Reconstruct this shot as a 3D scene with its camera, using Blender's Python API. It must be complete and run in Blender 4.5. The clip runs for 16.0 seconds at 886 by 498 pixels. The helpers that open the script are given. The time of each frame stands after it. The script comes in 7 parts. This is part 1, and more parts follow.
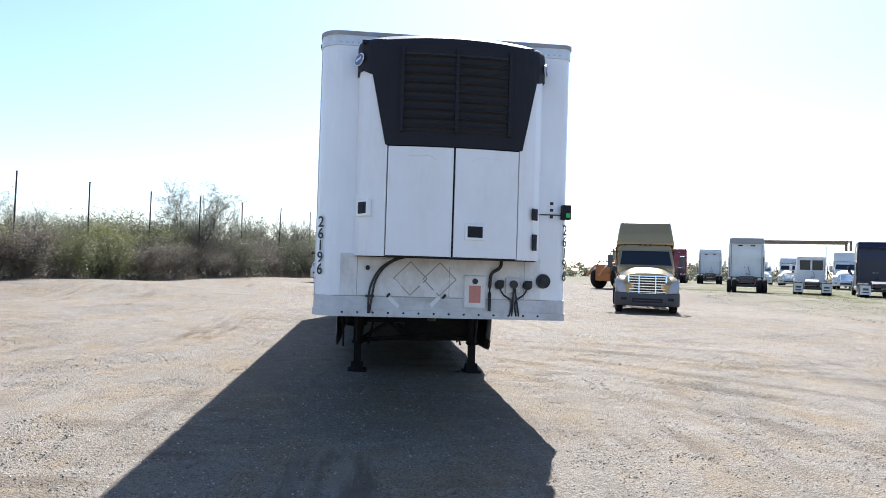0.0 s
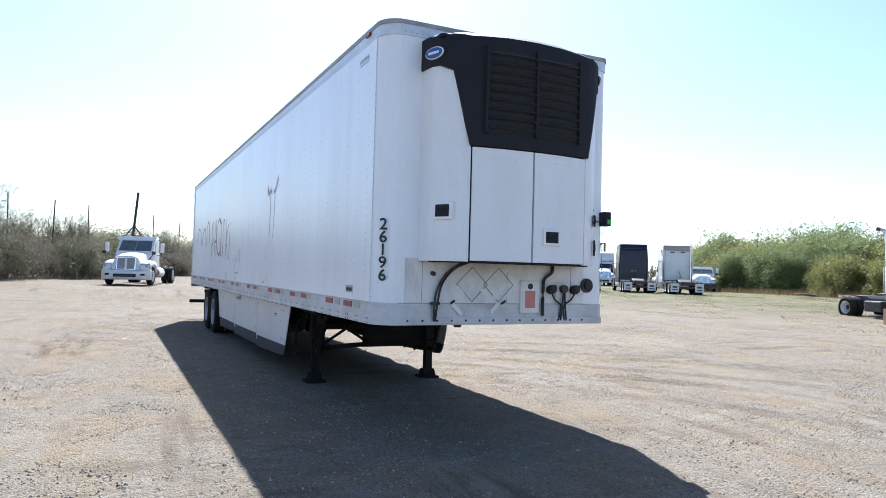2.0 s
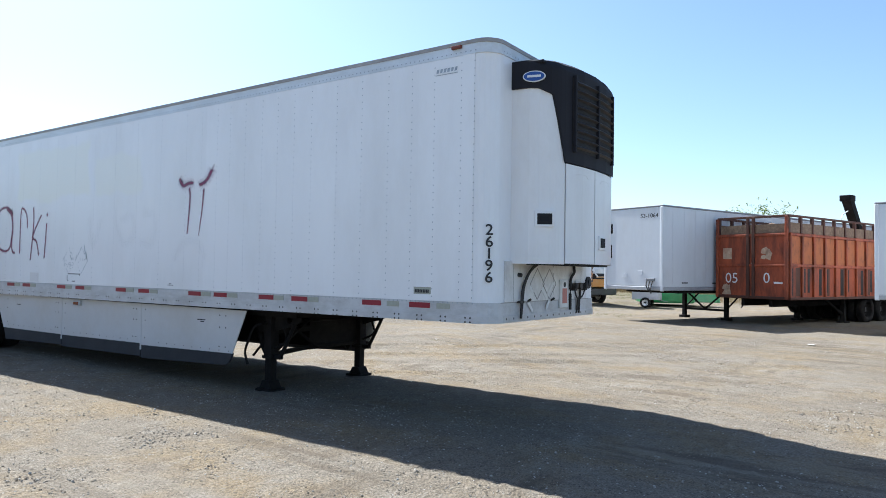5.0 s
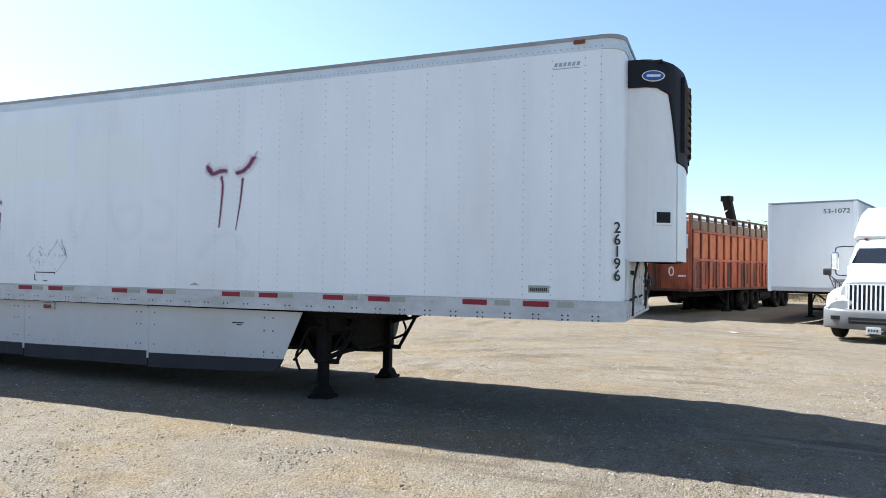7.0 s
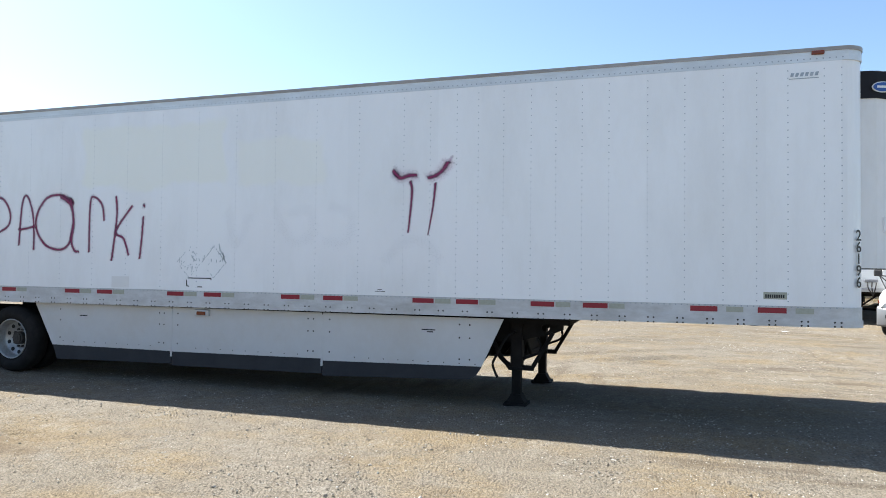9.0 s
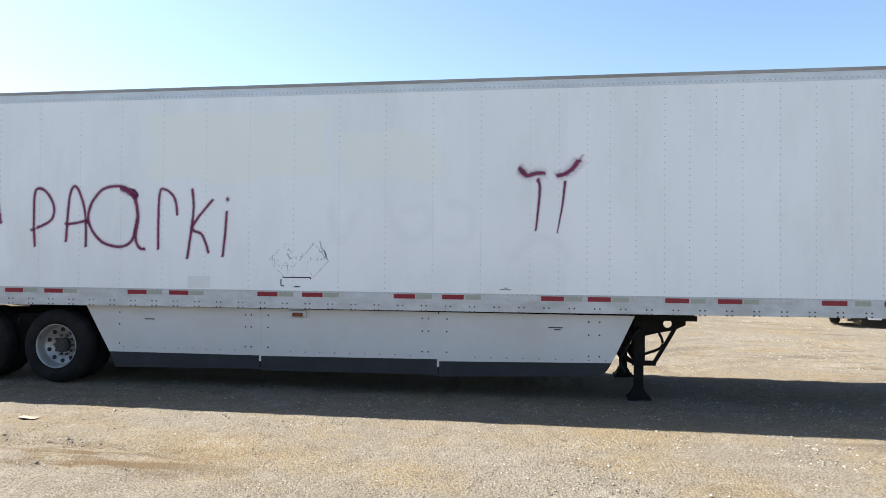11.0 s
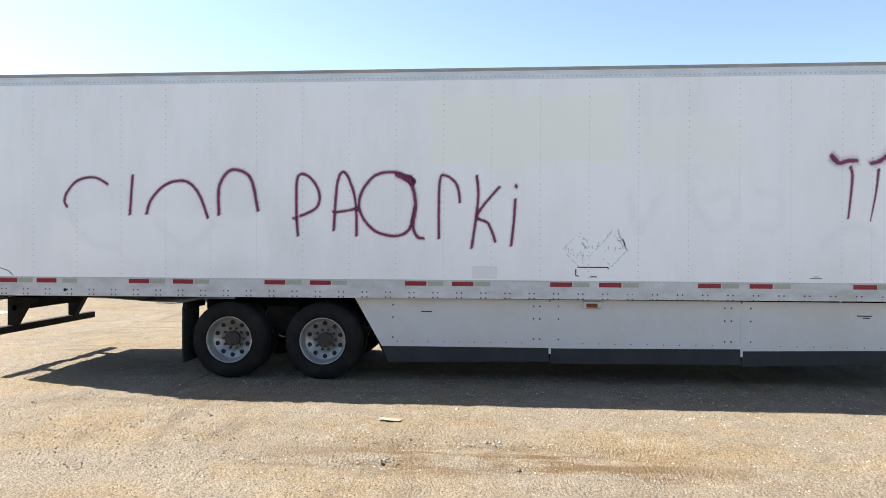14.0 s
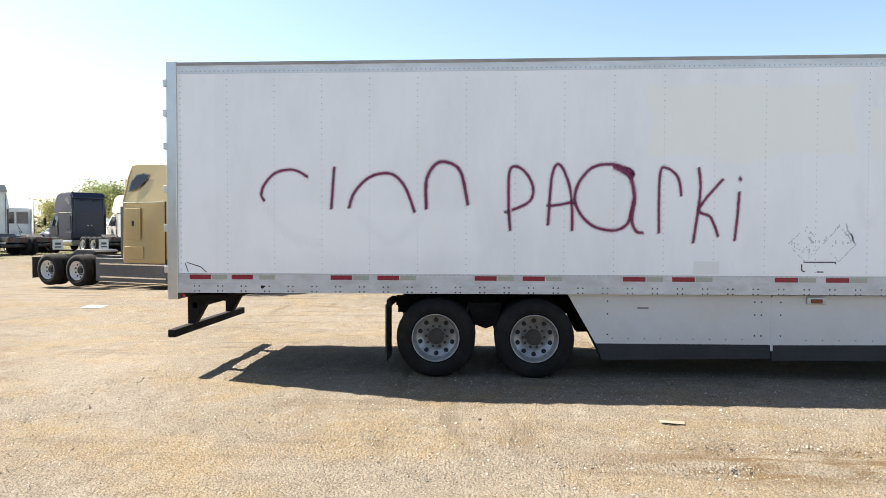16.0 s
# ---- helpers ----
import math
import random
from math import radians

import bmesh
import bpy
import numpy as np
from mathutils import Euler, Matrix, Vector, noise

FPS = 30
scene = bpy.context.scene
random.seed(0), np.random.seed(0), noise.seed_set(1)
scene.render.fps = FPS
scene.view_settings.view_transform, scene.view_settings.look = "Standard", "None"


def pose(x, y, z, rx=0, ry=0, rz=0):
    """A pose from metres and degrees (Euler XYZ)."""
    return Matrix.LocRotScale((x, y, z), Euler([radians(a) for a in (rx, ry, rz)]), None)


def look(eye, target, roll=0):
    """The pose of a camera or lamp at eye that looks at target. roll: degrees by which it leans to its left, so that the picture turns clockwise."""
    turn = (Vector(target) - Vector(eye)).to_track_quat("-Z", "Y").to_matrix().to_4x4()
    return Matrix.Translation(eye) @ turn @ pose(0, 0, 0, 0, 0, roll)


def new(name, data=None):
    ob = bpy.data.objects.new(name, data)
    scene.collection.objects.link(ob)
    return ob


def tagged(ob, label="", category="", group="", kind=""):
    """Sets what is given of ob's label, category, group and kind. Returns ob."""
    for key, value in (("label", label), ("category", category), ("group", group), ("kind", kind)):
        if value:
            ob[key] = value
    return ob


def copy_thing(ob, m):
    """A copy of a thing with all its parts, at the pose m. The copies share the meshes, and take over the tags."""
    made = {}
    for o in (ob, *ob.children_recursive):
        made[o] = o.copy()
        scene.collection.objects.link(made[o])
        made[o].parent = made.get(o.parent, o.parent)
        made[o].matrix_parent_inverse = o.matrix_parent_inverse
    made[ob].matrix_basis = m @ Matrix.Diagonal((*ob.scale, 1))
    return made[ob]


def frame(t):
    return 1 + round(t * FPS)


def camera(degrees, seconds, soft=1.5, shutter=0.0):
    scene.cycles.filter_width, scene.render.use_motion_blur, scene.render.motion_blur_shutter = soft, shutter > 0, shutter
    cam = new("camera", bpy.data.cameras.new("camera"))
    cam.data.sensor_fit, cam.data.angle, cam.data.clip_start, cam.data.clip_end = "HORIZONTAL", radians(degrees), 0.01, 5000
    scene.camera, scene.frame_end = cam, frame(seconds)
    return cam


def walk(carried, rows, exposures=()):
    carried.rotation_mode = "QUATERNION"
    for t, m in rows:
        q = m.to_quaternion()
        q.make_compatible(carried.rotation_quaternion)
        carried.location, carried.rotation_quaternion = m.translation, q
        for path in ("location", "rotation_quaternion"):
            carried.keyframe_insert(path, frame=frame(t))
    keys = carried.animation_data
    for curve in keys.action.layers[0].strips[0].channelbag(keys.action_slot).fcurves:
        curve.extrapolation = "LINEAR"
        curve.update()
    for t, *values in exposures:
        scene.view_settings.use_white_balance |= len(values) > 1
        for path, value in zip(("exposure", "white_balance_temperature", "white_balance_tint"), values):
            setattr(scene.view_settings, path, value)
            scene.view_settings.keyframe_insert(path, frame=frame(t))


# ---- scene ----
cam = camera(65.4, 16.0, soft=0.9)
METRES, EYE, TILT, LEAN, TURN = 23.54, 1.695, 0.0, 0.0, -6.3
ROWS = [
    (0.0, 0.0, 0.0, 0.0, -0.04, 1.43, -1.77),
    (0.5, -0.0295, 0.0048, -0.0005, -5.35, 1.45, -1.7),
    (1.0, -0.0586, 0.0118, -0.0006, -10.4, 1.65, -1.65),
    (1.5, -0.0895, 0.0217, -0.0006, -16.56, 1.69, -1.59),
    (2.0, -0.1213, 0.0304, -0.0008, -19.39, 1.89, -1.55),
    (2.5, -0.1505, 0.0411, -0.0006, -21.6, 1.85, -1.47),
    (3.0, -0.18, 0.0506, -0.0003, -25.11, 1.96, -1.35),
    (3.5, -0.2075, 0.0646, -0.0006, -29.54, 2.16, -1.26),
    (4.0, -0.2389, 0.0789, -0.0005, -36.85, 2.17, -1.13),
    (6.5, -0.3323, 0.1956, -0.0007, -59.19, 1.47, -0.76),
    (7.0, -0.3461, 0.2231, -0.0, -61.59, 1.48, -0.73),
    (7.5, -0.3597, 0.2539, 0.0002, -62.53, 1.44, -0.71),
    (8.0, -0.3738, 0.2811, 0.0014, -62.75, 1.45, -0.71),
    (8.5, -0.3857, 0.3086, 0.0018, -64.68, 1.41, -0.61),
    (9.0, -0.4003, 0.3367, 0.0024, -65.37, 1.4, -0.64),
    (9.5, -0.4106, 0.3655, 0.0029, -66.33, 1.3, -0.6),
    (12.0, -0.4542, 0.5209, 0.0048, -79.19, 0.38, -0.38),
    (12.5, -0.4583, 0.5506, 0.0052, -79.08, 0.02, -0.31),
    (13.0, -0.4614, 0.5829, 0.0048, -79.16, -0.35, -0.29),
    (13.5, -0.465, 0.6133, 0.0052, -79.37, -0.54, -0.28),
    (14.0, -0.4688, 0.645, 0.0068, -79.38, -0.58, -0.23),
    (14.5, -0.4723, 0.6766, 0.007, -79.83, -0.84, -0.23),
    (15.0, -0.4758, 0.7084, 0.0081, -79.76, -1.09, -0.2),
    (15.5, -0.4784, 0.7363, 0.0091, -80.04, -1.31, -0.12),
    (16.0, -0.4781, 0.7683, 0.0103, -80.54, -1.62, -0.1),
]
walk(cam, [(t, pose(0.53, -6.75, EYE, TILT, LEAN, TURN) @ pose(METRES * x, METRES * y, METRES * z, 90 + pitch, roll, yaw)) for t, x, y, z, yaw, pitch, roll in ROWS],
     exposures=[(0.0, 1.70, 5600, 12), (1.5, 1.70, 5600, 12), (2.5, 1.65, 5550, 10), (4.0, 1.54, 5600, 8), (7.0, 1.71, 5900, 7), (9.0, 1.75, 6050, 7), (12.5, 1.87, 6500, 9), (16.0, 1.96, 6750, 10)])

# ---- light ----
SUN = Vector((0.30, 0.90, 1.0)).normalized()
world = bpy.data.worlds.new("world")
scene.world = world
world.use_nodes = True
wn = world.node_tree
bg = wn.nodes["Background"]
sky = wn.nodes.new("ShaderNodeTexSky")
sky.sky_type = "NISHITA"
sky.sun_disc = False
sky.sun_elevation = math.asin(SUN.z)
sky.sun_rotation = math.atan2(SUN.x, SUN.y)
sky.air_density, sky.dust_density, sky.ozone_density = 1.0, 0.8, 1.25
wn.links.new(sky.outputs[0], bg.inputs[0])
bg.inputs[1].default_value = 0.064
sun_data = bpy.data.lights.new("sun", "SUN")
sun_data.energy, sun_data.angle, sun_data.color = 5.0, radians(0.53), (1.0, 0.95, 0.87)
sun = new("sun", sun_data)
sun.matrix_world = look(SUN * 60, (0, 0, 0))


# ---- materials ----
def mat(name, col, rough=0.55, metal=0.0, var=0.12, scale=2.0, bump=0.0, bscale=60.0, dirt=None, dirt_amt=0.4, dscale=0.8, stretch=(1, 1, 1), spec=0.5, rand=0.0):
    """Principled surface: colour varied at two scales, optional dirt colour with its own patches, optional relief."""
    m = bpy.data.materials.new(name)
    m.use_nodes = True
    nt = m.node_tree
    p = nt.nodes["Principled BSDF"]
    p.inputs["Roughness"].default_value = rough
    p.inputs["Metallic"].default_value = metal
    p.inputs["Specular IOR Level"].default_value = spec
    tc = nt.nodes.new("ShaderNodeTexCoord")
    mp = nt.nodes.new("ShaderNodeMapping")
    mp.inputs["Scale"].default_value = stretch
    nt.links.new(tc.outputs["Object"], mp.inputs[0])
    n1 = nt.nodes.new("ShaderNodeTexNoise")
    n1.inputs["Scale"].default_value = scale
    n1.inputs["Detail"].default_value = 8
    n1.inputs["Roughness"].default_value = 0.7
    nt.links.new(mp.outputs[0], n1.inputs["Vector"])
    ramp = nt.nodes.new("ShaderNodeMapRange")
    ramp.inputs[1].default_value, ramp.inputs[2].default_value = 0.3, 0.7
    ramp.inputs[3].default_value, ramp.inputs[4].default_value = 1 - var, 1 + var
    nt.links.new(n1.outputs[0], ramp.inputs[0])
    mul = nt.nodes.new("ShaderNodeVectorMath")
    mul.operation = "SCALE"
    mul.inputs[0].default_value = col[:3]
    nt.links.new(ramp.outputs[0], mul.inputs["Scale"])
    out = mul.outputs[0]
    if rand:
        oi = nt.nodes.new("ShaderNodeObjectInfo")
        r2 = nt.nodes.new("ShaderNodeMapRange")
        r2.inputs[3].default_value, r2.inputs[4].default_value = 1 - rand, 1 + rand
        nt.links.new(oi.outputs["Random"], r2.inputs[0])
        m2 = nt.nodes.new("ShaderNodeVectorMath")
        m2.operation = "SCALE"
        nt.links.new(out, m2.inputs[0])
        nt.links.new(r2.outputs[0], m2.inputs["Scale"])
        out = m2.outputs[0]
    if dirt:
        n2 = nt.nodes.new("ShaderNodeTexNoise")
        n2.inputs["Scale"].default_value = dscale
        n2.inputs["Detail"].default_value = 10
        n2.inputs["Roughness"].default_value = 0.72
        nt.links.new(mp.outputs[0], n2.inputs["Vector"])
        r3 = nt.nodes.new("ShaderNodeMapRange")
        r3.inputs[1].default_value, r3.inputs[2].default_value = 0.45, 0.72
        r3.inputs[4].default_value = dirt_amt
        nt.links.new(n2.outputs[0], r3.inputs[0])
        mx = nt.nodes.new("ShaderNodeMix")
        mx.data_type = "RGBA"
        nt.links.new(r3.outputs[0], mx.inputs[0])
        nt.links.new(out, mx.inputs[6])
        mx.inputs[7].default_value = (*dirt[:3], 1)
        out = mx.outputs[2]
    nt.links.new(out, p.inputs["Base Color"])
    if bump:
        n3 = nt.nodes.new("ShaderNodeTexNoise")
        n3.inputs["Scale"].default_value = bscale
        n3.inputs["Detail"].default_value = 6
        nt.links.new(tc.outputs["Object"], n3.inputs["Vector"])
        b = nt.nodes.new("ShaderNodeBump")
        b.inputs["Strength"].default_value = bump
        b.inputs["Distance"].default_value = 0.01
        nt.links.new(n3.outputs[0], b.inputs["Height"])
        nt.links.new(b.outputs[0], p.inputs["Normal"])
    return m


def wall_material(m):
    """Adds to the trailer's paint the slightly different sheets, two warm repainted fields and a cleaned band."""
    nt = m.node_tree
    L = nt.links.new
    p = nt.nodes["Principled BSDF"]
    col = p.inputs["Base Color"].links[0].from_socket
    tc = nt.nodes.new("ShaderNodeTexCoord")
    nz = nt.nodes.new("ShaderNodeTexNoise")
    nz.inputs["Scale"].default_value, nz.inputs["Detail"].default_value = 2.2, 5
    L(tc.outputs["Object"], nz.inputs["Vector"])
    dist = nt.nodes.new("ShaderNodeVectorMath")
    dist.operation = "MULTIPLY_ADD"
    L(nz.outputs["Color"], dist.inputs[0])
    dist.inputs[1].default_value = (0.35, 0.35, 0.35)
    L(tc.outputs["Object"], dist.inputs[2])
    sep = nt.nodes.new("ShaderNodeSeparateXYZ")
    L(dist.outputs[0], sep.inputs[0])
    plain = nt.nodes.new("ShaderNodeSeparateXYZ")
    L(tc.outputs["Object"], plain.inputs[0])

    def band(v, a, b, w):
        out = []
        for lo, hi in ((a - w, a + w), (b + w, b - w)):
            r = nt.nodes.new("ShaderNodeMapRange")
            r.interpolation_type = "SMOOTHSTEP"
            r.inputs[1].default_value, r.inputs[2].default_value = lo, hi
            L(v, r.inputs[0])
            out.append(r.outputs[0])
        k = nt.nodes.new("ShaderNodeMath")
        k.operation = "MULTIPLY"
        L(out[0], k.inputs[0])
        L(out[1], k.inputs[1])
        return k.outputs[0]

    def lay(col, y0, y1, z0, z1, c, amt, w=0.06):
        k = nt.nodes.new("ShaderNodeMath")
        k.operation = "MULTIPLY"
        L(band(sep.outputs[1], y0 + 0.17, y1 + 0.17, w), k.inputs[0])
        L(band(sep.outputs[2], z0 + 0.17, z1 + 0.17, w), k.inputs[1])
        k2 = nt.nodes.new("ShaderNodeMath")
        k2.operation = "MULTIPLY"
        L(k.outputs[0], k2.inputs[0])
        k2.inputs[1].default_value = amt
        x = nt.nodes.new("ShaderNodeMix")
        x.data_type = "RGBA"
        L(k2.outputs[0], x.inputs[0])
        L(col, x.inputs[6])
        x.inputs[7].default_value = (*c, 1)
        return x.outputs[2]

    step = nt.nodes.new("ShaderNodeMath")
    step.operation = "MULTIPLY"
    L(plain.outputs[1], step.inputs[0])
    step.inputs[1].default_value = 1 / 1.22
    fl = nt.nodes.new("ShaderNodeMath")
    fl.operation = "FLOOR"
    L(step.outputs[0], fl.inputs[0])
    wn2 = nt.nodes.new("ShaderNodeTexWhiteNoise")
    wn2.noise_dimensions = "1D"
    L(fl.outputs[0], wn2.inputs["W"])
    r = nt.nodes.new("ShaderNodeMapRange")
    r.inputs[3].default_value, r.inputs[4].default_value = 0.98, 1.012
    L(wn2.outputs[0], r.inputs[0])
    sc = nt.nodes.new("ShaderNodeVectorMath")
    sc.operation = "SCALE"
    L(col, sc.inputs[0])
    L(r.outputs[0], sc.inputs["Scale"])
    col = sc.outputs[0]
    col = lay(col, 7.95, 10.4, 2.85, 3.72, (0.865, 0.87, 0.80), 0.75)
    col = lay(col, 6.45, 7.75, 2.82, 3.42, (0.865, 0.87, 0.80), 0.6)
    col = lay(col, 12.5, 15.5, 1.62, 2.22, (0.91, 0.915, 0.92), 0.7, 0.12)
    col = lay(col, 4.2, 7.9, 1.7, 2.5, (0.88, 0.875, 0.90), 0.45, 0.2)
    L(col, p.inputs["Base Color"])
    return m


GRIME = (0.20, 0.17, 0.14)
M_WORNGREY = mat("worn_grey_seam", (0.36, 0.36, 0.355), 0.6, var=0.2, scale=8, dirt=GRIME, dirt_amt=0.5, dscale=6)
M_WHITE = mat("white_trailer_paint", (0.865, 0.875, 0.89), 0.30, var=0.03, scale=0.7, dirt=(0.52, 0.50, 0.46), dirt_amt=0.22, dscale=0.9, stretch=(1, 1, 0.35), bump=0.06, bscale=1.6)
wall_material(M_WHITE)
M_UNIT = mat("white_gelcoat", (0.83, 0.825, 0.82), 0.33, var=0.03, scale=1.5, dirt=(0.55, 0.5, 0.42), dirt_amt=0.25, dscale=1.8, stretch=(1, 1, 0.4))
M_NOSE = mat("scuffed_white_panel", (0.76, 0.755, 0.745), 0.45, var=0.06, scale=5, dirt=(0.34, 0.31, 0.27), dirt_amt=0.6, dscale=3.2, stretch=(1, 1, 0.6))
M_ALU = mat("weathered_aluminium", (0.55, 0.56, 0.575), 0.45, metal=0.15, var=0.12, scale=6, dirt=(0.27, 0.25, 0.23), dirt_amt=0.6, dscale=3.5, stretch=(1, 0.45, 1))
M_TOPRAIL = mat("bluish_grey_rail", (0.66, 0.70, 0.74), 0.4, metal=0.15, var=0.12, scale=6, dirt=(0.36, 0.34, 0.31), dirt_amt=0.35, dscale=2.5, stretch=(1, 0.3, 1))
M_EDGE = mat("dull_grey_roof_edge", (0.34, 0.33, 0.32), 0.55, metal=0.2, var=0.2, scale=3, dirt=(0.2, 0.13, 0.09), dirt_amt=0.5, dscale=2, stretch=(1, 0.4, 1))
M_STEEL = mat("stainless_steel", (0.62, 0.62, 0.62), 0.33, metal=0.9, var=0.08, scale=3, dirt=(0.22, 0.20, 0.18), dirt_amt=0.4, dscale=3)
M_COWL = mat("black_moulded_plastic", (0.017, 0.017, 0.022), 0.72, spec=0.25, var=0.15, scale=2, bump=0.05, bscale=200)
M_LOUVRE = mat("dark_louvre_plastic", (0.026, 0.024, 0.026), 0.55, var=0.2, scale=5)
M_GAP = mat("shadowed_gap_black", (0.012, 0.012, 0.013), 0.8, var=0.1)
M_BLACK = mat("black_rubber", (0.022, 0.022, 0.023), 0.75, var=0.2, scale=8, dirt=(0.16, 0.14, 0.12), dirt_amt=0.35, dscale=4)
M_TYRE = mat("dusty_tyre_rubber", (0.011, 0.0105, 0.0105), 0.85, spec=0.2, var=0.25, scale=6, dirt=(0.05, 0.043, 0.036), dirt_amt=0.3, dscale=3, bump=0.3, bscale=30)
M_RIM = mat("worn_white_steel_rim", (0.37, 0.365, 0.355), 0.36, metal=0.35, var=0.12, scale=9, dirt=(0.13, 0.11, 0.09), dirt_amt=0.7, dscale=6)
M_HUB = mat("greasy_hub_steel", (0.05, 0.047, 0.045), 0.55, metal=0.5, var=0.3, scale=12)
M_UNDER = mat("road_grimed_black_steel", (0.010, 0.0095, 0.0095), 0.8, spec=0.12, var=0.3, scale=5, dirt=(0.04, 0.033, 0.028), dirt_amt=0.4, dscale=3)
M_SKIRT = mat("off_white_skirt_panel", (0.56, 0.56, 0.56), 0.45, var=0.04, scale=2, dirt=(0.45, 0.40, 0.33), dirt_amt=0.35, dscale=1.2)
M_FLAP = mat("dark_skirt_flap", (0.015, 0.017, 0.022), 0.7, var=0.12, scale=3, dirt=(0.045, 0.043, 0.042), dirt_amt=0.35, dscale=1.5)
M_RED = mat("red_reflective_tape", (0.235, 0.007, 0.024), 0.35, var=0.12, scale=30)
M_SILVER = mat("silver_reflective_tape", (0.36, 0.37, 0.31), 0.35, var=0.1, scale=30)
M_INK = mat("black_vinyl", (0.015, 0.016, 0.02), 0.5, var=0.1)
M_RIVET = mat("dull_rivet_heads", (0.36, 0.40, 0.44), 0.5, metal=0.3, var=0.2, scale=20)
M_AMBER = mat("amber_lens", (0.16, 0.032, 0.010), 0.25, var=0.1)
M_LENSRED = mat("red_lens", (0.35, 0.01, 0.01), 0.25, var=0.1)
M_BLUE = mat("blue_enamel", (0.02, 0.08, 0.32), 0.3, var=0.05)
M_BADGE = mat("white_enamel", (0.75, 0.75, 0.75), 0.35, var=0.03)
M_SEAL = mat("faded_red_label", (0.55, 0.22, 0.18), 0.5, var=0.12, scale=20)
M_GREEN = mat("green_lamp_lens", (0.03, 0.45, 0.06), 0.25, var=0.05)


# ---- mesh helpers ----
def part(name, bm, material, parent=None, label="", smooth=False):
    """Links a bmesh as one mesh object under a thing or a part."""
    me = bpy.data.meshes.new(name)
    bmesh.ops.recalc_face_normals(bm, faces=bm.faces)
    bm.to_mesh(me)
    bm.free()
    me.materials.append(material)
    if smooth:
        me.polygons.foreach_set("use_smooth", [True] * len(me.polygons))
    ob = new(name, me)
    if parent:
        ob.parent = parent
    if label:
        tagged(ob, label)
    return ob


def share(name, me, parent, m=None, label=""):
    """Another object on a mesh that is already built."""
    ob = new(name, me)
    ob.parent = parent
    if m is not None:
        ob.matrix_basis = m
    if label:
        tagged(ob, label)
    return ob


def thing(name, label, category, m=None, group="", kind=""):
    ob = new(name)
    ob.empty_display_size = 0.2
    if m is not None:
        ob.matrix_basis = m
    return tagged(ob, label, category, group, kind)


def bx(x0, x1, y0, y1, z0, z1, bev=0.0, bm=None):
    bm = bm or bmesh.new()
    vs = bmesh.ops.create_cube(bm, size=1.0)["verts"]
    for v in vs:
        v.co = Vector(((x0 + x1) / 2 + v.co.x * (x1 - x0), (y0 + y1) / 2 + v.co.y * (y1 - y0), (z0 + z1) / 2 + v.co.z * (z1 - z0)))
    if bev:
        es = list({e for v in vs for e in v.link_edges})
        bmesh.ops.bevel(bm, geom=es, offset=bev, segments=2, affect="EDGES", profile=0.5)
    return bm


def cyl(p0, p1, r, seg=16, r2=None, bm=None):
    bm = bm or bmesh.new()
    p0, p1 = Vector(p0), Vector(p1)
    d = p1 - p0
    m = Matrix.Translation((p0 + p1) / 2) @ d.to_track_quat("Z", "Y").to_matrix().to_4x4()
    bmesh.ops.create_cone(bm, cap_ends=True, segments=seg, radius1=r, radius2=r if r2 is None else r2, depth=d.length, matrix=m)
    return bm


def tube(pts, r, seg=8, bm=None):
    """A round bar along a smooth line through pts."""
    bm = bm or bmesh.new()
    pts = [Vector(p) for p in pts]
    fine = []
    for i in range(len(pts) - 1):
        a, b, c, d = pts[max(i - 1, 0)], pts[i], pts[i + 1], pts[min(i + 2, len(pts) - 1)]
        for k in range(5):
            t = k / 5
            fine.append(0.5 * ((2 * b) + (c - a) * t + (2 * a - 5 * b + 4 * c - d) * t * t + (3 * b - a - 3 * c + d) * t ** 3))
    fine.append(pts[-1])
    rings = []
    for i, p in enumerate(fine):
        d = (fine[min(i + 1, len(fine) - 1)] - fine[max(i - 1, 0)]).normalized()
        q = d.to_track_quat("Z", "Y")
        rings.append([bm.verts.new(p + q @ Vector((r * math.cos(2 * math.pi * k / seg), r * math.sin(2 * math.pi * k / seg), 0))) for k in range(seg)])
    for a, b in zip(rings, rings[1:]):
        for k in range(seg):
            bm.faces.new((a[k], a[(k + 1) % seg], b[(k + 1) % seg], b[k]))
    bm.faces.new(rings[0][::-1])
    bm.faces.new(rings[-1])
    return bm


def prism(profile, x0, x1, bev=0.0, bm=None, top=None):
    """A (y, z) outline pulled from x0 to x1; top=(z0, z1, k): narrows by k from z0 up to z1."""
    bm = bm or bmesh.new()

    def vx(x, z):
        if top:
            t = min(max((z - top[0]) / (top[1] - top[0]), 0), 1)
            x = (x0 + x1) / 2 + (x - (x0 + x1) / 2) * (1 - top[2] * t)
        return x

    a = [bm.verts.new((vx(x0, z), y, z)) for y, z in profile]
    b = [bm.verts.new((vx(x1, z), y, z)) for y, z in profile]
    fs = [bm.faces.new(a[::-1]), bm.faces.new(b)]
    n = len(profile)
    for i in range(n):
        fs.append(bm.faces.new((a[i], a[(i + 1) % n], b[(i + 1) % n], b[i])))
    if bev:
        es = list({e for f in fs for e in f.edges})
        bmesh.ops.bevel(bm, geom=es, offset=bev, segments=2, affect="EDGES", profile=0.5, clamp_overlap=True)
    return bm


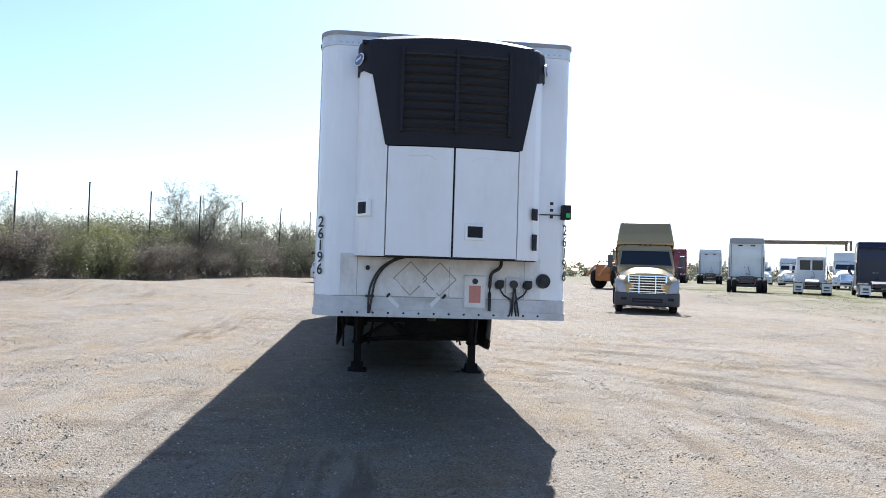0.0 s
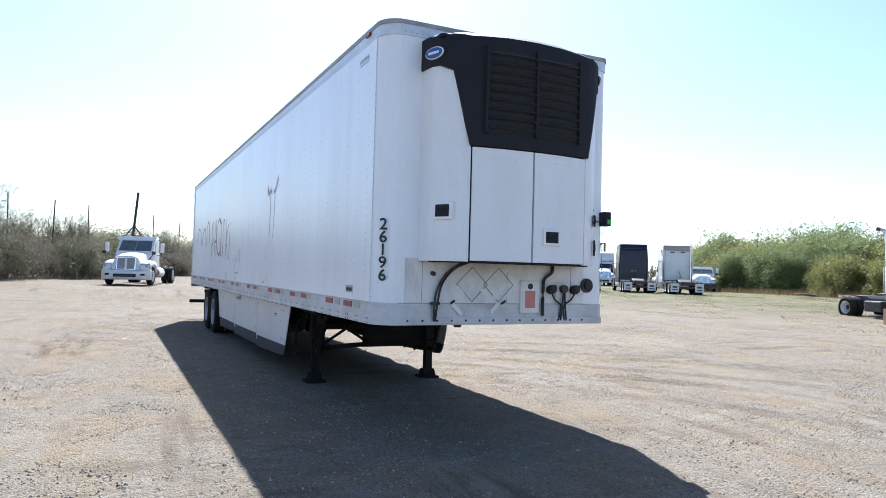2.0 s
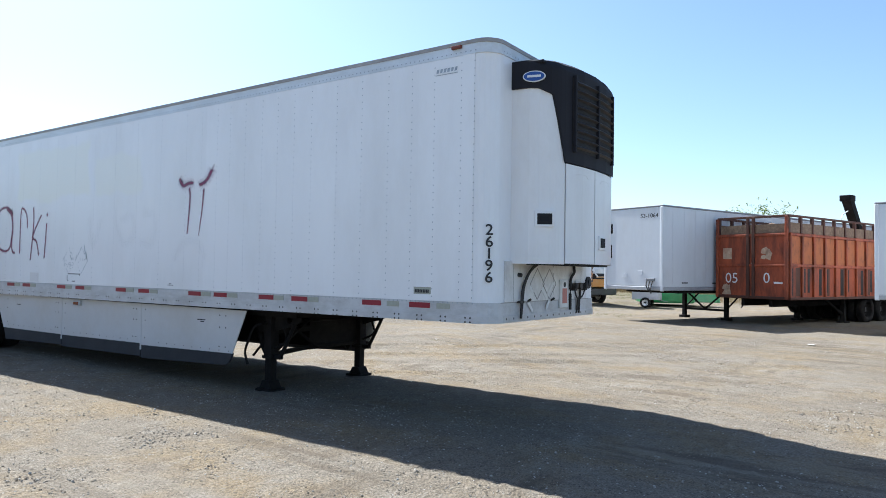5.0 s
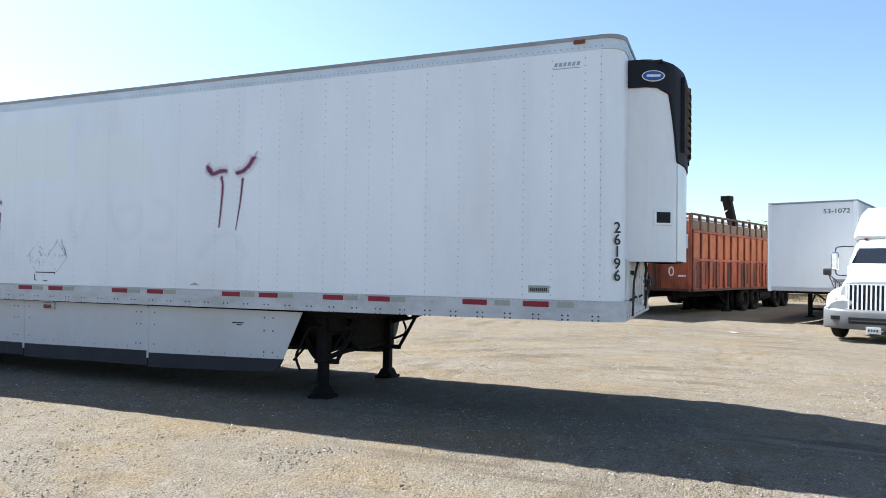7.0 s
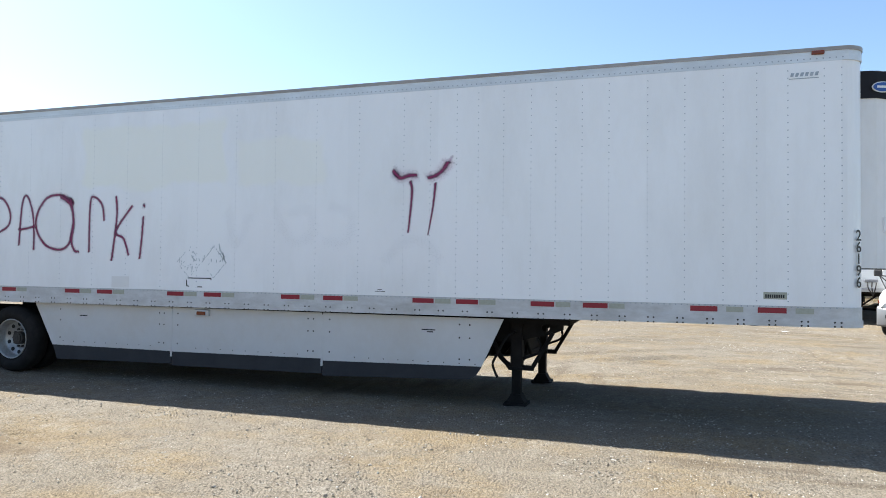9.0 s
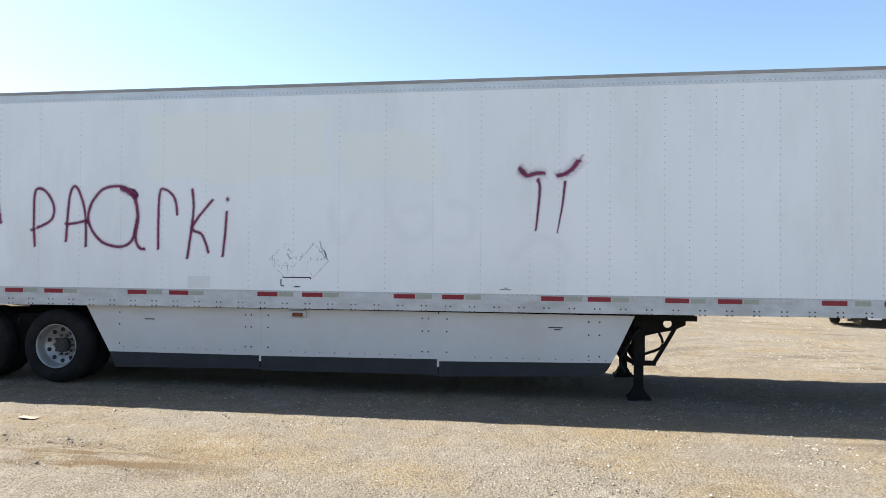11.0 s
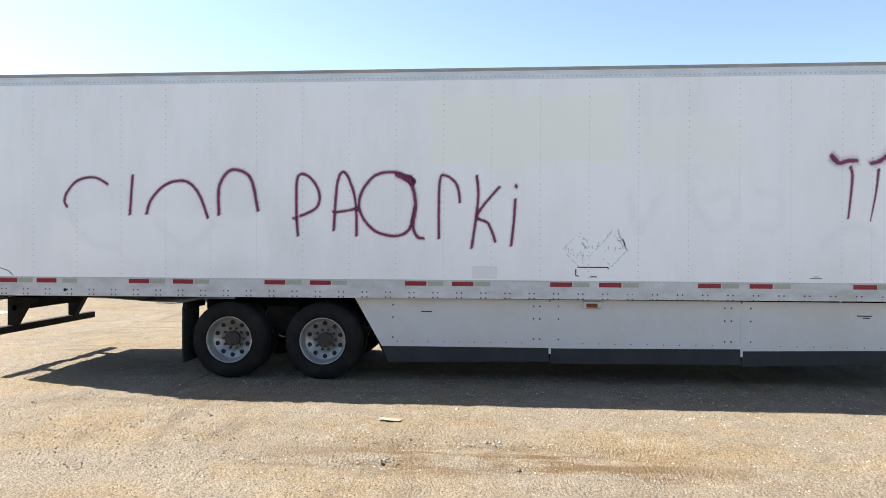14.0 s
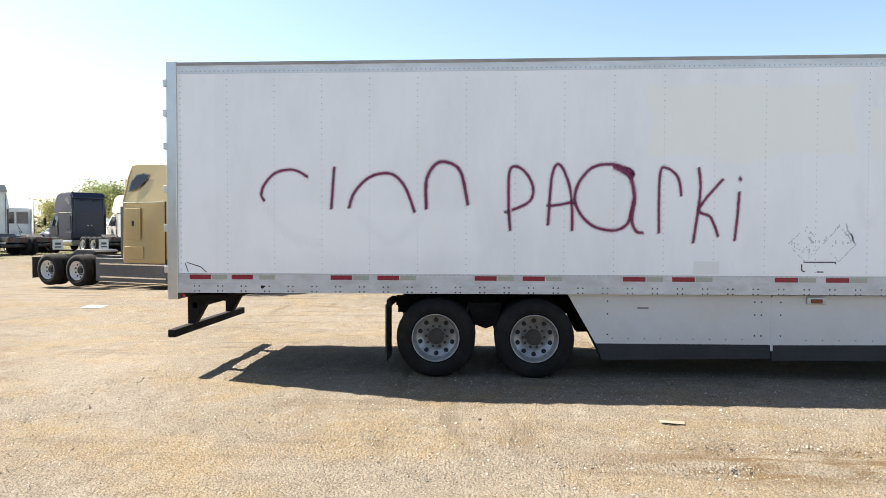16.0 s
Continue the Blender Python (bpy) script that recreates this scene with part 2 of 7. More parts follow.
def plate(pts, thick, bm=None):
    """A flat panel through pts with thickness along its normal."""
    bm = bm or bmesh.new()
    pts = [Vector(p) for p in pts]
    n = (pts[1] - pts[0]).cross(pts[2] - pts[0]).normalized() * thick
    a = [bm.verts.new(p) for p in pts]
    b = [bm.verts.new(p + n) for p in pts]
    bm.faces.new(a[::-1])
    bm.faces.new(b)
    for i in range(len(pts)):
        bm.faces.new((a[i], a[(i + 1) % len(pts)], b[(i + 1) % len(pts)], b[i]))
    return bm


def loft(rows, closed=False, bm=None):
    bm = bm or bmesh.new()
    vs = [[bm.verts.new(p) for p in r] for r in rows]
    for a, b in zip(vs, vs[1:]):
        n = len(a)
        for k in range(n if closed else n - 1):
            bm.faces.new((a[k], a[(k + 1) % n], b[(k + 1) % n], b[k]))
    return bm


def ring_tyre(r_out, r_in, w, seg=32):
    """A tyre round the x axis from x=0 to x=w."""
    prof = [(0.02, r_in), (0.0, r_in + 0.04), (-0.012, (r_in + r_out) / 2), (0.005, r_out - 0.05), (0.03, r_out - 0.012), (0.06, r_out),
            (w - 0.06, r_out), (w - 0.03, r_out - 0.012), (w - 0.005, r_out - 0.05), (w + 0.012, (r_in + r_out) / 2), (w, r_in + 0.04), (w - 0.02, r_in)]
    rows = [[(x, r * math.cos(2 * math.pi * k / seg), r * math.sin(2 * math.pi * k / seg)) for x, r in prof] for k in range(seg)]
    return loft(rows + [rows[0]], closed=True)


def text_part(body, size, material, parent, m, name="lettering", label="", squeeze=1.0, bold=0.0):
    cu = bpy.data.curves.new("lettering", "FONT")
    cu.body, cu.size, cu.extrude, cu.align_x, cu.align_y = body, size, 0.001, "CENTER", "CENTER"
    cu.resolution_u, cu.offset = 3, bold
    ob = bpy.data.objects.new("lettering", cu)
    me = bpy.data.meshes.new_from_object(ob)
    me.transform(Matrix.Diagonal((squeeze, 1, 1, 1)))
    bpy.data.objects.remove(ob)
    bpy.data.curves.remove(cu)
    me.materials.clear()
    me.materials.append(material)
    return share(name, me, parent, m, label)


GZ = 0.055


def ease(a, b, v):
    t = min(max((v - a) / (b - a), 0.0), 1.0)
    return t * t * (3 - 2 * t)


LEVELS = ((11.5, 18.5, 0.15), (13.8, 26, 0.04), (12.5, -4, -0.03), (18, -3, -0.01), (21, 1.5, 0.02), (18, 5, 0.05), (-1.5, 34, 0.52), (-13, 24, 0.65), (-6, 36, 0.70),
          (25, 36, 0.55), (37, 40, 0.42), (33, 17, 0.33), (48, 30, 0.5), (40, 60, 0.7), (0, 50, 0.8), (-24, 5, 0.5), (30, -12, 0.05), (0, -14, 0.05), (-16, -10, 0.06), (12, 8, 0.05))
LEVELS += tuple((x, y, GZ) for x in (-9, -5.5, -2, 1.3, 5) for y in (-7, -3, 1, 5, 9, 13, 17))


def ground_z(x, y):
    """Height of the yard: level round the trailer, rising a little to the brush and the far row."""
    top, low = 0.0, 0.0
    for a, b, z in LEVELS:
        w = 1.0 / ((x - a) ** 2 + (y - b) ** 2 + 4.0) ** 2
        top += w * z
        low += w
    return top / low

# ---- ground ----
def ground_material():
    m = bpy.data.materials.new("dry_gravel_dirt")
    m.use_nodes = True
    nt = m.node_tree
    L = nt.links.new
    p = nt.nodes["Principled BSDF"]
    p.inputs["Roughness"].default_value = 0.95
    p.inputs["Specular IOR Level"].default_value = 0.15
    tc = nt.nodes.new("ShaderNodeTexCoord")

    def noise_node(scale, detail=8, rough=0.6, stretch=None, turn=0.0):
        n = nt.nodes.new("ShaderNodeTexNoise")
        n.inputs["Scale"].default_value, n.inputs["Detail"].default_value, n.inputs["Roughness"].default_value = scale, detail, rough
        src = tc.outputs["Object"]
        if stretch:
            mp = nt.nodes.new("ShaderNodeMapping")
            mp.vector_type = "POINT"
            mp.inputs["Rotation"].default_value = (0, 0, radians(turn))
            mp.inputs["Scale"].default_value = stretch
            L(src, mp.inputs[0])
            src = mp.outputs[0]
        L(src, n.inputs["Vector"])
        return n.outputs[0]

    def rng(v, a, b, c=0.0, d=1.0):
        r = nt.nodes.new("ShaderNodeMapRange")
        for i, q in enumerate((a, b, c, d)):
            r.inputs[i + 1].default_value = q
        L(v, r.inputs[0])
        return r.outputs[0]

    def mix(f, a, b):
        x = nt.nodes.new("ShaderNodeMix")
        x.data_type = "RGBA"
        L(f, x.inputs[0])
        for i, c in ((6, a), (7, b)):
            if isinstance(c, tuple):
                x.inputs[i].default_value = (*c, 1)
            else:
                L(c, x.inputs[i])
        return x.outputs[2]

    def mul(a, b):
        x = nt.nodes.new("ShaderNodeMath")
        x.operation = "MULTIPLY"
        L(a, x.inputs[0])
        L(b, x.inputs[1])
        return x.outputs[0]

    base = mix(rng(noise_node(0.22, 6), 0.35, 0.65), (0.40, 0.335, 0.25), (0.50, 0.435, 0.35))
    base = mix(rng(noise_node(0.75, 8, 0.65, (1.25, 0.8, 1), 25), 0.46, 0.62, 0, 0.75), base, (0.50, 0.375, 0.215))
    base = mix(rng(noise_node(1.7, 8, 0.7), 0.54, 0.72, 0, 0.6), base, (0.29, 0.215, 0.14))

    base = mix(rng(noise_node(3.1, 12, 0.8), 0.54, 0.68, 0, 0.5), base, (0.21, 0.165, 0.12))
    base = mix(rng(noise_node(2.3, 12, 0.8, (0.8, 1.25, 1), 40), 0.53, 0.66, 0, 0.6), base, (0.66, 0.60, 0.51))

    def pebbles(scale):
        v = nt.nodes.new("ShaderNodeTexVoronoi")
        v.inputs["Scale"].default_value = scale
        L(tc.outputs["Object"], v.inputs["Vector"])
        q = nt.nodes.new("ShaderNodeSeparateColor")
        L(v.outputs["Color"], q.inputs[0])
        return v.outputs["Distance"], q.outputs[0]

    def dim(c, f):
        x = nt.nodes.new("ShaderNodeVectorMath")
        x.operation = "SCALE"
        L(c, x.inputs[0])
        L(f, x.inputs["Scale"])
        return x.outputs[0]

    d1, c1 = pebbles(38)
    d2, c2 = pebbles(85)
    base = dim(base, rng(c2, 0, 1, 0.66, 1.34))
    patch = rng(noise_node(1.3, 6, 0.7), 0.42, 0.60)
    base = mix(mul(patch, mul(rng(c1, 0.45, 0.75), rng(d1, 0.30, 0.55, 0.9, 0.0))), base, (0.62, 0.56, 0.465))
    base = mix(mul(rng(c1, 0.12, 0.05), rng(d1, 0.25, 0.45, 0.8, 0.0)), base, (0.17, 0.13, 0.10))
    sep = nt.nodes.new("ShaderNodeSeparateXYZ")
    L(tc.outputs["Object"], sep.inputs[0])
    green = mul(rng(sep.outputs[0], 19, 30), rng(sep.outputs[1], 7, 20))
    green = mul(green, rng(noise_node(0.35, 7, 0.7), 0.36, 0.54))
    base = mix(green, base, mix(rng(noise_node(2.5), 0.4, 0.6), (0.24, 0.25, 0.085), (0.34, 0.31, 0.16)))
    for st, sd, turn in (((1.8, 0.22, 1), 0.0, 12), ((0.25, 1.7, 1), 3.0, 18), ((1.6, 0.2, 1), 5.0, 52)):
        zone = rng(noise_node(0.13 + 0.02 * sd, 4, 0.5, (1, 1, 1), 30 * sd), 0.50, 0.62)
        base = mix(mul(zone, rng(noise_node(1.5, 9, 0.66, st, turn), 0.53, 0.62, 0, 0.7)), base, (0.27, 0.215, 0.155))
        base = mix(mul(zone, rng(noise_node(1.9, 9, 0.66, st, turn), 0.56, 0.65, 0, 0.5)), base, (0.58, 0.51, 0.41))
    off = nt.nodes.new("ShaderNodeMath")
    off.operation = "ADD"
    L(sep.outputs[0], off.inputs[0])
    off.inputs[1].default_value = 3.08
    wid = nt.nodes.new("ShaderNodeMath")
    wid.operation = "ABSOLUTE"
    L(off.outputs[0], wid.inputs[0])
    rut = mul(mul(rng(wid.outputs[0], 0.55, 0.22), rng(sep.outputs[1], 7.2, 8.6)), rng(sep.outputs[1], 12.0, 10.4))
    base = mix(mul(rut, rng(noise_node(2.4, 9, 0.68, (2.2, 0.45, 1), 4), 0.44, 0.56, 0, 0.9)), base, (0.27, 0.175, 0.085))
    tone = nt.nodes.new("ShaderNodeVectorMath")
    tone.operation = "MULTIPLY"
    L(base, tone.inputs[0])
    tone.inputs[1].default_value = (0.360, 0.354, 0.346)
    L(tone.outputs[0], p.inputs["Base Color"])
    hsum = nt.nodes.new("ShaderNodeMath")
    hsum.operation = "MULTIPLY_ADD"
    L(noise_node(14, 10, 0.85), hsum.inputs[0])
    hsum.inputs[1].default_value = 0.9
    inv = nt.nodes.new("ShaderNodeMath")
    inv.operation = "MULTIPLY_ADD"
    L(d1, inv.inputs[0])
    inv.inputs[1].default_value = -0.8
    L(mul(d2, rng(d2, 0, 1, -0.5, -0.5)), inv.inputs[2])
    L(inv.outputs[0], hsum.inputs[2])
    b = nt.nodes.new("ShaderNodeBump")
    b.inputs["Strength"].default_value = 0.75
    b.inputs["Distance"].default_value = 0.022
    L(hsum.outputs[0], b.inputs["Height"])
    L(b.outputs[0], p.inputs["Normal"])
    return m


M_GROUND = ground_material()


def spread(lo, hi, step, far):
    mid = list(np.arange(lo, hi + step / 2, step))
    out, s = [hi], step
    while out[-1] < far:
        s *= 1.16
        out.append(out[-1] + s)
    low, s = [lo], step
    while low[-1] > -far:
        s *= 1.16
        low.append(low[-1] - s)
    return low[:0:-1] + mid + out[1:]


def ground_levels(x, y):
    """ground_z for whole arrays."""
    top, low = np.zeros_like(x), np.zeros_like(x)
    for a, b, z in LEVELS:
        w = 1.0 / ((x - a) ** 2 + (y - b) ** 2 + 4.0) ** 2
        top += w * z
        low += w
    return top / low


# tyre tracks over the open yard: a point, a heading in degrees, half width, length and depth
TRACKS = ((4.6, 3.4, -48, 0.30, 9, 0.035), (5.6, 3.9, -50, 0.26, 9, 0.035), (4.0, 1.6, -58, 0.28, 8, 0.03), (6.2, 1.2, -56, 0.30, 9, 0.03), (7.4, 4.6, -42, 0.28, 9, 0.03),
          (5.5, 6.4, -26, 0.30, 9, 0.03), (8.8, 6.8, -24, 0.26, 9, 0.03), (9.5, 2.2, -60, 0.3, 8, 0.03), (-5.6, 3.5, 82, 0.26, 6, 0.025), (-5.2, 14.5, 66, 0.26, 4, 0.03), (-3.6, 11.5, 88, 0.22, 4, 0.02))


def track_relief(x, y):
    """Pressed lanes with raised rims and short cross treads."""
    z = 0.0
    for tx, ty, deg, half, ln, deep in TRACKS:
        c, sn = math.cos(radians(deg)), math.sin(radians(deg))
        along, across = (x - tx) * c + (y - ty) * sn, -(x - tx) * sn + (y - ty) * c
        if abs(along) > ln / 2 or abs(across) > half * 3:
            continue
        across += 0.10 * math.sin(along * 0.8 + tx)
        fade = ease(ln / 2, ln / 3, abs(along)) * (0.55 + 0.6 * noise.noise((along * 0.9, tx, across)))
        d = abs(across) / half
        z += fade * deep * (-math.exp(-(d / 0.75) ** 4) + 0.9 * math.exp(-((d - 1.15) / 0.28) ** 2))
        if d < 0.9:
            z += fade * 0.012 * math.sin(along * 30 + 9 * d)
    return z


def make_ground():
    xs, ys = np.array(spread(-9.5, 10, 0.075, 2500)), np.array(spread(-8, 18, 0.085, 2500))
    gx, gy = np.meshgrid(xs, ys)
    zz = ground_levels(gx.ravel(), gy.ravel())
    vs, n3 = [], noise.noise
    for x, y, z in zip(gx.ravel().tolist(), gy.ravel().tolist(), zz.tolist()):
        if abs(x) < 60 and abs(y) < 60:
            near = ease(60, 20, abs(x)) * ease(60, 25, abs(y))
            clods = max(0.0, n3((x * 0.45, y * 0.45, 31)) + 0.15)
            z += near * (0.045 * n3((x * 0.35, y * 0.35, 0)) * ease(0.5, 3, max(-x - 1, y - 18, -1 - y, x - 4)) + 0.012 * n3((x * 1.7, y * 1.7, 3)) + 0.007 * n3((x * 4.3, y * 4.3, 7)))
            z += near * (0.006 + 0.022 * clods) * n3((x * 9, y * 9, 13))
            if -10 < x < 14 and -4 < y < 18:
                z += track_relief(x, y)
            # shallow ruts along the lane beside the trailer
            if -4 < x < -2 and 6 < y < 13.5:
                for cx in (-2.85, -3.3):
                    d = x - cx - 0.35 * n3((0, y * 0.12, cx))
                    z -= 0.065 * math.exp(-(d / 0.13) ** 2) * ease(6.5, 8.5, y) * ease(13, 10.5, y) * (0.6 + n3((y * 1.5, cx, 5)))
        vs.append((x, y, z))
    w = len(xs)
    fs = [(j * w + i, j * w + i + 1, j * w + w + i + 1, j * w + w + i) for j in range(len(ys) - 1) for i in range(w - 1)]
    me = bpy.data.meshes.new("ground")
    me.from_pydata(vs, [], fs)
    me.materials.append(M_GROUND)
    me.polygons.foreach_set("use_smooth", [True] * len(me.polygons))
    tagged(new("ground", me), "dry beige gravel and dirt yard with loose stones", "ground", kind="structure")


make_ground()


# ---- the refrigerated trailer ----
FRONT, REAR, WIDE = 0.29, 16.42, 2.615
trailer = thing("refrigerated_trailer", "long dusty white refrigerated trailer with crimson graffiti on gravel", "trailer", pose(0, 0, 0))
R_NOSE = 0.22


def outline(inset=0.0, rad=R_NOSE, seg=6):
    """Plan of the box with rounded nose corners, from the near rear corner round the nose."""
    x0, x1, y0, y1 = inset, WIDE - inset, FRONT + inset, REAR
    pts = [(x0, y1)]
    for k in range(seg + 1):
        a = math.pi + (math.pi / 2) * k / seg
        pts.append((x0 + rad + rad * math.cos(a), y0 + rad + rad * math.sin(a)))
    far = rad * 0.45
    for k in range(seg + 1):
        a = 1.5 * math.pi + (math.pi / 2) * k / seg
        pts.append((x1 - far + far * math.cos(a), y0 + far + far * math.sin(a)))
    pts.append((x1, y1))
    return pts


def ring_wall(z0, z1, inset, material, name, label="", cap=False, lip=0.0):
    pts, inner = outline(inset), outline(inset + 0.05)
    lift = (lambda y: 0.045 * ease(5.0, 0.3, y)) if z0 < 1.2 else (lambda y: 0.0)
    rows = [[(x, y, z0 + lift(y)) for x, y in pts], [(x, y, z1) for x, y in pts], [(x, y, z1) for x, y in inner], [(x, y, z0 + lift(y)) for x, y in inner]]
    bm = loft(rows + [rows[0]])
    if cap:
        bm.faces.new([bm.verts.new((x, y, z1 - 0.002)) for x, y in outline(inset + 0.01)])
    return part(name, bm, material, trailer, label)


ring_wall(1.365, 3.93, 0.006, M_WHITE, "body", "white riveted sheet walls")
ring_wall(3.915, 4.025, -0.004, M_TOPRAIL, "top_rail", "riveted aluminium top rail")
ring_wall(4.02, 4.06, -0.012, M_EDGE, "roof_edge", "dull grey roof edge")
roof = part("roof", bx(0.02, 2.58, 0.5, REAR - 0.02, 4.035, 4.062), M_WHITE, trailer)
ring_wall(1.235, 1.372, -0.002, M_ALU, "upper_rail", "aluminium rail with reflective tape")
ring_wall(1.118, 1.238, -0.010, M_ALU, "bottom_rail", "aluminium bottom rail with bolt pairs")
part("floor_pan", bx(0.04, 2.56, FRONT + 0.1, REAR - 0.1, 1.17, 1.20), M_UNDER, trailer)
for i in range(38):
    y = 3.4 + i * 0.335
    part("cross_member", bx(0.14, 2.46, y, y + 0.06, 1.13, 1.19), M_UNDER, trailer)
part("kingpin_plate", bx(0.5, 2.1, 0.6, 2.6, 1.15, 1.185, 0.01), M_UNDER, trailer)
part("kingpin", cyl((1.3, 1.2, 1.06), (1.3, 1.2, 1.16), 0.045), M_HUB, trailer)


# red and silver tape along the rail
def tape(y, material, w, name):
    return part(name, bx(-0.0075, -0.003, y - w, y, 1.295, 1.352), material, trailer)


for a, b in ((16.20, 15.65), (14.37, 13.77), (12.54, 11.94), (10.70, 10.10), (8.86, 8.25), (7.04, 6.42), (5.19, 4.63), (3.72, 3.12), (1.97, 1.30)):
    for y in (a, b):
        tape(y, M_RED, 0.275, "red_tape")
        tape(y - 0.29 if y not in (15.65, 1.97, 1.30) else y - 0.36, M_SILVER, 0.20 if y > 4 else 0.17, "silver_tape")


def dome(bm, c, n, r, seg=6):
    """A low rivet head on a wall with normal n."""
    q = Vector(n).to_track_quat("Z", "Y")
    c = Vector(c)
    top = bm.verts.new(c + q @ Vector((0, 0, r * 0.45)))
    rim = [bm.verts.new(c + q @ Vector((r * math.cos(2 * math.pi * k / seg), r * math.sin(2 * math.pi * k / seg), 0))) for k in range(seg)]
    for k in range(seg):
        bm.faces.new((rim[k], rim[(k + 1) % seg], top))


def dots(bm, pts, n, r):
    for p in pts:
        dome(bm, p, n, r)


SEAMS = [16.31] + [16.31 - 0.61 * i for i in range(1, 19)] + [4.98, 4.64, 4.37, 4.06, 3.73, 3.44, 3.14, 2.84, 2.42, 2.03, 1.64, 1.31, 1.01, 0.67, 0.51]
for ya, yb in zip(SEAMS[1:], SEAMS):
    part("wall_sheet", bx(-0.0015, 0.005, ya + 0.0002, yb - 0.0002, 1.374, 3.914), M_WHITE, trailer)
bm = bmesh.new()
for s in SEAMS:
    dots(bm, [(-0.0015, s, z) for z in np.arange(1.42, 3.9, 0.078)], (-1, 0, 0), 0.0068)
part("seam_rivets", bm, M_RIVET, trailer, "rows of small rivets along the wall seams", True)
tagged(bpy.data.objects["seam_rivets"], kind="stuff")
bm = bmesh.new()
dots(bm, [(-0.006, y, 3.945) for y in np.arange(0.5, 16.3, 0.06)], (-1, 0, 0), 0.0085)
dots(bm, [(-0.005, y, 1.362) for y in np.arange(0.5, 16.3, 0.06)], (-1, 0, 0), 0.0085)
dots(bm, [(x, FRONT - 0.006, 3.945) for x in np.arange(0.2, 2.5, 0.06)], (0, -1, 0), 0.008)
part("rail_rivets", bm, M_RIVET, trailer, "", True)
tagged(bpy.data.objects["rail_rivets"], kind="stuff")
bm = bmesh.new()
for i in range(53):
    y = 0.55 + i * 0.305
    up = 0.03 * ease(5.0, 0.3, y)
    for dy in (-0.03, 0.03):
        dots(bm, [(-0.011, y + dy, 1.208 + up * 0.3), (-0.011, y + dy, 1.145 + up)], (-1, 0, 0), 0.011)
part("rail_bolts", bm, M_HUB, trailer, "", True)
tagged(bpy.data.objects["rail_bolts"], kind="stuff")

# nose panel under the cooling unit
bm = bx(0.27, 2.33, FRONT - 0.012, FRONT + 0.01, 1.375, 1.80, 0.004)
nose_panel = part("nose_panel", bm, M_NOSE, trailer, "scuffed white nose panel with old decal marks")
for i in range(14):
    bm = bmesh.new()
    dome(bm, (0.3 + i * 0.155, FRONT - 0.0135, 1.205), (0, -1, 0), 0.013)
    part("bolt", bm, M_HUB, trailer, "", True)


part("nose_seam", bx(0.2, 2.4, FRONT - 0.0045, FRONT + 0.004, 1.366, 1.3735), M_WORNGREY, trailer)
part("nose_sill", bx(0.24, 2.50, FRONT - 0.0135, FRONT - 0.004, 1.176, 1.236, 0.003), M_ALU, trailer, "dull aluminium sill under the nose panel")
for xx in (0.44, 1.38, 2.16):
    part("nose_joint", bx(xx - 0.003, xx + 0.003, FRONT - 0.0135, FRONT - 0.006, 1.38, 1.795), M_WORNGREY, trailer)

# ---- cooling unit on the nose ----
def unit_y(d):
    """Front of the unit at the distance d from its middle line."""
    pts = [(0.0, -0.235), (0.30, -0.225), (0.60, -0.185), (0.72, -0.145), (0.80, -0.09), (0.87, 0.0), (0.905, 0.10), (0.92, FRONT + 0.01)]
    for (a, ya), (b, yb) in zip(pts, pts[1:]):
        if d <= b:
            t = (d - a) / (b - a)
            return ya + (yb - ya) * t
    return FRONT


def zb(d):
    """Lower edge of the black cowl."""
    if d < 0.64:
        return 2.835
    if d < 0.775:
        return 2.835 + (d - 0.64) / 0.135 * 0.685
    return 3.52 + 0.07 * ease(0.775, 0.90, d)


UC = 1.335
DS = [0.92, 0.905, 0.888, 0.87, 0.835, 0.80, 0.775, 0.772, 0.74, 0.70, 0.67, 0.642, 0.638, 0.5, 0.3, 0.1]


def unit_band(d_from, d_to, side, z0, zfun, out=0.0, back=0.03, rows=6, top_round=0.0):
    """A curved panel of the unit between two distances from the middle line, on one side (-1, 1) or across (0)."""
    ds = [d for d in DS if d_to <= d <= d_from]
    ds = sorted(set(ds + [d_from, d_to]), reverse=True)
    line = [(side * d, d) for d in ds] if side else [(-d, d) for d in ds] + [(d, d) for d in ds[::-1]]
    grid, rear = [], []
    for k in range(rows + 1):
        row, rr = [], []
        for sx, d in line:
            za, zt = (z0(d) if callable(z0) else z0), (zfun(d) if callable(zfun) else zfun)
            z = za + (zt - za) * k / rows
            y = unit_y(d) - out * (1 if d < 0.90 else 0.3)
            if top_round:
                u = max(0.0, (z - (zt - top_round)) / top_round)
                y += top_round * (1 - math.sqrt(max(0.0, 1 - u * u))) * min(1.0, (FRONT - y) / 0.4)
            row.append((UC + sx * 1.02 * (1 + (out / 0.9 if d > 0.6 else 0)), y, z))
            rr.append((UC + sx * 1.005, min(y + back, FRONT + 0.02), z))
        grid.append(row)
        rear.append(rr)
    loopx = [g + r[::-1] for g, r in zip(grid, rear)]
    b = loft(loopx, closed=True)
    b.verts.ensure_lookup_table()
    n = len(loopx[0])
    b.faces.new([b.verts[i] for i in range(n)])
    b.faces.new([b.verts[len(b.verts) - n + i] for i in range(n)][::-1])
    return b


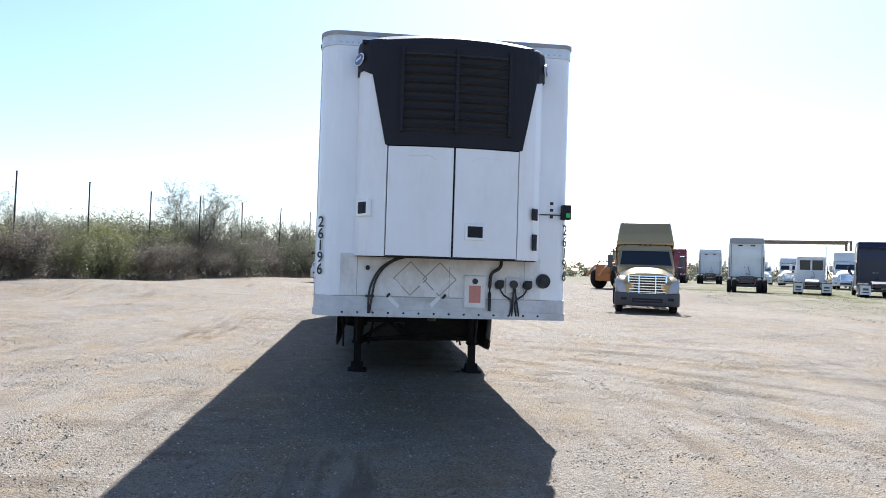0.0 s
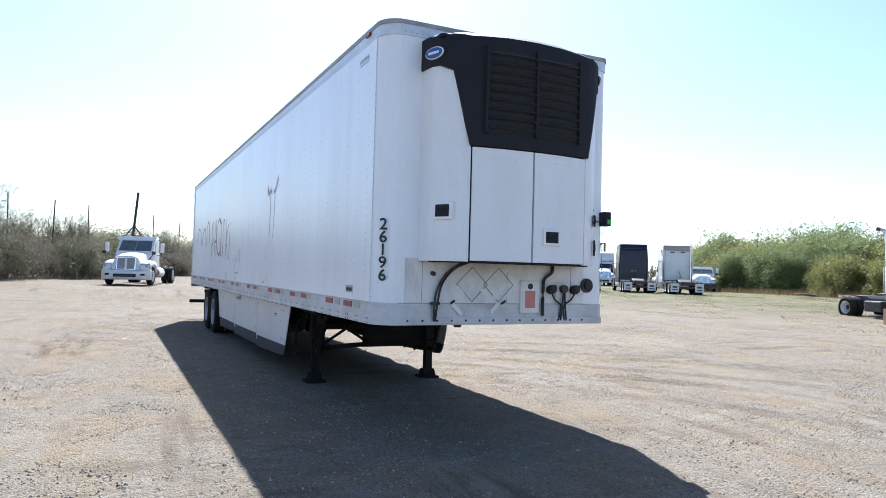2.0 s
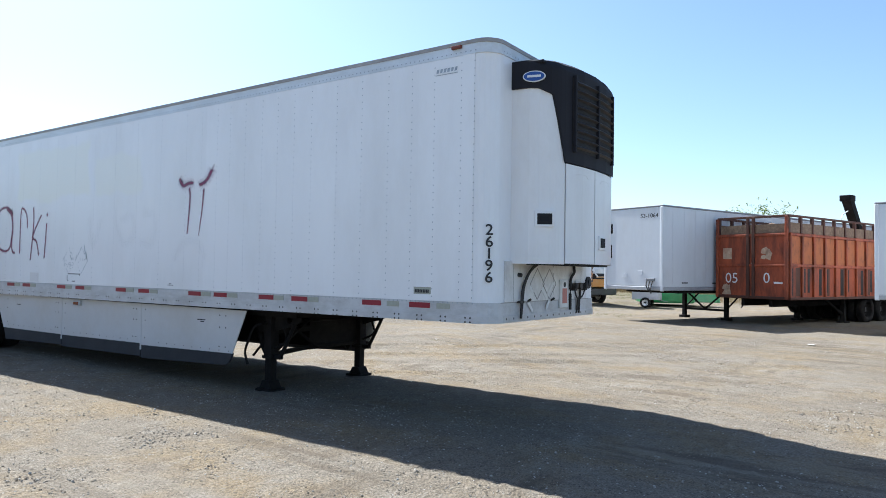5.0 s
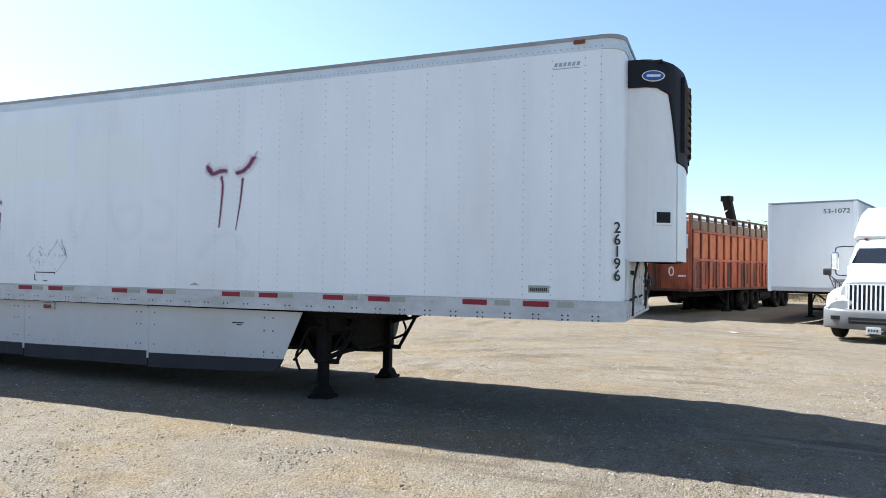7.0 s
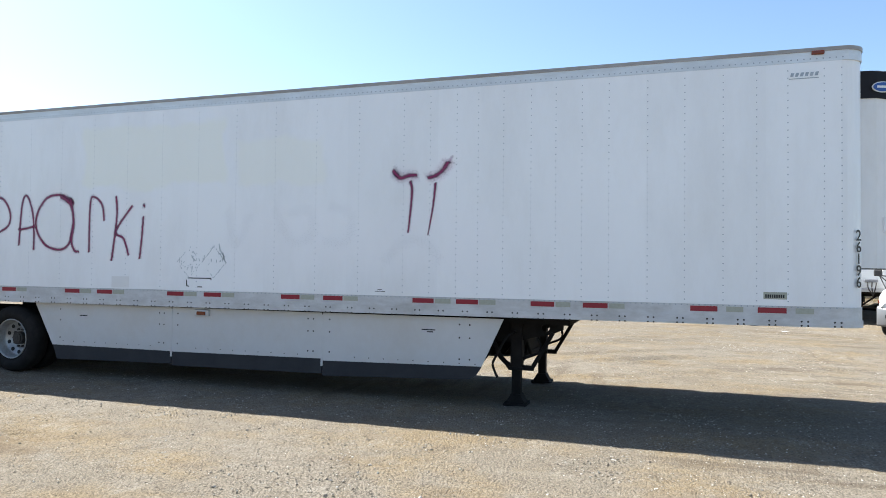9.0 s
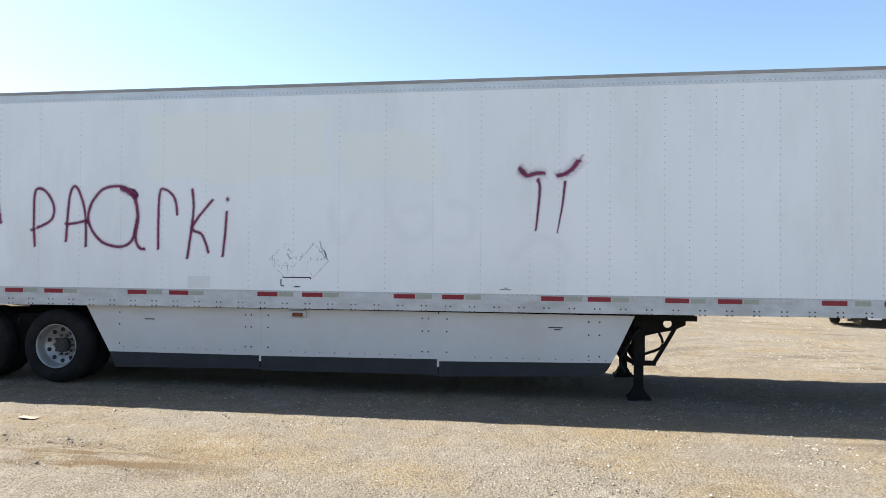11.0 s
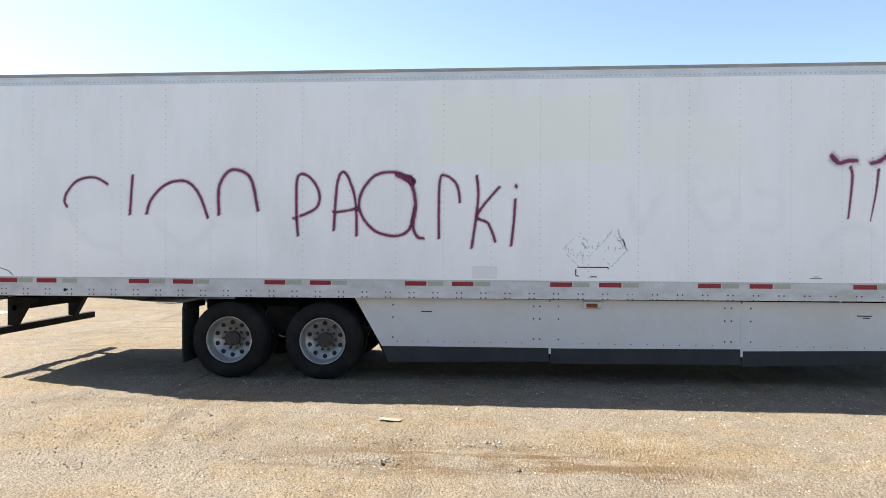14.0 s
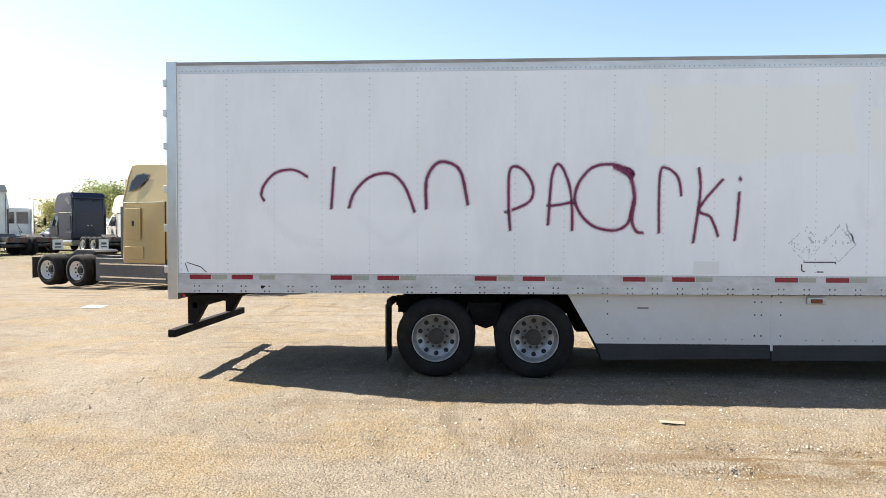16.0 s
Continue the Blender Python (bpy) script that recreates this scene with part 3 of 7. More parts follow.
for side in (-1, 1):
    part("side_panel", unit_band(0.92, 0.632, side, 1.775, lambda d: zb(d) if d > 0.645 else 2.83), M_UNIT, trailer, "moulded white side door")
    part("front_door", unit_band(0.617, 0.010, side, 1.785, 2.825, 0.004), M_UNIT, trailer, "white front door of the cooling unit")
part("unit_backing", unit_band(0.90, 0.0, 0, 1.765, 3.70, -0.035), M_GAP, trailer)


def cowl_top(d):
    return 3.935 - 0.055 * (d / 0.92) ** 2


cowl = part("cowl", unit_band(0.92, 0.0, 0, zb, cowl_top, 0.018, 0.05, rows=18, top_round=0.12), M_COWL, trailer, "black moulded cowl with horizontal louvres")
part("cowl_top", bx(0.42, 2.18, -0.05, FRONT + 0.01, 3.84, 3.875, 0.01), M_COWL, trailer)
# louvre field
LZ0, LZ1 = 2.975, 3.75
part("louvre_field", unit_band(0.54, 0.0, 0, LZ0, LZ1, 0.024, 0.02), M_GAP, cowl)
for i in range(9):
    z = LZ0 + 0.02 + i * (LZ1 - LZ0 - 0.04) / 8.6
    rowa, rowb, rowc = [], [], []
    for k in range(21):
        x = -0.50 + k * 0.05
        y = unit_y(abs(x)) - 0.018
        rowa.append((UC + x, y - 0.002, z + 0.050))
        rowb.append((UC + x, y - 0.040, z + 0.018))
        rowc.append((UC + x, y - 0.002, z))
    part("louvre", loft([rowa, rowb, rowc, rowa]), M_LOUVRE, cowl)
for x in (-0.52, 0.0, 0.52):
    y = unit_y(abs(x)) - 0.018
    part("louvre_post", bx(UC + x - 0.018, UC + x + 0.018, y - 0.036, y + 0.01, LZ0 - 0.02, LZ1 + 0.02, 0.006), M_COWL, cowl)


def oval(bm, c, ux, uz, a, b, lift, seg=28):
    c, ux, uz = Vector(c), Vector(ux).normalized(), Vector(uz).normalized()
    n = ux.cross(uz).normalized()
    lo = [bm.verts.new(c + ux * a * math.cos(2 * math.pi * k / seg) + uz * b * math.sin(2 * math.pi * k / seg)) for k in range(seg)]
    hi = [bm.verts.new(v.co + n * lift) for v in lo]
    bm.faces.new(hi)
    bm.faces.new(lo[::-1])
    for k in range(seg):
        bm.faces.new((lo[k], lo[(k + 1) % seg], hi[(k + 1) % seg], hi[k]))
    return bm


for side in (-1, 1):
    p0, p1 = Vector((UC + side * 0.945, 0.155, 0)), Vector((UC + side * 0.875, -0.045, 0))
    ux = (p1 - p0).normalized() * (1 if side < 0 else -1)
    c = (p0 + p1) / 2 + Vector((side * 0.022, -0.012, 3.70))
    badge = part("badge", oval(bmesh.new(), c, ux, (0, 0, 1), 0.118, 0.058, 0.010), M_BADGE, cowl, "oval badge, blue with a white rim")
    part("badge_field", oval(bmesh.new(), c + Vector((side * 0.004, 0, 0)), ux, (0, 0, 1), 0.106, 0.048, 0.012), M_BLUE, badge)
    cc = c + Vector((side * 0.018, -0.003, 0.0))
    part("badge_bar", plate([cc - ux * 0.07 - Vector((0, 0, 0.012)), cc + ux * 0.07 - Vector((0, 0, 0.012)), cc + ux * 0.075 + Vector((0, 0, 0.012)), cc - ux * 0.065 + Vector((0, 0, 0.012))], 0.002), M_BADGE, badge)


def latch(cx, cz, w, h, parent_ob, framed=True):
    """A recessed black latch in a raised frame on the unit's face."""
    d = abs(cx - UC) / 1.02
    y = unit_y(d)
    e = 0.05
    t = Vector((e, unit_y(abs(cx + e - UC)) - unit_y(abs(cx - e - UC)), 0))
    t = Vector((2 * e, t.y, 0)).normalized()
    n = Vector((t.y, -t.x, 0)).normalized()
    q = Matrix((t, n, (0, 0, 1))).transposed().to_4x4()
    base = Matrix.Translation(Vector((cx, y, cz)) + n * 0.006) @ q
    b = bx(-w / 2 - 0.025, w / 2 + 0.025, -0.03, 0.016, -h / 2 - 0.025, h / 2 + 0.025, 0.006)
    b.transform(base)
    if framed:
        f = part("latch_frame", b, M_UNIT, trailer)
    else:
        b.free()
        f = trailer
    b = bx(-w / 2, w / 2, 0.002, 0.019, -h / 2, h / 2, 0.006)
    b.transform(base)
    part("latch_pocket", b, M_GAP, f, "black recessed latch")
    b = bx(-w * 0.35, w * 0.30, 0.004, 0.024, -h * 0.2, h * 0.25, 0.004)
    b.transform(base)
    part("latch_handle", b, M_COWL, f)


latch(0.487, 2.235, 0.155, 0.115, trailer)
latch(1.55, 2.03, 0.15, 0.11, trailer)
latch(2.15, 2.23, 0.10, 0.115, trailer, False)
latch(2.155, 1.955, 0.08, 0.16, trailer, False)


# ---- cables, plugs and labels on the nose ----
def nose(name, pts, r, label=""):
    return part(name, tube(pts, r), M_BLACK, trailer, label, True)


Y = FRONT - 0.02
nose("air_hose", [(1.10, Y + 0.0, 1.80), (0.92, Y - 0.03, 1.775), (0.75, Y - 0.03, 1.70), (0.64, Y - 0.02, 1.56), (0.60, Y - 0.02, 1.40), (0.575, Y - 0.015, 1.20)], 0.011, "black hose")
nose("air_hose", [(0.97, Y, 1.80), (0.83, Y - 0.03, 1.76), (0.68, Y - 0.03, 1.66), (0.595, Y - 0.02, 1.52), (0.565, Y - 0.02, 1.38), (0.565, Y - 0.015, 1.20)], 0.011, "black hose")
nose("power_cable", [(1.92, Y, 1.80), (1.90, Y - 0.02, 1.70), (1.82, Y - 0.02, 1.64), (1.80, Y - 0.015, 1.55), (1.80, Y - 0.015, 1.25)], 0.017, "thick black cable")
part("hose_clip", bx(0.53, 0.62, Y - 0.03, FRONT, 1.36, 1.385, 0.004), M_BLACK, trailer)
part("stub_plug", cyl((0.545, FRONT, 1.66), (0.545, FRONT - 0.05, 1.655), 0.022), M_BLACK, trailer)
sign = part("document_box", bx(1.53, 1.76, FRONT - 0.03, FRONT, 1.275, 1.61, 0.012), M_NOSE, trailer, "white framed notice box with a faded red label")
part("document_label", bx(1.585, 1.705, FRONT - 0.036, FRONT - 0.026, 1.33, 1.505), M_SEAL, sign)
part("document_rim", bx(1.555, 1.735, FRONT - 0.033, FRONT - 0.026, 1.30, 1.585), M_NOSE, sign)
part("document_mark", cyl((1.645, FRONT - 0.037, 1.55), (1.645, FRONT - 0.026, 1.55), 0.03), M_INK, sign)
sock = part("socket_plate", bx(1.965, 2.125, FRONT - 0.03, FRONT, 1.435, 1.60, 0.01), M_NOSE, trailer, "white plate with electric socket")
part("socket", cyl((2.045, FRONT - 0.075, 1.53), (2.045, FRONT - 0.02, 1.53), 0.042), M_HUB, sock, smooth=False)
for x in (1.895, 2.19):
    g = part("gladhand", cyl((x, FRONT - 0.07, 1.52), (x, FRONT, 1.52), 0.045, 12), M_BLACK, trailer, "black air coupling")
    part("gladhand_arm", bx(x - 0.03, x + 0.045, FRONT - 0.085, FRONT - 0.04, 1.50, 1.57, 0.01), M_BLACK, g)
for x0, x1 in ((1.895, 2.03), (2.045, 2.045), (2.19, 2.07), (2.06, 2.085)):
    nose("coupling_hose", [(x0, FRONT - 0.05, 1.49), (x0 + (x1 - x0) * 0.35, FRONT - 0.045, 1.42), (x1, FRONT - 0.03, 1.35), (x1 + (x1 - 2.05) * 0.8, FRONT - 0.012, 1.20)], 0.009)
vent = part("round_vent", cyl((2.36, FRONT - 0.035, 1.57), (2.36, FRONT + 0.01, 1.57), 0.075, 24), M_BLACK, trailer, "round black vent cap")
part("vent_knob", cyl((2.36, FRONT - 0.05, 1.57), (2.36, FRONT - 0.03, 1.57), 0.04, 18), M_BLACK, vent)
lamp = part("status_lamp", bx(2.535, 2.625, FRONT - 0.09, FRONT + 0.02, 2.215, 2.37, 0.012), M_COWL, trailer, "black status lamp housing with a green lens")
part("status_lens", bx(2.565, 2.61, FRONT - 0.098, FRONT - 0.085, 2.235, 2.285, 0.004), M_GREEN, lamp)
nose("status_wire", [(2.22, FRONT - 0.01, 2.26), (2.4, FRONT - 0.012, 2.265), (2.58, FRONT - 0.03, 2.26)], 0.006)
for z in (2.37, 2.30, 2.23):
    part("small_mark", bx(2.42, 2.455, FRONT + 0.001, FRONT + 0.01, z, z + 0.03), M_INK, trailer)
# worn decal outlines: two diamonds and a crossbar
for cx in (0.98, 1.28):
    for a, b in (((-0.17, 0), (0, 0.17)), ((0, 0.17), (0.17, 0)), ((0.17, 0), (0, -0.17)), ((0, -0.17), (-0.17, 0))):
        p = [Vector((cx + s[0], FRONT - 0.0125, 1.56 + s[1])) for s in (a, b)]
        d = (p[1] - p[0]).normalized()
        w = Vector((-d.z, 0, d.x)) * 0.006
        part("decal_edge", plate([p[0] - w, p[1] - w, p[1] + w, p[0] + w], 0.002), M_WORNGREY, trailer)
for cx, cz, ln in ((0.84, 1.50, 0.11), (0.80, 1.33, 0.20), (1.14, 1.46, 0.16), (1.30, 1.50, 0.22), (1.24, 1.33, 0.14), (1.38, 1.72, 0.10)):
    d, w = Vector((1, 0, 1 if cx > 1.2 else -1)).normalized() * ln / 2, Vector((-1 if cx > 1.2 else 1, 0, 1)).normalized() * 0.022
    c = Vector((cx, FRONT - 0.0145, cz))
    part("decal_scrap", plate([c - d - w, c + d - w * 0.8, c + d * 0.9 + w, c - d * 0.85 + w], 0.002), M_BADGE, trailer)
for cx in (0.77, 1.34):
    part("nose_stud", cyl((cx, FRONT - 0.05, 1.40), (cx - 0.02, FRONT - 0.01, 1.37), 0.012, 10), M_HUB, trailer)
# pressed lines at the top of the front doors
for x0, x1 in ((0.83, 1.16), (1.50, 1.83)):
    pts = []
    for k in range(7):
        x = x0 + (x1 - x0) * k / 6
        pts.append((x, unit_y(abs(x - UC)) - 0.0015, 2.715 + 0.030 * math.sin(math.pi * (0.15 + 0.6 * k / 6)) - (0.03 if k in (0, 6) else 0)))
    part("pressed_line", tube(pts, 0.006, 6), M_UNIT, trailer, "", True)


# ---- marks on the near side ----
for i, ch in enumerate("26196"):
    text_part(ch, 0.155, M_INK, trailer, Matrix.Translation((0.0644 - 0.006, FRONT + 0.0644 - 0.006, 2.105 - i * 0.120)) @ pose(0, 0, 0, 90, 0, -45), "fleet_number", squeeze=1.12, bold=0.0018)
for i, ch in enumerate("26196"):
    text_part(ch, 0.155, M_INK, trailer, Matrix.Translation((WIDE - 0.0290 + 0.006, FRONT + 0.0290 - 0.006, 2.105 - i * 0.120)) @ pose(0, 0, 0, 90, 0, 45), "fleet_number", squeeze=1.12, bold=0.0018)
plaque = part("maker_plate", bx(-0.004, 0.01, 0.715, 1.005, 3.755, 3.825), M_WHITE, trailer, "worn maker decal with slanted grey bars")
for i in range(6):
    y = 0.99 - i * 0.046
    part("decal_bar", plate([(-0.0055, y, 3.77), (-0.0055, y - 0.03, 3.77), (-0.0055, y - 0.04, 3.81), (-0.0055, y - 0.01, 3.81)], 0.001), M_RIVET, plaque)
part("decal_line", bx(-0.0055, -0.003, 0.72, 1.0, 3.745, 3.752), M_RIVET, plaque)
lab = part("side_label", bx(-0.003, 0.01, 1.02, 1.245, 1.44, 1.515), M_SILVER, trailer, "small grey label with dark bars")
for i in range(9):
    part("label_bar", bx(-0.0055, -0.002, 1.045 + i * 0.021, 1.06 + i * 0.021, 1.455, 1.49), M_INK, lab)
part("clearance_lamp", bx(-0.03, 0.0, 0.67, 0.79, 3.985, 4.025, 0.008), M_AMBER, trailer, "amber clearance lamp")
part("drain_hole", cyl((-0.014, 15.25, 1.20), (0.0, 15.25, 1.20), 0.022), M_GAP, trailer)


def spray_material(name, col, strength, edge0=0.42, edge1=1.08):
    """Sprayed paint whose edge fades to nothing across the stroke."""
    m = bpy.data.materials.new(name)
    m.use_nodes = True
    nt = m.node_tree
    L = nt.links.new
    p = nt.nodes["Principled BSDF"]
    p.inputs["Roughness"].default_value = 0.32
    uv = nt.nodes.new("ShaderNodeUVMap")
    sep = nt.nodes.new("ShaderNodeSeparateXYZ")
    L(uv.outputs[0], sep.inputs[0])
    n = nt.nodes.new("ShaderNodeTexNoise")
    n.inputs["Scale"].default_value = 26
    tc = nt.nodes.new("ShaderNodeTexCoord")
    L(tc.outputs["Object"], n.inputs["Vector"])
    a = nt.nodes.new("ShaderNodeMath")
    a.operation = "MULTIPLY_ADD"
    L(n.outputs[0], a.inputs[0])
    a.inputs[1].default_value = 0.45
    L(sep.outputs[1], a.inputs[2])
    r = nt.nodes.new("ShaderNodeMapRange")
    r.interpolation_type = "SMOOTHSTEP"
    r.inputs[1].default_value, r.inputs[2].default_value = edge0, edge1
    r.inputs[3].default_value, r.inputs[4].default_value = strength, 0.0
    L(a.outputs[0], r.inputs[0])
    L(r.outputs[0], p.inputs["Alpha"])
    c = nt.nodes.new("ShaderNodeMapRange")
    c.inputs[3].default_value, c.inputs[4].default_value = 0.75, 1.25
    L(n.outputs[0], c.inputs[0])
    s = nt.nodes.new("ShaderNodeVectorMath")
    s.operation = "SCALE"
    s.inputs[0].default_value = col
    L(c.outputs[0], s.inputs["Scale"])
    L(s.outputs[0], p.inputs["Base Color"])
    return m


M_SPRAY = spray_material("crimson_spray_paint", (0.175, 0.002, 0.064), 0.97, 0.26, 0.84)
M_MIST = spray_material("thin_magenta_overspray", (0.36, 0.045, 0.19), 0.34, 0.05, 1.05)
M_GHOSTB = spray_material("scrubbed_bluish_paint", (0.68, 0.71, 0.78), 0.026, 0.1, 1.1)


def stroke(pts, w=0.05, name="graffiti_stroke", w2=None, off=0.0, paint_mat=None, mist=1.45):
    """A sprayed line on the near wall through (y, z) points; uv.y runs 0 in the middle to 1 at the edge."""
    pts = [Vector((0, y, z)) for y, z in pts]
    fine = []
    for i in range(len(pts) - 1):
        a, b, c, d = pts[max(i - 1, 0)], pts[i], pts[i + 1], pts[min(i + 2, len(pts) - 1)]
        for k in range(8):
            t = k / 8
            fine.append(0.5 * ((2 * b) + (c - a) * t + (2 * a - 5 * b + 4 * c - d) * t * t + (3 * b - a - 3 * c + d) * t ** 3))
    fine.append(pts[-1])
    w2 = w if w2 is None else w2
    bm = bmesh.new()
    uvl = bm.loops.layers.uv.new("UVMap")
    n = len(fine)
    d0, d1 = (fine[0] - fine[1]).normalized(), (fine[-1] - fine[-2]).normalized()
    fine = [fine[0] + d0 * w * 0.6] + fine + [fine[-1] + d1 * w2 * 0.6]
    rows = []
    for i, p in enumerate(fine):
        d = (fine[min(i + 1, n + 1)] - fine[max(i - 1, 0)]).normalized()
        s = Vector((0, -d.z, d.y)) * (w + (w2 - w) * i / (n + 1))
        x = -0.0035 - off
        end = 1.0 if i in (0, n + 1) else 0.0
        rows.append([(bm.verts.new((x, p.y + s.y * u, p.z + s.z * u)), max(abs(u), end)) for u in (-1, 0, 1)])
    for a, b in zip(rows, rows[1:]):
        for k in range(2):
            q = (a[k], a[k + 1], b[k + 1], b[k])
            f = bm.faces.new([v for v, _ in q])
            for lo, (_, val) in zip(f.loops, q):
                lo[uvl].uv = (0.5, val)
    if paint_mat is None:
        stroke([(p.y, p.z) for p in pts], w * mist, "overspray", w2 * mist, off - 0.0007, M_MIST)
    return part(name, bm, paint_mat or M_SPRAY, trailer)


stroke([(14.66, 2.60), (14.84, 2.69), (15.06, 2.66), (15.21, 2.52), (15.26, 2.38), (15.22, 2.30)], 0.04)
stroke([(14.32, 2.72), (14.34, 2.46), (14.36, 2.20)], 0.042)
stroke([(14.13, 2.21), (14.06, 2.41), (13.86, 2.60), (13.61, 2.64), (13.43, 2.49), (13.30, 2.16)], 0.045)
stroke([(13.15, 2.20), (13.15, 2.55), (13.04, 2.75), (12.89, 2.78), (12.72, 2.66), (12.63, 2.25)], 0.05)
stroke([(12.10, 1.93), (12.12, 2.3), (12.10, 2.69), (11.95, 2.69), (11.82, 2.48), (11.87, 2.28), (12.16, 2.15)], 0.042)
stroke([(11.63, 2.00), (11.58, 2.62), (11.48, 2.74), (11.35, 2.41), (11.33, 1.93)], 0.042)
stroke([(11.64, 2.23), (11.48, 2.25), (11.32, 2.28)], 0.04, off=0.0005)
stroke([(10.59, 2.62), (10.80, 2.74), (11.08, 2.71), (11.27, 2.48), (11.28, 2.23), (11.10, 2.00), (10.83, 1.93), (10.65, 2.02), (10.58, 2.3)], 0.045)
stroke([(10.64, 2.68), (10.57, 2.37), (10.60, 2.06), (10.54, 1.92), (10.46, 1.90)], 0.06, w2=0.04, off=0.0005)
stroke([(10.82, 2.72), (10.70, 2.66), (10.62, 2.60)], 0.075, w2=0.06, off=0.001)
stroke([(10.27, 1.90), (10.26, 2.61), (10.18, 2.70), (10.04, 2.58), (10.00, 2.36)], 0.04)
stroke([(9.79, 2.70), (9.77, 2.40), (9.85, 1.78)], 0.042)
stroke([(9.50, 2.56), (9.78, 2.20), (9.64, 2.09), (9.55, 1.86)], 0.04, off=0.0005)
stroke([(9.30, 2.40), (9.32, 2.1), (9.35, 1.81)], 0.04)
stroke([(9.30, 2.57), (9.28, 2.55)], 0.05)
stroke([(5.45, 2.91), (5.37, 2.84), (5.26, 2.865), (5.16, 2.87)], 0.062, mist=2.0)
stroke([(5.47, 2.93), (5.40, 2.86)], 0.055, off=0.0005, mist=1.8)
stroke([(5.24, 2.79), (5.215, 2.68), (5.235, 2.4), (5.26, 2.16)], 0.045, w2=0.026, off=0.0005)
stroke([(5.00, 2.83), (4.88, 2.87), (4.80, 2.94), (4.75, 3.01)], 0.058, w2=0.078, mist=2.0)
stroke([(4.74, 3.02), (4.69, 3.09)], 0.06, "overspray", 0.03, 0.001, M_MIST)
stroke([(4.91, 2.76), (4.925, 2.58), (4.95, 2.40), (5.00, 2.13)], 0.042, w2=0.016, off=0.0005, mist=1.3)


# scrubbed ghosts of older lettering
for pts in ([(15.2, 2.2), (14.9, 1.85), (14.5, 1.75)], [(14.0, 2.1), (13.6, 1.78), (13.2, 2.1)], [(5.55, 1.80), (5.35, 2.02), (5.05, 2.05), (4.85, 1.82)],
            [(7.9, 2.45), (7.75, 2.0), (7.55, 2.4)], [(7.15, 2.5), (6.9, 2.05), (6.6, 2.15), (6.65, 2.45), (6.95, 2.4)], [(6.35, 2.5), (6.05, 2.4), (6.1, 2.05), (6.4, 2.05)]):
    stroke(pts, 0.13, "scrubbed_mark", paint_mat=M_GHOSTB)



# worn outline of two placards
def line_mark(a, b, w, material=M_FLAP, name="placard_edge"):
    a, b = Vector((-0.003, *a)), Vector((-0.003, *b))
    d = (b - a).normalized()
    s = Vector((0, -d.z, d.y)) * w / 2
    return part(name, plate([a - s, b - s, b + s, a + s], 0.002), material, trailer)


M_WORN = mat("worn_grey_adhesive", (0.50, 0.54, 0.57), 0.6, var=0.25, scale=14, dirt=(0.2, 0.24, 0.27), dirt_amt=0.6, dscale=9)
rng0 = random.Random(5)
for cy in (8.50, 8.10):
    c4 = [(cy + 0.20, 1.765), (cy, 1.98), (cy - 0.20, 1.765), (cy, 1.55)]
    for a, b in zip(c4, c4[1:] + c4[:1]):
        a, b = Vector(a), Vector(b)
        for k in range(7):
            if rng0.random() < 0.34:
                continue
            p, q = a.lerp(b, k / 7), a.lerp(b, (k + rng0.uniform(0.6, 1.0)) / 7)
            j = rng0.uniform(-0.006, 0.006)
            line_mark((p.x + j, p.y), (q.x + j, q.y + rng0.uniform(-0.006, 0.006)), rng0.uniform(0.004, 0.011), M_WORN)
for i in range(46):
    cy, k = (8.50, 8.10)[i % 2], rng0.uniform(-0.17, 0.17)
    z0 = 1.765 + rng0.uniform(-1, 1) * (0.19 - abs(k)) + (0.05 if i % 2 else 0.0)
    q = rng0.uniform(0, 3.1)
    line_mark((cy + k, z0), (cy + k + 0.05 * math.cos(q) * rng0.random(), z0 + 0.05 * math.sin(q) * rng0.random() + 0.004), rng0.uniform(0.004, 0.014), M_WORN, "placard_scrap")
for a, b in (((8.52, 1.545), (8.14, 1.545)), ((8.54, 1.44), (8.54, 1.52)), ((8.14, 1.545), (8.14, 1.52)), ((8.54, 1.44), (8.50, 1.43)), ((8.36, 1.425), (8.28, 1.425))):
    line_mark(a, b, 0.014, M_INK, "bracket_mark")
for a, b in (((8.02, 2.02), (8.0, 1.93)), ((8.0, 1.93), (7.93, 1.84)), ((7.96, 1.90), (7.92, 1.78)), ((8.46, 1.84), (8.40, 1.78))):
    line_mark(a, b, 0.018, M_WORN, "placard_scrap")
for a, b in (((16.26, 1.50), (16.22, 1.385)), ((16.24, 1.51), (16.05, 1.45)), ((16.05, 1.45), (15.98, 1.385))):
    line_mark(a, b, 0.010, M_INK, "scratched_outline")

for a, b in (((5.70, 1.425), (5.56, 1.425)), ((5.66, 1.445), (5.60, 1.445))):
    line_mark(a, b, 0.008, M_INK, "scuff_mark")
part("label_residue", bx(-0.0035, -0.001, 9.53, 9.84, 1.39, 1.55), M_BADGE, trailer, "pale square where a label was")
for ya, yb, z in ((10.36, 10.50, 0.95), (4.92, 5.10, 0.955), (4.95, 5.03, 0.93)):
    part("skirt_mark", bx(0.0855, 0.0885, ya, yb, z, z + 0.014), M_INK, trailer)

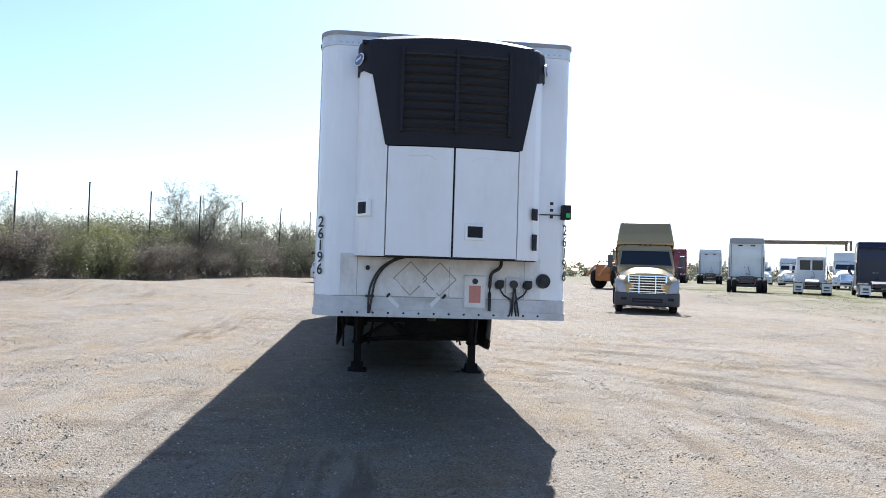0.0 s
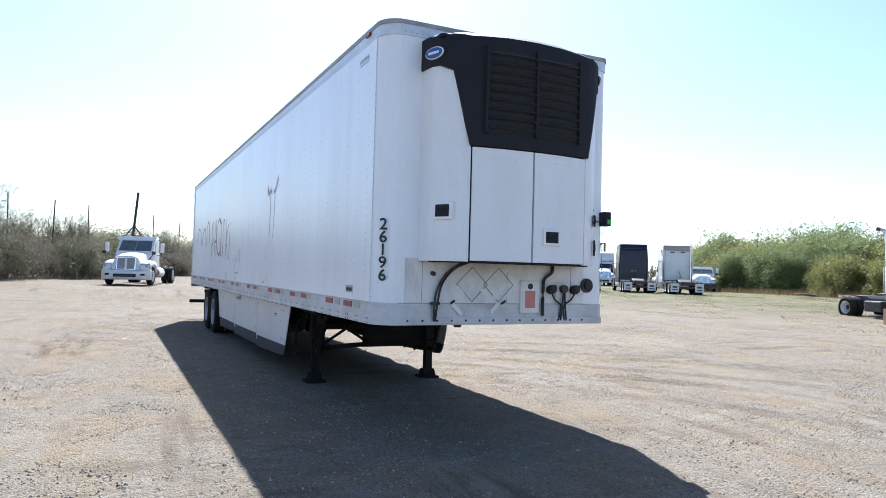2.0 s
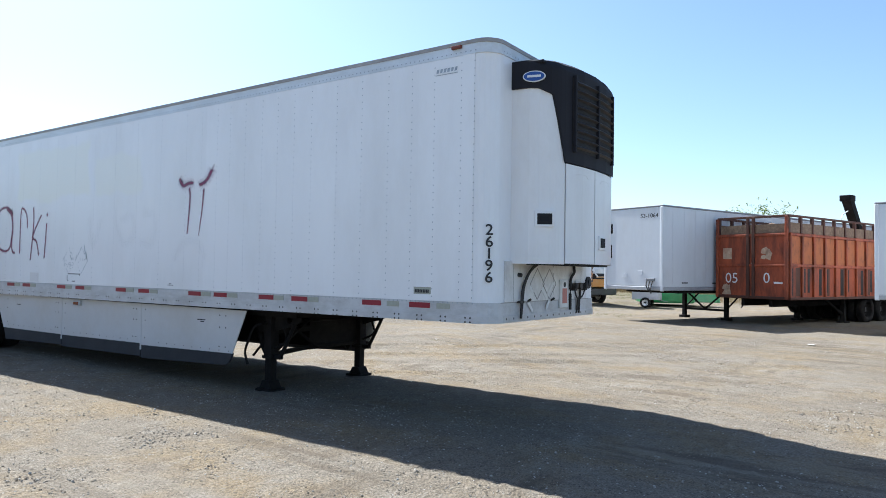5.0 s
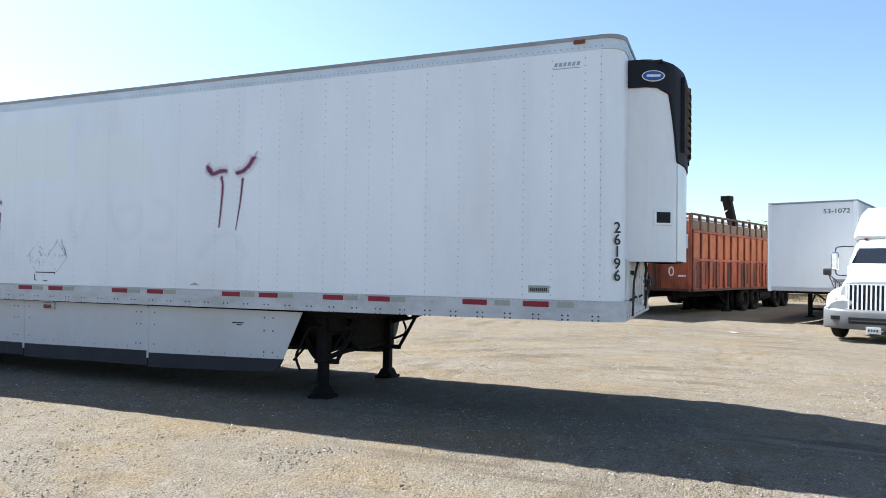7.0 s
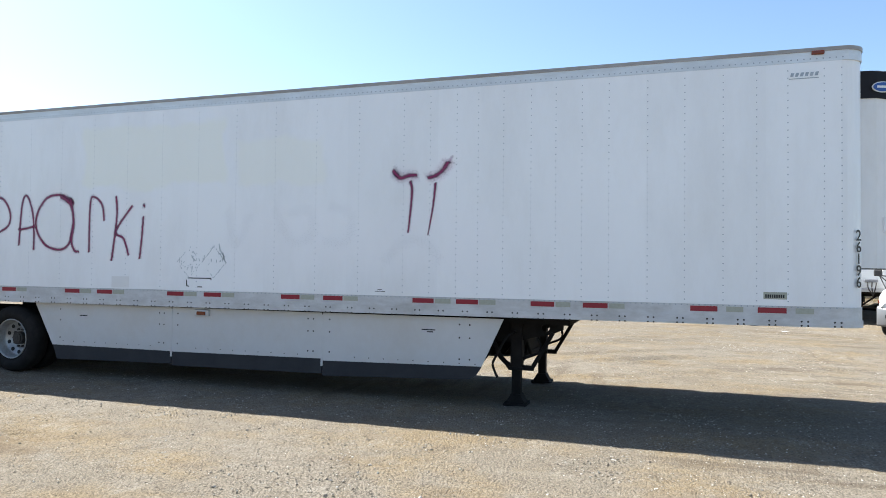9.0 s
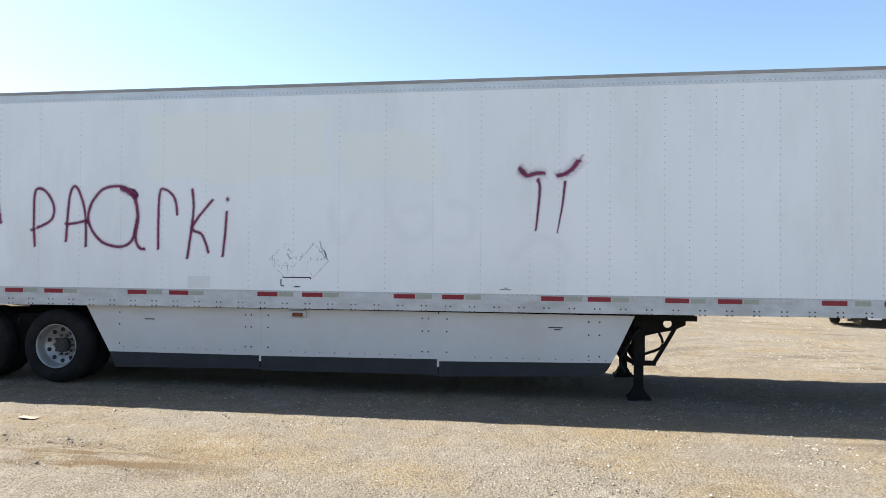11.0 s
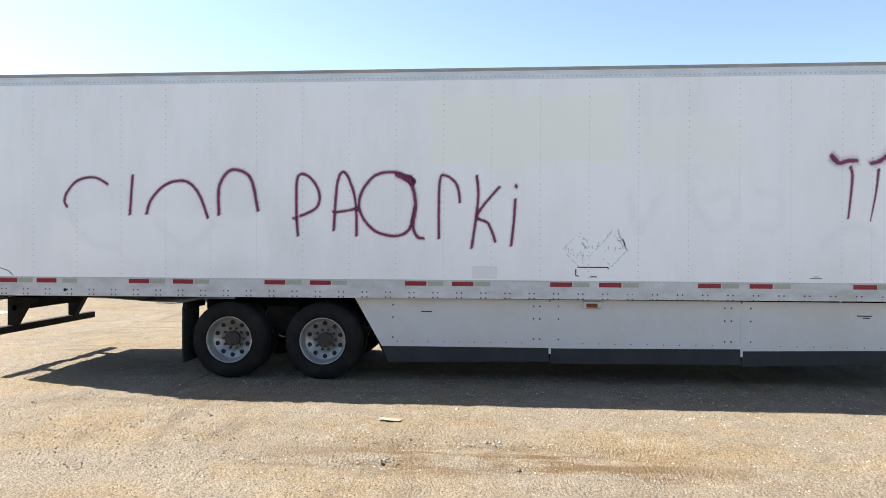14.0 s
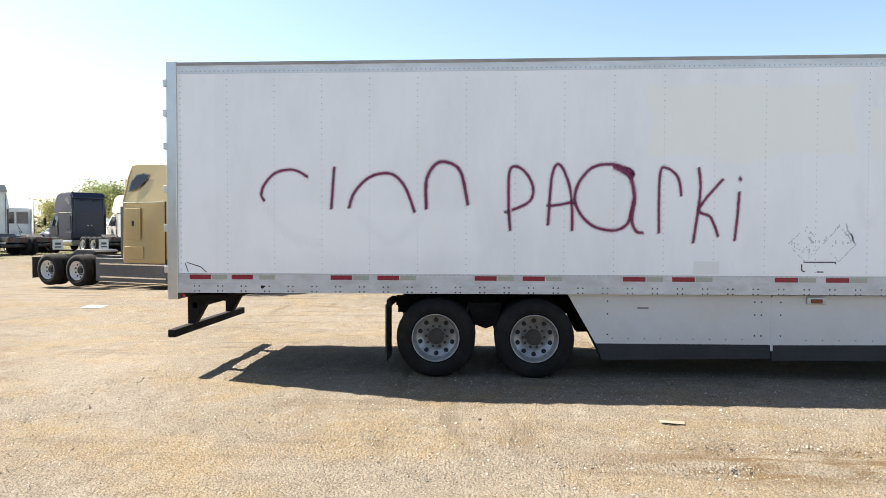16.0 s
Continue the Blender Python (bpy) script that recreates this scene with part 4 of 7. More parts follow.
# ---- rear frame, doors and bumper ----
for x0, x1 in ((-0.02, 0.10), (2.50, 2.62)):
    part("rear_post", bx(x0, x1, REAR - 0.07, REAR + 0.07, 1.03, 4.075, 0.012), M_STEEL, trailer, "stainless steel rear post")
part("rear_header", bx(0.10, 2.50, REAR - 0.05, REAR + 0.06, 3.90, 4.07, 0.01), M_STEEL, trailer)
part("rear_sill", bx(0.10, 2.50, REAR - 0.05, REAR + 0.06, 1.03, 1.20, 0.01), M_STEEL, trailer)
for x0, x1 in ((0.11, 1.295), (1.305, 2.49)):
    door = part("rear_door", bx(x0, x1, REAR - 0.03, REAR + 0.05, 1.21, 3.89, 0.01), M_WHITE, trailer, "white rear door")
    part("lock_rod", cyl(((x0 + x1) / 2, REAR + 0.08, 1.15), ((x0 + x1) / 2, REAR + 0.08, 3.95), 0.017, 10), M_STEEL, door)
for z in (1.42, 1.95, 2.45, 3.0, 3.42, 3.80):
    part("hinge", bx(-0.035, 0.10, REAR + 0.055, REAR + 0.105, z - 0.045, z + 0.045, 0.01), M_STEEL, trailer, "door hinge")
bump = part("underride_bar", bx(-0.05, 2.55, REAR - 0.045, REAR + 0.055, 0.545, 0.645, 0.008), M_UNDER, trailer, "black rear underride bar")
for x in (0.55, 1.95):
    part("underride_post", prism([(REAR - 0.05, 0.64), (REAR + 0.05, 0.64), (REAR + 0.05, 1.05), (REAR - 0.28, 1.05)], x, x + 0.12), M_UNDER, trailer)
part("underride_brace", bx(0.55, 2.07, REAR - 0.08, REAR - 0.02, 0.86, 0.93), M_UNDER, trailer)
part("rear_subframe", bx(0.35, 2.25, REAR - 0.55, REAR - 0.1, 0.98, 1.06), M_UNDER, trailer)
part("tail_reflector", cyl((-0.028, REAR - 0.15, 1.085), (0.0, REAR - 0.15, 1.085), 0.02), M_LENSRED, trailer)

# ---- axles and wheels ----
def rim_mesh(r, depth, lugs=10, holes=10):
    """Steel disc wheel round x, face at x=0, dished inwards."""
    seg = 40
    prof = [(0.0, r), (-0.012, r * 0.985), (0.0, r * 0.955), (0.02, r * 0.93), (depth * 0.45, r * 0.90), (depth * 0.85, r * 0.87), (depth * 1.0, r * 0.82), (depth * 1.12, r * 0.60), (depth * 1.32, r * 0.545), (depth * 1.36, r * 0.25)]
    rows = [[(x, q * math.cos(2 * math.pi * k / seg), q * math.sin(2 * math.pi * k / seg)) for x, q in prof] for k in range(seg)]
    bm = loft(rows + [rows[0]])
    return bm


wheel_meshes, wheel_fine = {}, {}


def wheel(parent_ob, x, y, z, out, R=0.505, rimr=0.305, w=0.26, name="wheel", dish=0.13, rim_mat=None, dual=True, fine=False):
    """One wheel (or dual pair) whose outer face looks along out (-1 or 1) in x; tyre, rim and hub are sub-parts."""
    key = (R, rimr, w, dish, rim_mat.name if rim_mat else "")
    if key not in wheel_meshes:
        t = part("tyre", ring_tyre(R, rimr, w), M_TYRE, smooth=True)
        rm = part("rim", rim_mesh(rimr, dish), rim_mat or M_RIM, smooth=True)
        b = cyl((dish * 0.80, 0, 0), (dish * 1.4, 0, 0), rimr * 0.33, 20)
        cyl((dish * 0.70, 0, 0), (dish * 0.82, 0, 0), rimr * 0.24, 20, bm=b)
        cyl((dish * 0.66, 0, 0), (dish * 0.72, 0, 0), rimr * 0.10, 12, bm=b)
        h = part("hub", b, M_HUB)

        def ring(lo, hi, rad, r, seg, turn, count):
            b = bmesh.new()
            for k in range(count):
                a = 2 * math.pi * (k + turn) / 10
                cyl((lo, rad * math.cos(a), rad * math.sin(a)), (hi, rad * math.cos(a), rad * math.sin(a)), r, seg, bm=b)
            return b

        nuts, holes = (dish * 1.08, dish * 1.36, rimr * 0.44, rimr * 0.058, 6, 0), (dish * 1.055 - 0.006, dish * 1.09, rimr * 0.71, rimr * 0.10, 12, 0)
        lu = part("wheel_nuts", ring(*nuts, 10), M_HUB)
        ho = part("rim_holes", ring(*holes[:-1], 0.5, 10), M_GAP)
        nut = part("wheel_nut", ring(*nuts, 1), M_HUB)
        hole = part("rim_hole", ring(*holes, 1), M_GAP)
        wheel_meshes[key] = [o.data for o in (t, rm, h, lu, ho)]
        wheel_fine[key] = [o.data for o in (nut, hole)]
        bpy.data.objects.remove(nut)
        bpy.data.objects.remove(hole)
        for o in (t, rm, h, lu, ho):
            bpy.data.objects.remove(o)
    t, rm, h, lu, ho = wheel_meshes[key]
    turn = Matrix.Translation((x, y, z)) @ (Matrix.Identity(4) if out < 0 else Matrix.Rotation(math.pi, 4, "Z"))
    tyre = share("tyre", t, parent_ob, turn)
    face = Matrix.Translation((0.012, 0, 0))
    share("rim", rm, tyre, face)
    share("hub", h, tyre, face)
    if fine:
        for k in range(10):
            share("wheel_nut", wheel_fine[key][0], tyre, face @ Matrix.Rotation(2 * math.pi * k / 10, 4, "X"))
            share("rim_hole", wheel_fine[key][1], tyre, face @ Matrix.Rotation(2 * math.pi * (k + 0.5) / 10, 4, "X"))
    else:
        tagged(share("wheel_nuts", lu, tyre, face), kind="stuff")
        tagged(share("rim_holes", ho, tyre, face), kind="stuff")
    if dual:
        share("inner_tyre", t, parent_ob, turn @ Matrix.Translation((w + 0.06, 0, 0)))
    return tyre


for y in (11.785, 13.035):
    wheel(trailer, 0.03, y, 0.56, -1, fine=True)
    wheel(trailer, 2.57, y, 0.56, 1)
    part("axle", cyl((0.3, y, 0.56), (2.3, y, 0.56), 0.065, 14), M_UNDER, trailer)
    for x in (0.85, 1.75):
        part("brake_chamber", cyl((x, y - 0.28, 0.62), (x, y - 0.10, 0.62), 0.09, 14), M_UNDER, trailer)
        part("spring_hanger", prism([(y - 0.5, 1.02), (y - 0.3, 0.62), (y - 0.1, 0.62), (y + 0.05, 1.02)], x - 0.12, x - 0.02), M_UNDER, trailer)
for x in (0.72, 1.78):
    part("slider_rail", bx(x, x + 0.10, 10.9, 13.62, 0.90, 1.03), M_UNDER, trailer)
part("equalizer", prism([(12.18, 0.98), (12.24, 0.70), (12.40, 0.64), (12.56, 0.70), (12.64, 0.98)], 0.36, 0.48, 0.01), M_UNDER, trailer)
part("air_hose", tube([(0.40, 12.62, 0.95), (0.38, 12.66, 0.80), (0.40, 12.58, 0.70)], 0.014, 6), M_BLACK, trailer)
part("suspension_frame", bx(0.75, 1.85, 11.2, 13.6, 0.80, 0.92), M_UNDER, trailer)
for x in (0.06, 2.06):
    part("mud_flap", bx(x, x + 0.5, 13.66, 13.68, 0.24, 0.98, 0.004), M_BLACK, trailer, "black rubber mud flap")
    part("mud_flap_bar", bx(x - 0.02, x + 0.55, 13.60, 13.66, 0.96, 1.04), M_UNDER, trailer)

# ---- side skirts ----
for side, x in ((-1, 0.10), (1, 2.50)):
    xi = (x + 0.013, x + 0.024) if side < 0 else (x - 0.024, x - 0.013)
    # added inner panel: its near-black colour carries the shade under the trailer
    part("shade_dark_lining", prism([(4.08, 1.09), (11.34, 1.09), (10.96, 0.33), (4.45, 0.40)], *xi), M_UNDER, trailer, "grimed inner face of the skirt, blackened for the shade under the trailer")
    for ya, yb, front, back in ((4.06, 6.47, True, False), (6.485, 8.845, False, False), (8.86, 11.37, False, True)):
        prof = [(ya, 1.125), (yb, 1.125), (yb - (0.355 if back else 0), 0.505), (ya + (0.27 if front else 0), 0.545 if front else 0.53 if ya < 8 else 0.51)]
        if front and side > 0:
            prof = [(3.90, 1.125), (yb, 1.125), (yb, 0.545), (4.03, 0.545), (3.96, 0.70), (3.92, 0.90)]
        pan = part("skirt_panel", prism(prof, x - 0.012, x - 0.002) if side < 0 else prism(prof, x + 0.002, x + 0.012), M_SKIRT, trailer, "off-white aerodynamic side skirt panel")
        prof = [(ya + (0.27 if front else 0), 0.55 if front else 0.535 if ya < 8 else 0.515), (yb - (0.355 if back else 0), 0.51), (yb - (0.44 if back else 0), 0.295 if back else 0.31), (ya + (0.37 if front else 0), 0.385 if front else 0.335)]
        if front:
            k = 0.0 if side < 0 else -0.30
            prof = [(4.33 + k, 0.55), (yb, 0.51), (yb, 0.31), (4.62 + k, 0.375), (4.48 + k, 0.385), (4.41 + k, 0.425), (4.365 + k, 0.485)]
        part("skirt_flap", prism(prof, x - 0.006, x + 0.02), M_FLAP, trailer, "dark flexible lower skirt")
        xo = x - 0.013 if side < 0 else x + 0.013
        for yy in (ya + (0.12 if not front else 0.42), ya + (0.2 if not front else 0.55), yb - (0.10 if not back else 0.5)):
            for z in (1.04, 0.88, 0.62):
                bm = bmesh.new()
                dome(bm, (xo, yy, z), (side, 0, 0), 0.012)
                part("bolt", bm, M_HUB, pan)
        for i in range(9):
            bm = bmesh.new()
            dome(bm, (xo, ya + 0.35 + i * 0.2, 0.57), (side, 0, 0), 0.008)
            part("bolt", bm, M_HUB, pan)
    for yy in (6.478, 8.852):
        part("skirt_strap", bx(x - 0.016, x - 0.004, yy - 0.014, yy + 0.014, 0.435, 1.10), M_SKIRT, trailer)
mk = part("side_marker", bx(0.05, 0.10, 8.21, 8.44, 1.02, 1.11, 0.01), M_ALU, trailer, "side marker lamp in a metal guard")
part("marker_lens", bx(0.035, 0.06, 8.26, 8.40, 1.035, 1.085, 0.008), M_AMBER, mk)

# ---- landing gear ----
def wing_plate(x):
    """Upright steel plate behind the leg's head with one round hole through it."""
    bm = bmesh.new()
    outer = [bm.verts.new((x, y, z)) for y, z in ((3.40, 1.13), (3.40, 0.995), (3.54, 0.93), (3.76, 0.885), (4.02, 0.82), (4.22, 0.83), (4.30, 1.13))]
    inner = [bm.verts.new((x, 3.62 + 0.052 * math.cos(2 * math.pi * k / 16), 1.01 + 0.052 * math.sin(2 * math.pi * k / 16))) for k in range(16)]
    es = [bm.edges.new((v[i], v[(i + 1) % len(v)])) for v in (outer, inner) for i in range(len(v))]
    bmesh.ops.triangle_fill(bm, use_beauty=True, use_dissolve=False, edges=es)
    got = bmesh.ops.extrude_face_region(bm, geom=list(bm.faces))["geom"]
    bmesh.ops.translate(bm, vec=(0.012, 0, 0), verts=[g for g in got if isinstance(g, bmesh.types.BMVert)])
    return bm


for x, s in ((0.44, 1), (2.21, -1)):
    part("landing_leg", bx(x - 0.07, x + 0.07, 3.90, 4.04, 0.50, 1.13, 0.008), M_UNDER, trailer, "black landing leg")
    part("leg_inner", bx(x - 0.055, x + 0.055, 3.915, 4.025, 0.13, 0.52, 0.006), M_UNDER, trailer)
    part("leg_collar", bx(x - 0.085, x + 0.085, 3.885, 4.055, 0.485, 0.525, 0.006), M_UNDER, trailer)
    b = prism([(3.85, 0.085), (4.09, 0.085), (4.03, 0.19), (3.91, 0.19)], x - 0.09, x + 0.09)
    bx(x - 0.14, x + 0.14, 3.83, 4.11, 0.055, 0.09, 0.006, bm=b)
    part("foot_pad", b, M_UNDER, trailer, "square steel foot pad on the gravel")
    part("wing_plate", wing_plate(x - 0.006), M_UNDER, trailer, "black steel plate with a round hole")
    part("leg_brace", tube([(x, 3.53, 0.95), (x, 3.66, 0.72), (x, 3.79, 0.50)], 0.026), M_UNDER, trailer)
    part("brace_foot", bx(x - 0.03, x + 0.03, 3.76, 3.92, 0.48, 0.54, 0.006), M_UNDER, trailer)
    part("bent_brace", tube([(x, 3.72, 0.89), (x, 3.68, 0.79), (x, 3.71, 0.70), (x, 3.90, 0.62)], 0.017), M_UNDER, trailer)
    part("rear_arm", tube([(x, 4.02, 0.51), (x + s * 0.03, 4.13, 0.57), (x + s * 0.06, 4.24, 0.70), (x + s * 0.08, 4.34, 0.95)], 0.032), M_UNDER, trailer)
    for ya, yb in ((4.10, 4.52), (4.52, 4.10)):
        part("rear_brace", tube([(x + s * 0.16, ya, 0.46), (x + s * 0.28, yb, 0.98)], 0.017, 6), M_UNDER, trailer)
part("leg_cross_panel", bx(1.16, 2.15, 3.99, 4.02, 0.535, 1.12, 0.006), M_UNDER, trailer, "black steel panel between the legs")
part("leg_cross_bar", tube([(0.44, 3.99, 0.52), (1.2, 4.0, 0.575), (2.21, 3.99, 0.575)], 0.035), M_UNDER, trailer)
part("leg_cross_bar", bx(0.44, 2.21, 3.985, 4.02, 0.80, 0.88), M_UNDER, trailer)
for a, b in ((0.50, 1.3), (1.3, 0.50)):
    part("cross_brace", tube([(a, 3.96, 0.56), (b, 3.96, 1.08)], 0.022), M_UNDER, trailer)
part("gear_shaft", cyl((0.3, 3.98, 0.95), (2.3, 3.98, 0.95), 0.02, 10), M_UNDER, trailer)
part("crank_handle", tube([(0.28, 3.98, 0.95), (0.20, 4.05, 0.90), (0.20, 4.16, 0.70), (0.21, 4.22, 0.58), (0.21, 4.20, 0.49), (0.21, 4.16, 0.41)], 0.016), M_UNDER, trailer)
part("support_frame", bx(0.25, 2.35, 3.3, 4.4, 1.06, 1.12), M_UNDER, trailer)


# ---- vehicles ----
def paint(name, col, rough=0.3, amt=0.3):
    return mat(name, col, rough, var=0.05, scale=1.5, dirt=(0.33, 0.29, 0.23), dirt_amt=amt, dscale=1.4)


M_GLASS = mat("tinted_vehicle_glass", (0.012, 0.015, 0.02), 0.06, var=0.1, spec=0.4)
M_CABGLASS = mat("dusty_cab_glass", (0.085, 0.10, 0.105), 0.10, var=0.25, scale=3, spec=0.5)
M_CHROME = mat("chrome", (0.75, 0.75, 0.76), 0.16, metal=1.0, var=0.05, scale=4)
M_LAMPGLASS = mat("clear_headlamp", (0.33, 0.34, 0.36), 0.12, var=0.1, scale=10, spec=0.8)
M_DKGREY = mat("dark_grey_bumper_plastic", (0.055, 0.056, 0.06), 0.55, var=0.12, scale=4, dirt=GRIME, dirt_amt=0.3)
M_MUDW = mat("white_mud_flap", (0.72, 0.72, 0.70), 0.6, var=0.06, dirt=GRIME, dirt_amt=0.4, dscale=2)
M_CHASSIS = mat("black_chassis_paint", (0.035, 0.033, 0.032), 0.6, var=0.25, scale=4, dirt=(0.14, 0.12, 0.10), dirt_amt=0.5)
P_WHITE = paint("white_truck_paint", (0.66, 0.66, 0.65))
P_GOLD = mat("gold_truck_paint", (0.39, 0.285, 0.14), 0.30, metal=0.6, var=0.05, scale=1.5, dirt=(0.33, 0.29, 0.23), dirt_amt=0.2, dscale=1.4)
P_NAVY = mat("dark_navy_truck_paint", (0.008, 0.008, 0.026), 0.38, var=0.1, scale=1.5)
P_RED = paint("dark_red_truck_paint", (0.22, 0.02, 0.03))
P_GREY = paint("pale_cream_truck_paint", (0.72, 0.72, 0.68))
P_TAUPE = paint("faded_taupe_roof_cap", (0.36, 0.32, 0.27), 0.5)
P_BUMPER = paint("light_grey_bumper", (0.13, 0.133, 0.14), 0.4)
RIM_W = mat("white_painted_rim", (0.70, 0.69, 0.67), 0.4, var=0.08, dirt=GRIME, dirt_amt=0.4, dscale=5)


def section(y, w, z0, z1, e=3.2, n=16):
    """A rounded cross-section of a hood at y: half width w, from z0 up to z1."""
    out = []
    for k in range(n + 1):
        a = math.pi * k / n
        c, s = -math.cos(a), math.sin(a)
        out.append((math.copysign(abs(c) ** (2 / e), c) * w, y, z0 + (z1 - z0) * abs(s) ** (2 / e)))
    return out


def wrap_bumper(width, z0, z1, sweep=0.30):
    """A bumper that curves back at its ends, with rounded lips."""
    rows = []
    for z, inset, deep in ((z0, 0.16, 0.2), (z0, 0.03, 0), (z0 + 0.05, 0.0, 0), (z1 - 0.08, 0.0, 0), (z1 - 0.02, 0.025, 0), (z1, 0.06, 0), (z1, 0.16, 0.2)):
        row = []
        for k in range(25):
            u = -1 + k / 12
            x = width * math.sin(u * math.pi / 2) if abs(u) < 0.98 else math.copysign(width, u)
            y = inset + sweep * abs(x / width) ** 4 + (0.26 if abs(u) > 0.98 else 0)
            row.append((x * (1 - inset * 0.25), y, z + 0.05 * abs(x / width) ** 3 * (1 if z > 0.6 else 0)))
        rows.append(row)
    return loft(rows)


def tractor(name, label, x, y, az, p, hood=1.95, cab=1.6, sleeper=1.8, cab_z=2.6, roof_z=3.5, axle=7.6, single=False, grille="bars", bumper=None, stack=0, flaps=True,
            hood_z=1.85, skirt=False, tanks=True, mirror=None, z=None, nose_w=0.80, group="", gw=0.55, gz=(0.82, 1.40), flap_mat=None, plate_bar=False, cw=1.12, aero=False, taper=0.16):
    """A road tractor with its nose at (x, y), heading along az degrees. Local: nose at y=0, looking to -y."""
    zg = ground_z(x - math.cos(radians(az)) * 3.5, y - math.sin(radians(az)) * 3.5) if z is None else z
    t = thing(name, label, "truck", pose(x, y, zg, 0, 0, az + 90), group)
    hc = hood + cab
    end = axle + (0.9 if single else 1.5)
    for s in (-1, 1):
        part("chassis_rail", bx(s * 0.38 - 0.04, s * 0.38 + 0.04, 0.5, end, 0.72, 0.98), M_CHASSIS, t)
    # nose: rounded hood, bulging fenders, wrapped bumper
    g0, g1 = gz
    rows = [section(0.25, gw + 0.12, 0.72, g1 + 0.04, 5), section(0.29, gw + 0.17, 0.72, g1 + 0.10, 4.2), section(0.42, nose_w, 0.72, hood_z - 0.27), section(0.70, nose_w + 0.06, 0.75, hood_z - 0.17),
            section(1.1, nose_w + 0.12, 0.78, hood_z - 0.09), section(hood * 0.8, nose_w + 0.17, 0.78, hood_z - 0.03), section(hood + 0.05, nose_w + 0.20, 0.78, hood_z)]
    b = loft(rows)
    b.faces.new([b.verts.new(q) for q in rows[0]])
    part("hood", b, p, t, smooth=True)
    for s in (-1, 1):
        rows, up = [], 0.13 if aero else 0.0
        for yy, zt, zl, k in ((0.17, 1.00, 0.80, 0.90), (0.26, 1.14, 0.80, 0.95), (0.45, 1.25, 0.80, 0.985), (0.60, 1.30, 0.90, 0.995), (0.80, 1.335, 1.05, 1.0), (1.10, 1.35, 1.11, 1.0), (1.40, 1.34, 1.05, 1.0), (1.58, 1.33, 0.90, 1.0), (1.68, 1.32, 0.66, 1.0), (hood + 0.12, 1.32, 0.62, 0.98)):
            zt += up
            rows.append([(s * 0.50, yy + 0.03, zt - 0.02), (s * 0.80 * k, yy, zt), (s * 1.0 * k, yy, zt - 0.035), (s * 1.11 * k, yy, zt - 0.10), (s * 1.17 * k, yy, zt - 0.20 if zt - 0.2 > zl else zl + 0.02), (s * 1.18 * k, yy, zl), (s * 1.08 * k, yy, zl)])
        b = loft(rows)
        b.faces.new([b.verts.new(q) for q in rows[0]] + [b.verts.new((s * 0.5, 0.2, 0.8))])
        part("fender", b, p, t, smooth=True)
        part("wheel_well", bx(min(s * 0.45, s * 0.86), max(s * 0.45, s * 0.86), 0.50, 1.72, 0.55, 1.08), M_GAP, t)
        lamp_rows = [[(s * (gw + 0.16), 0.165, 0.84), (s * 1.04, 0.185, 0.84), (s * 1.12, 0.30, 0.86)], [(s * (gw + 0.17), 0.175, 1.0), (s * 1.04, 0.205, 0.98), (s * 1.135, 0.36, 1.04)],
                     [(s * (gw + 0.22), 0.22, 1.10), (s * 1.02, 0.27, 1.12), (s * 1.115, 0.46, 1.17)]]
        if aero:
            lamp_rows = [[(s * (gw + 0.06), 0.120, 0.80), (s * 1.02, 0.125, 0.82), (s * 1.13, 0.24, 0.86)], [(s * (gw + 0.08), 0.130, 1.02), (s * 1.03, 0.145, 1.08), (s * 1.175, 0.33, 1.14)],
                         [(s * (gw + 0.16), 0.175, 1.17), (s * 1.02, 0.225, 1.26), (s * 1.14, 0.40, 1.36)]]
        lamp_ob = part("headlight", loft(lamp_rows), M_LAMPGLASS, t, smooth=True)
        part("turn_signal", bx(min(s * 1.10, s * 1.165), max(s * 1.10, s * 1.165), 0.32, 0.44, 0.90, 0.98, 0.01), M_AMBER, lamp_ob)
        part("step", bx(min(s * 0.85, s * 1.15), max(s * 0.85, s * 1.15), hood + 0.15, hood + 1.2, 0.45, 0.50, 0.01), M_DKGREY, t)
    bmp = part("bumper", wrap_bumper(1.2, 0.30, 0.78), bumper or p, t, smooth=True)
    part("bumper_slot", bx(-0.55, 0.55, -0.010, 0.02, 0.44, 0.60, 0.01), M_GAP, bmp)
    part("slot_bar", bx(-0.5, 0.5, -0.016, 0.0, 0.50, 0.53), M_DKGREY, bmp)
    for s in (-1, 1):
        part("fog_lamp", bx(s * 0.84 - 0.12, s * 0.84 + 0.12, 0.045, 0.12, 0.52, 0.62, 0.01), M_GAP, bmp)
    if plate_bar:
        pl = part("number_plate", bx(-0.16, 0.16, -0.03, -0.012, 0.22, 0.38, 0.004), M_MUDW, t, "white plate with plain bars")
        for i in range(4):
            part("plate_bar", bx(-0.12 + i * 0.06, -0.08 + i * 0.06, -0.033, -0.029, 0.27, 0.33), M_DKGREY, pl)
    ya, yb = 0.185, 0.245
    gl = g1 - g0
    gr = part("grille", prism([(ya, g0), (yb, g1), (yb + 0.06, g1), (ya + 0.10, g0)], -gw, gw, 0.02), M_CHROME, t, "chrome grille")
    slope = (yb - ya) / gl

    def gy(zz, off):
        return ya + (zz - g0) * slope - off

    part("grille_field", prism([(gy(g0 + 0.05, 0.005), g0 + 0.05), (gy(g1 - 0.05, 0.005), g1 - 0.05), (yb + 0.05, g1 - 0.05), (ya + 0.08, g0 + 0.05)], -gw + 0.06, gw - 0.06), M_GAP, gr)
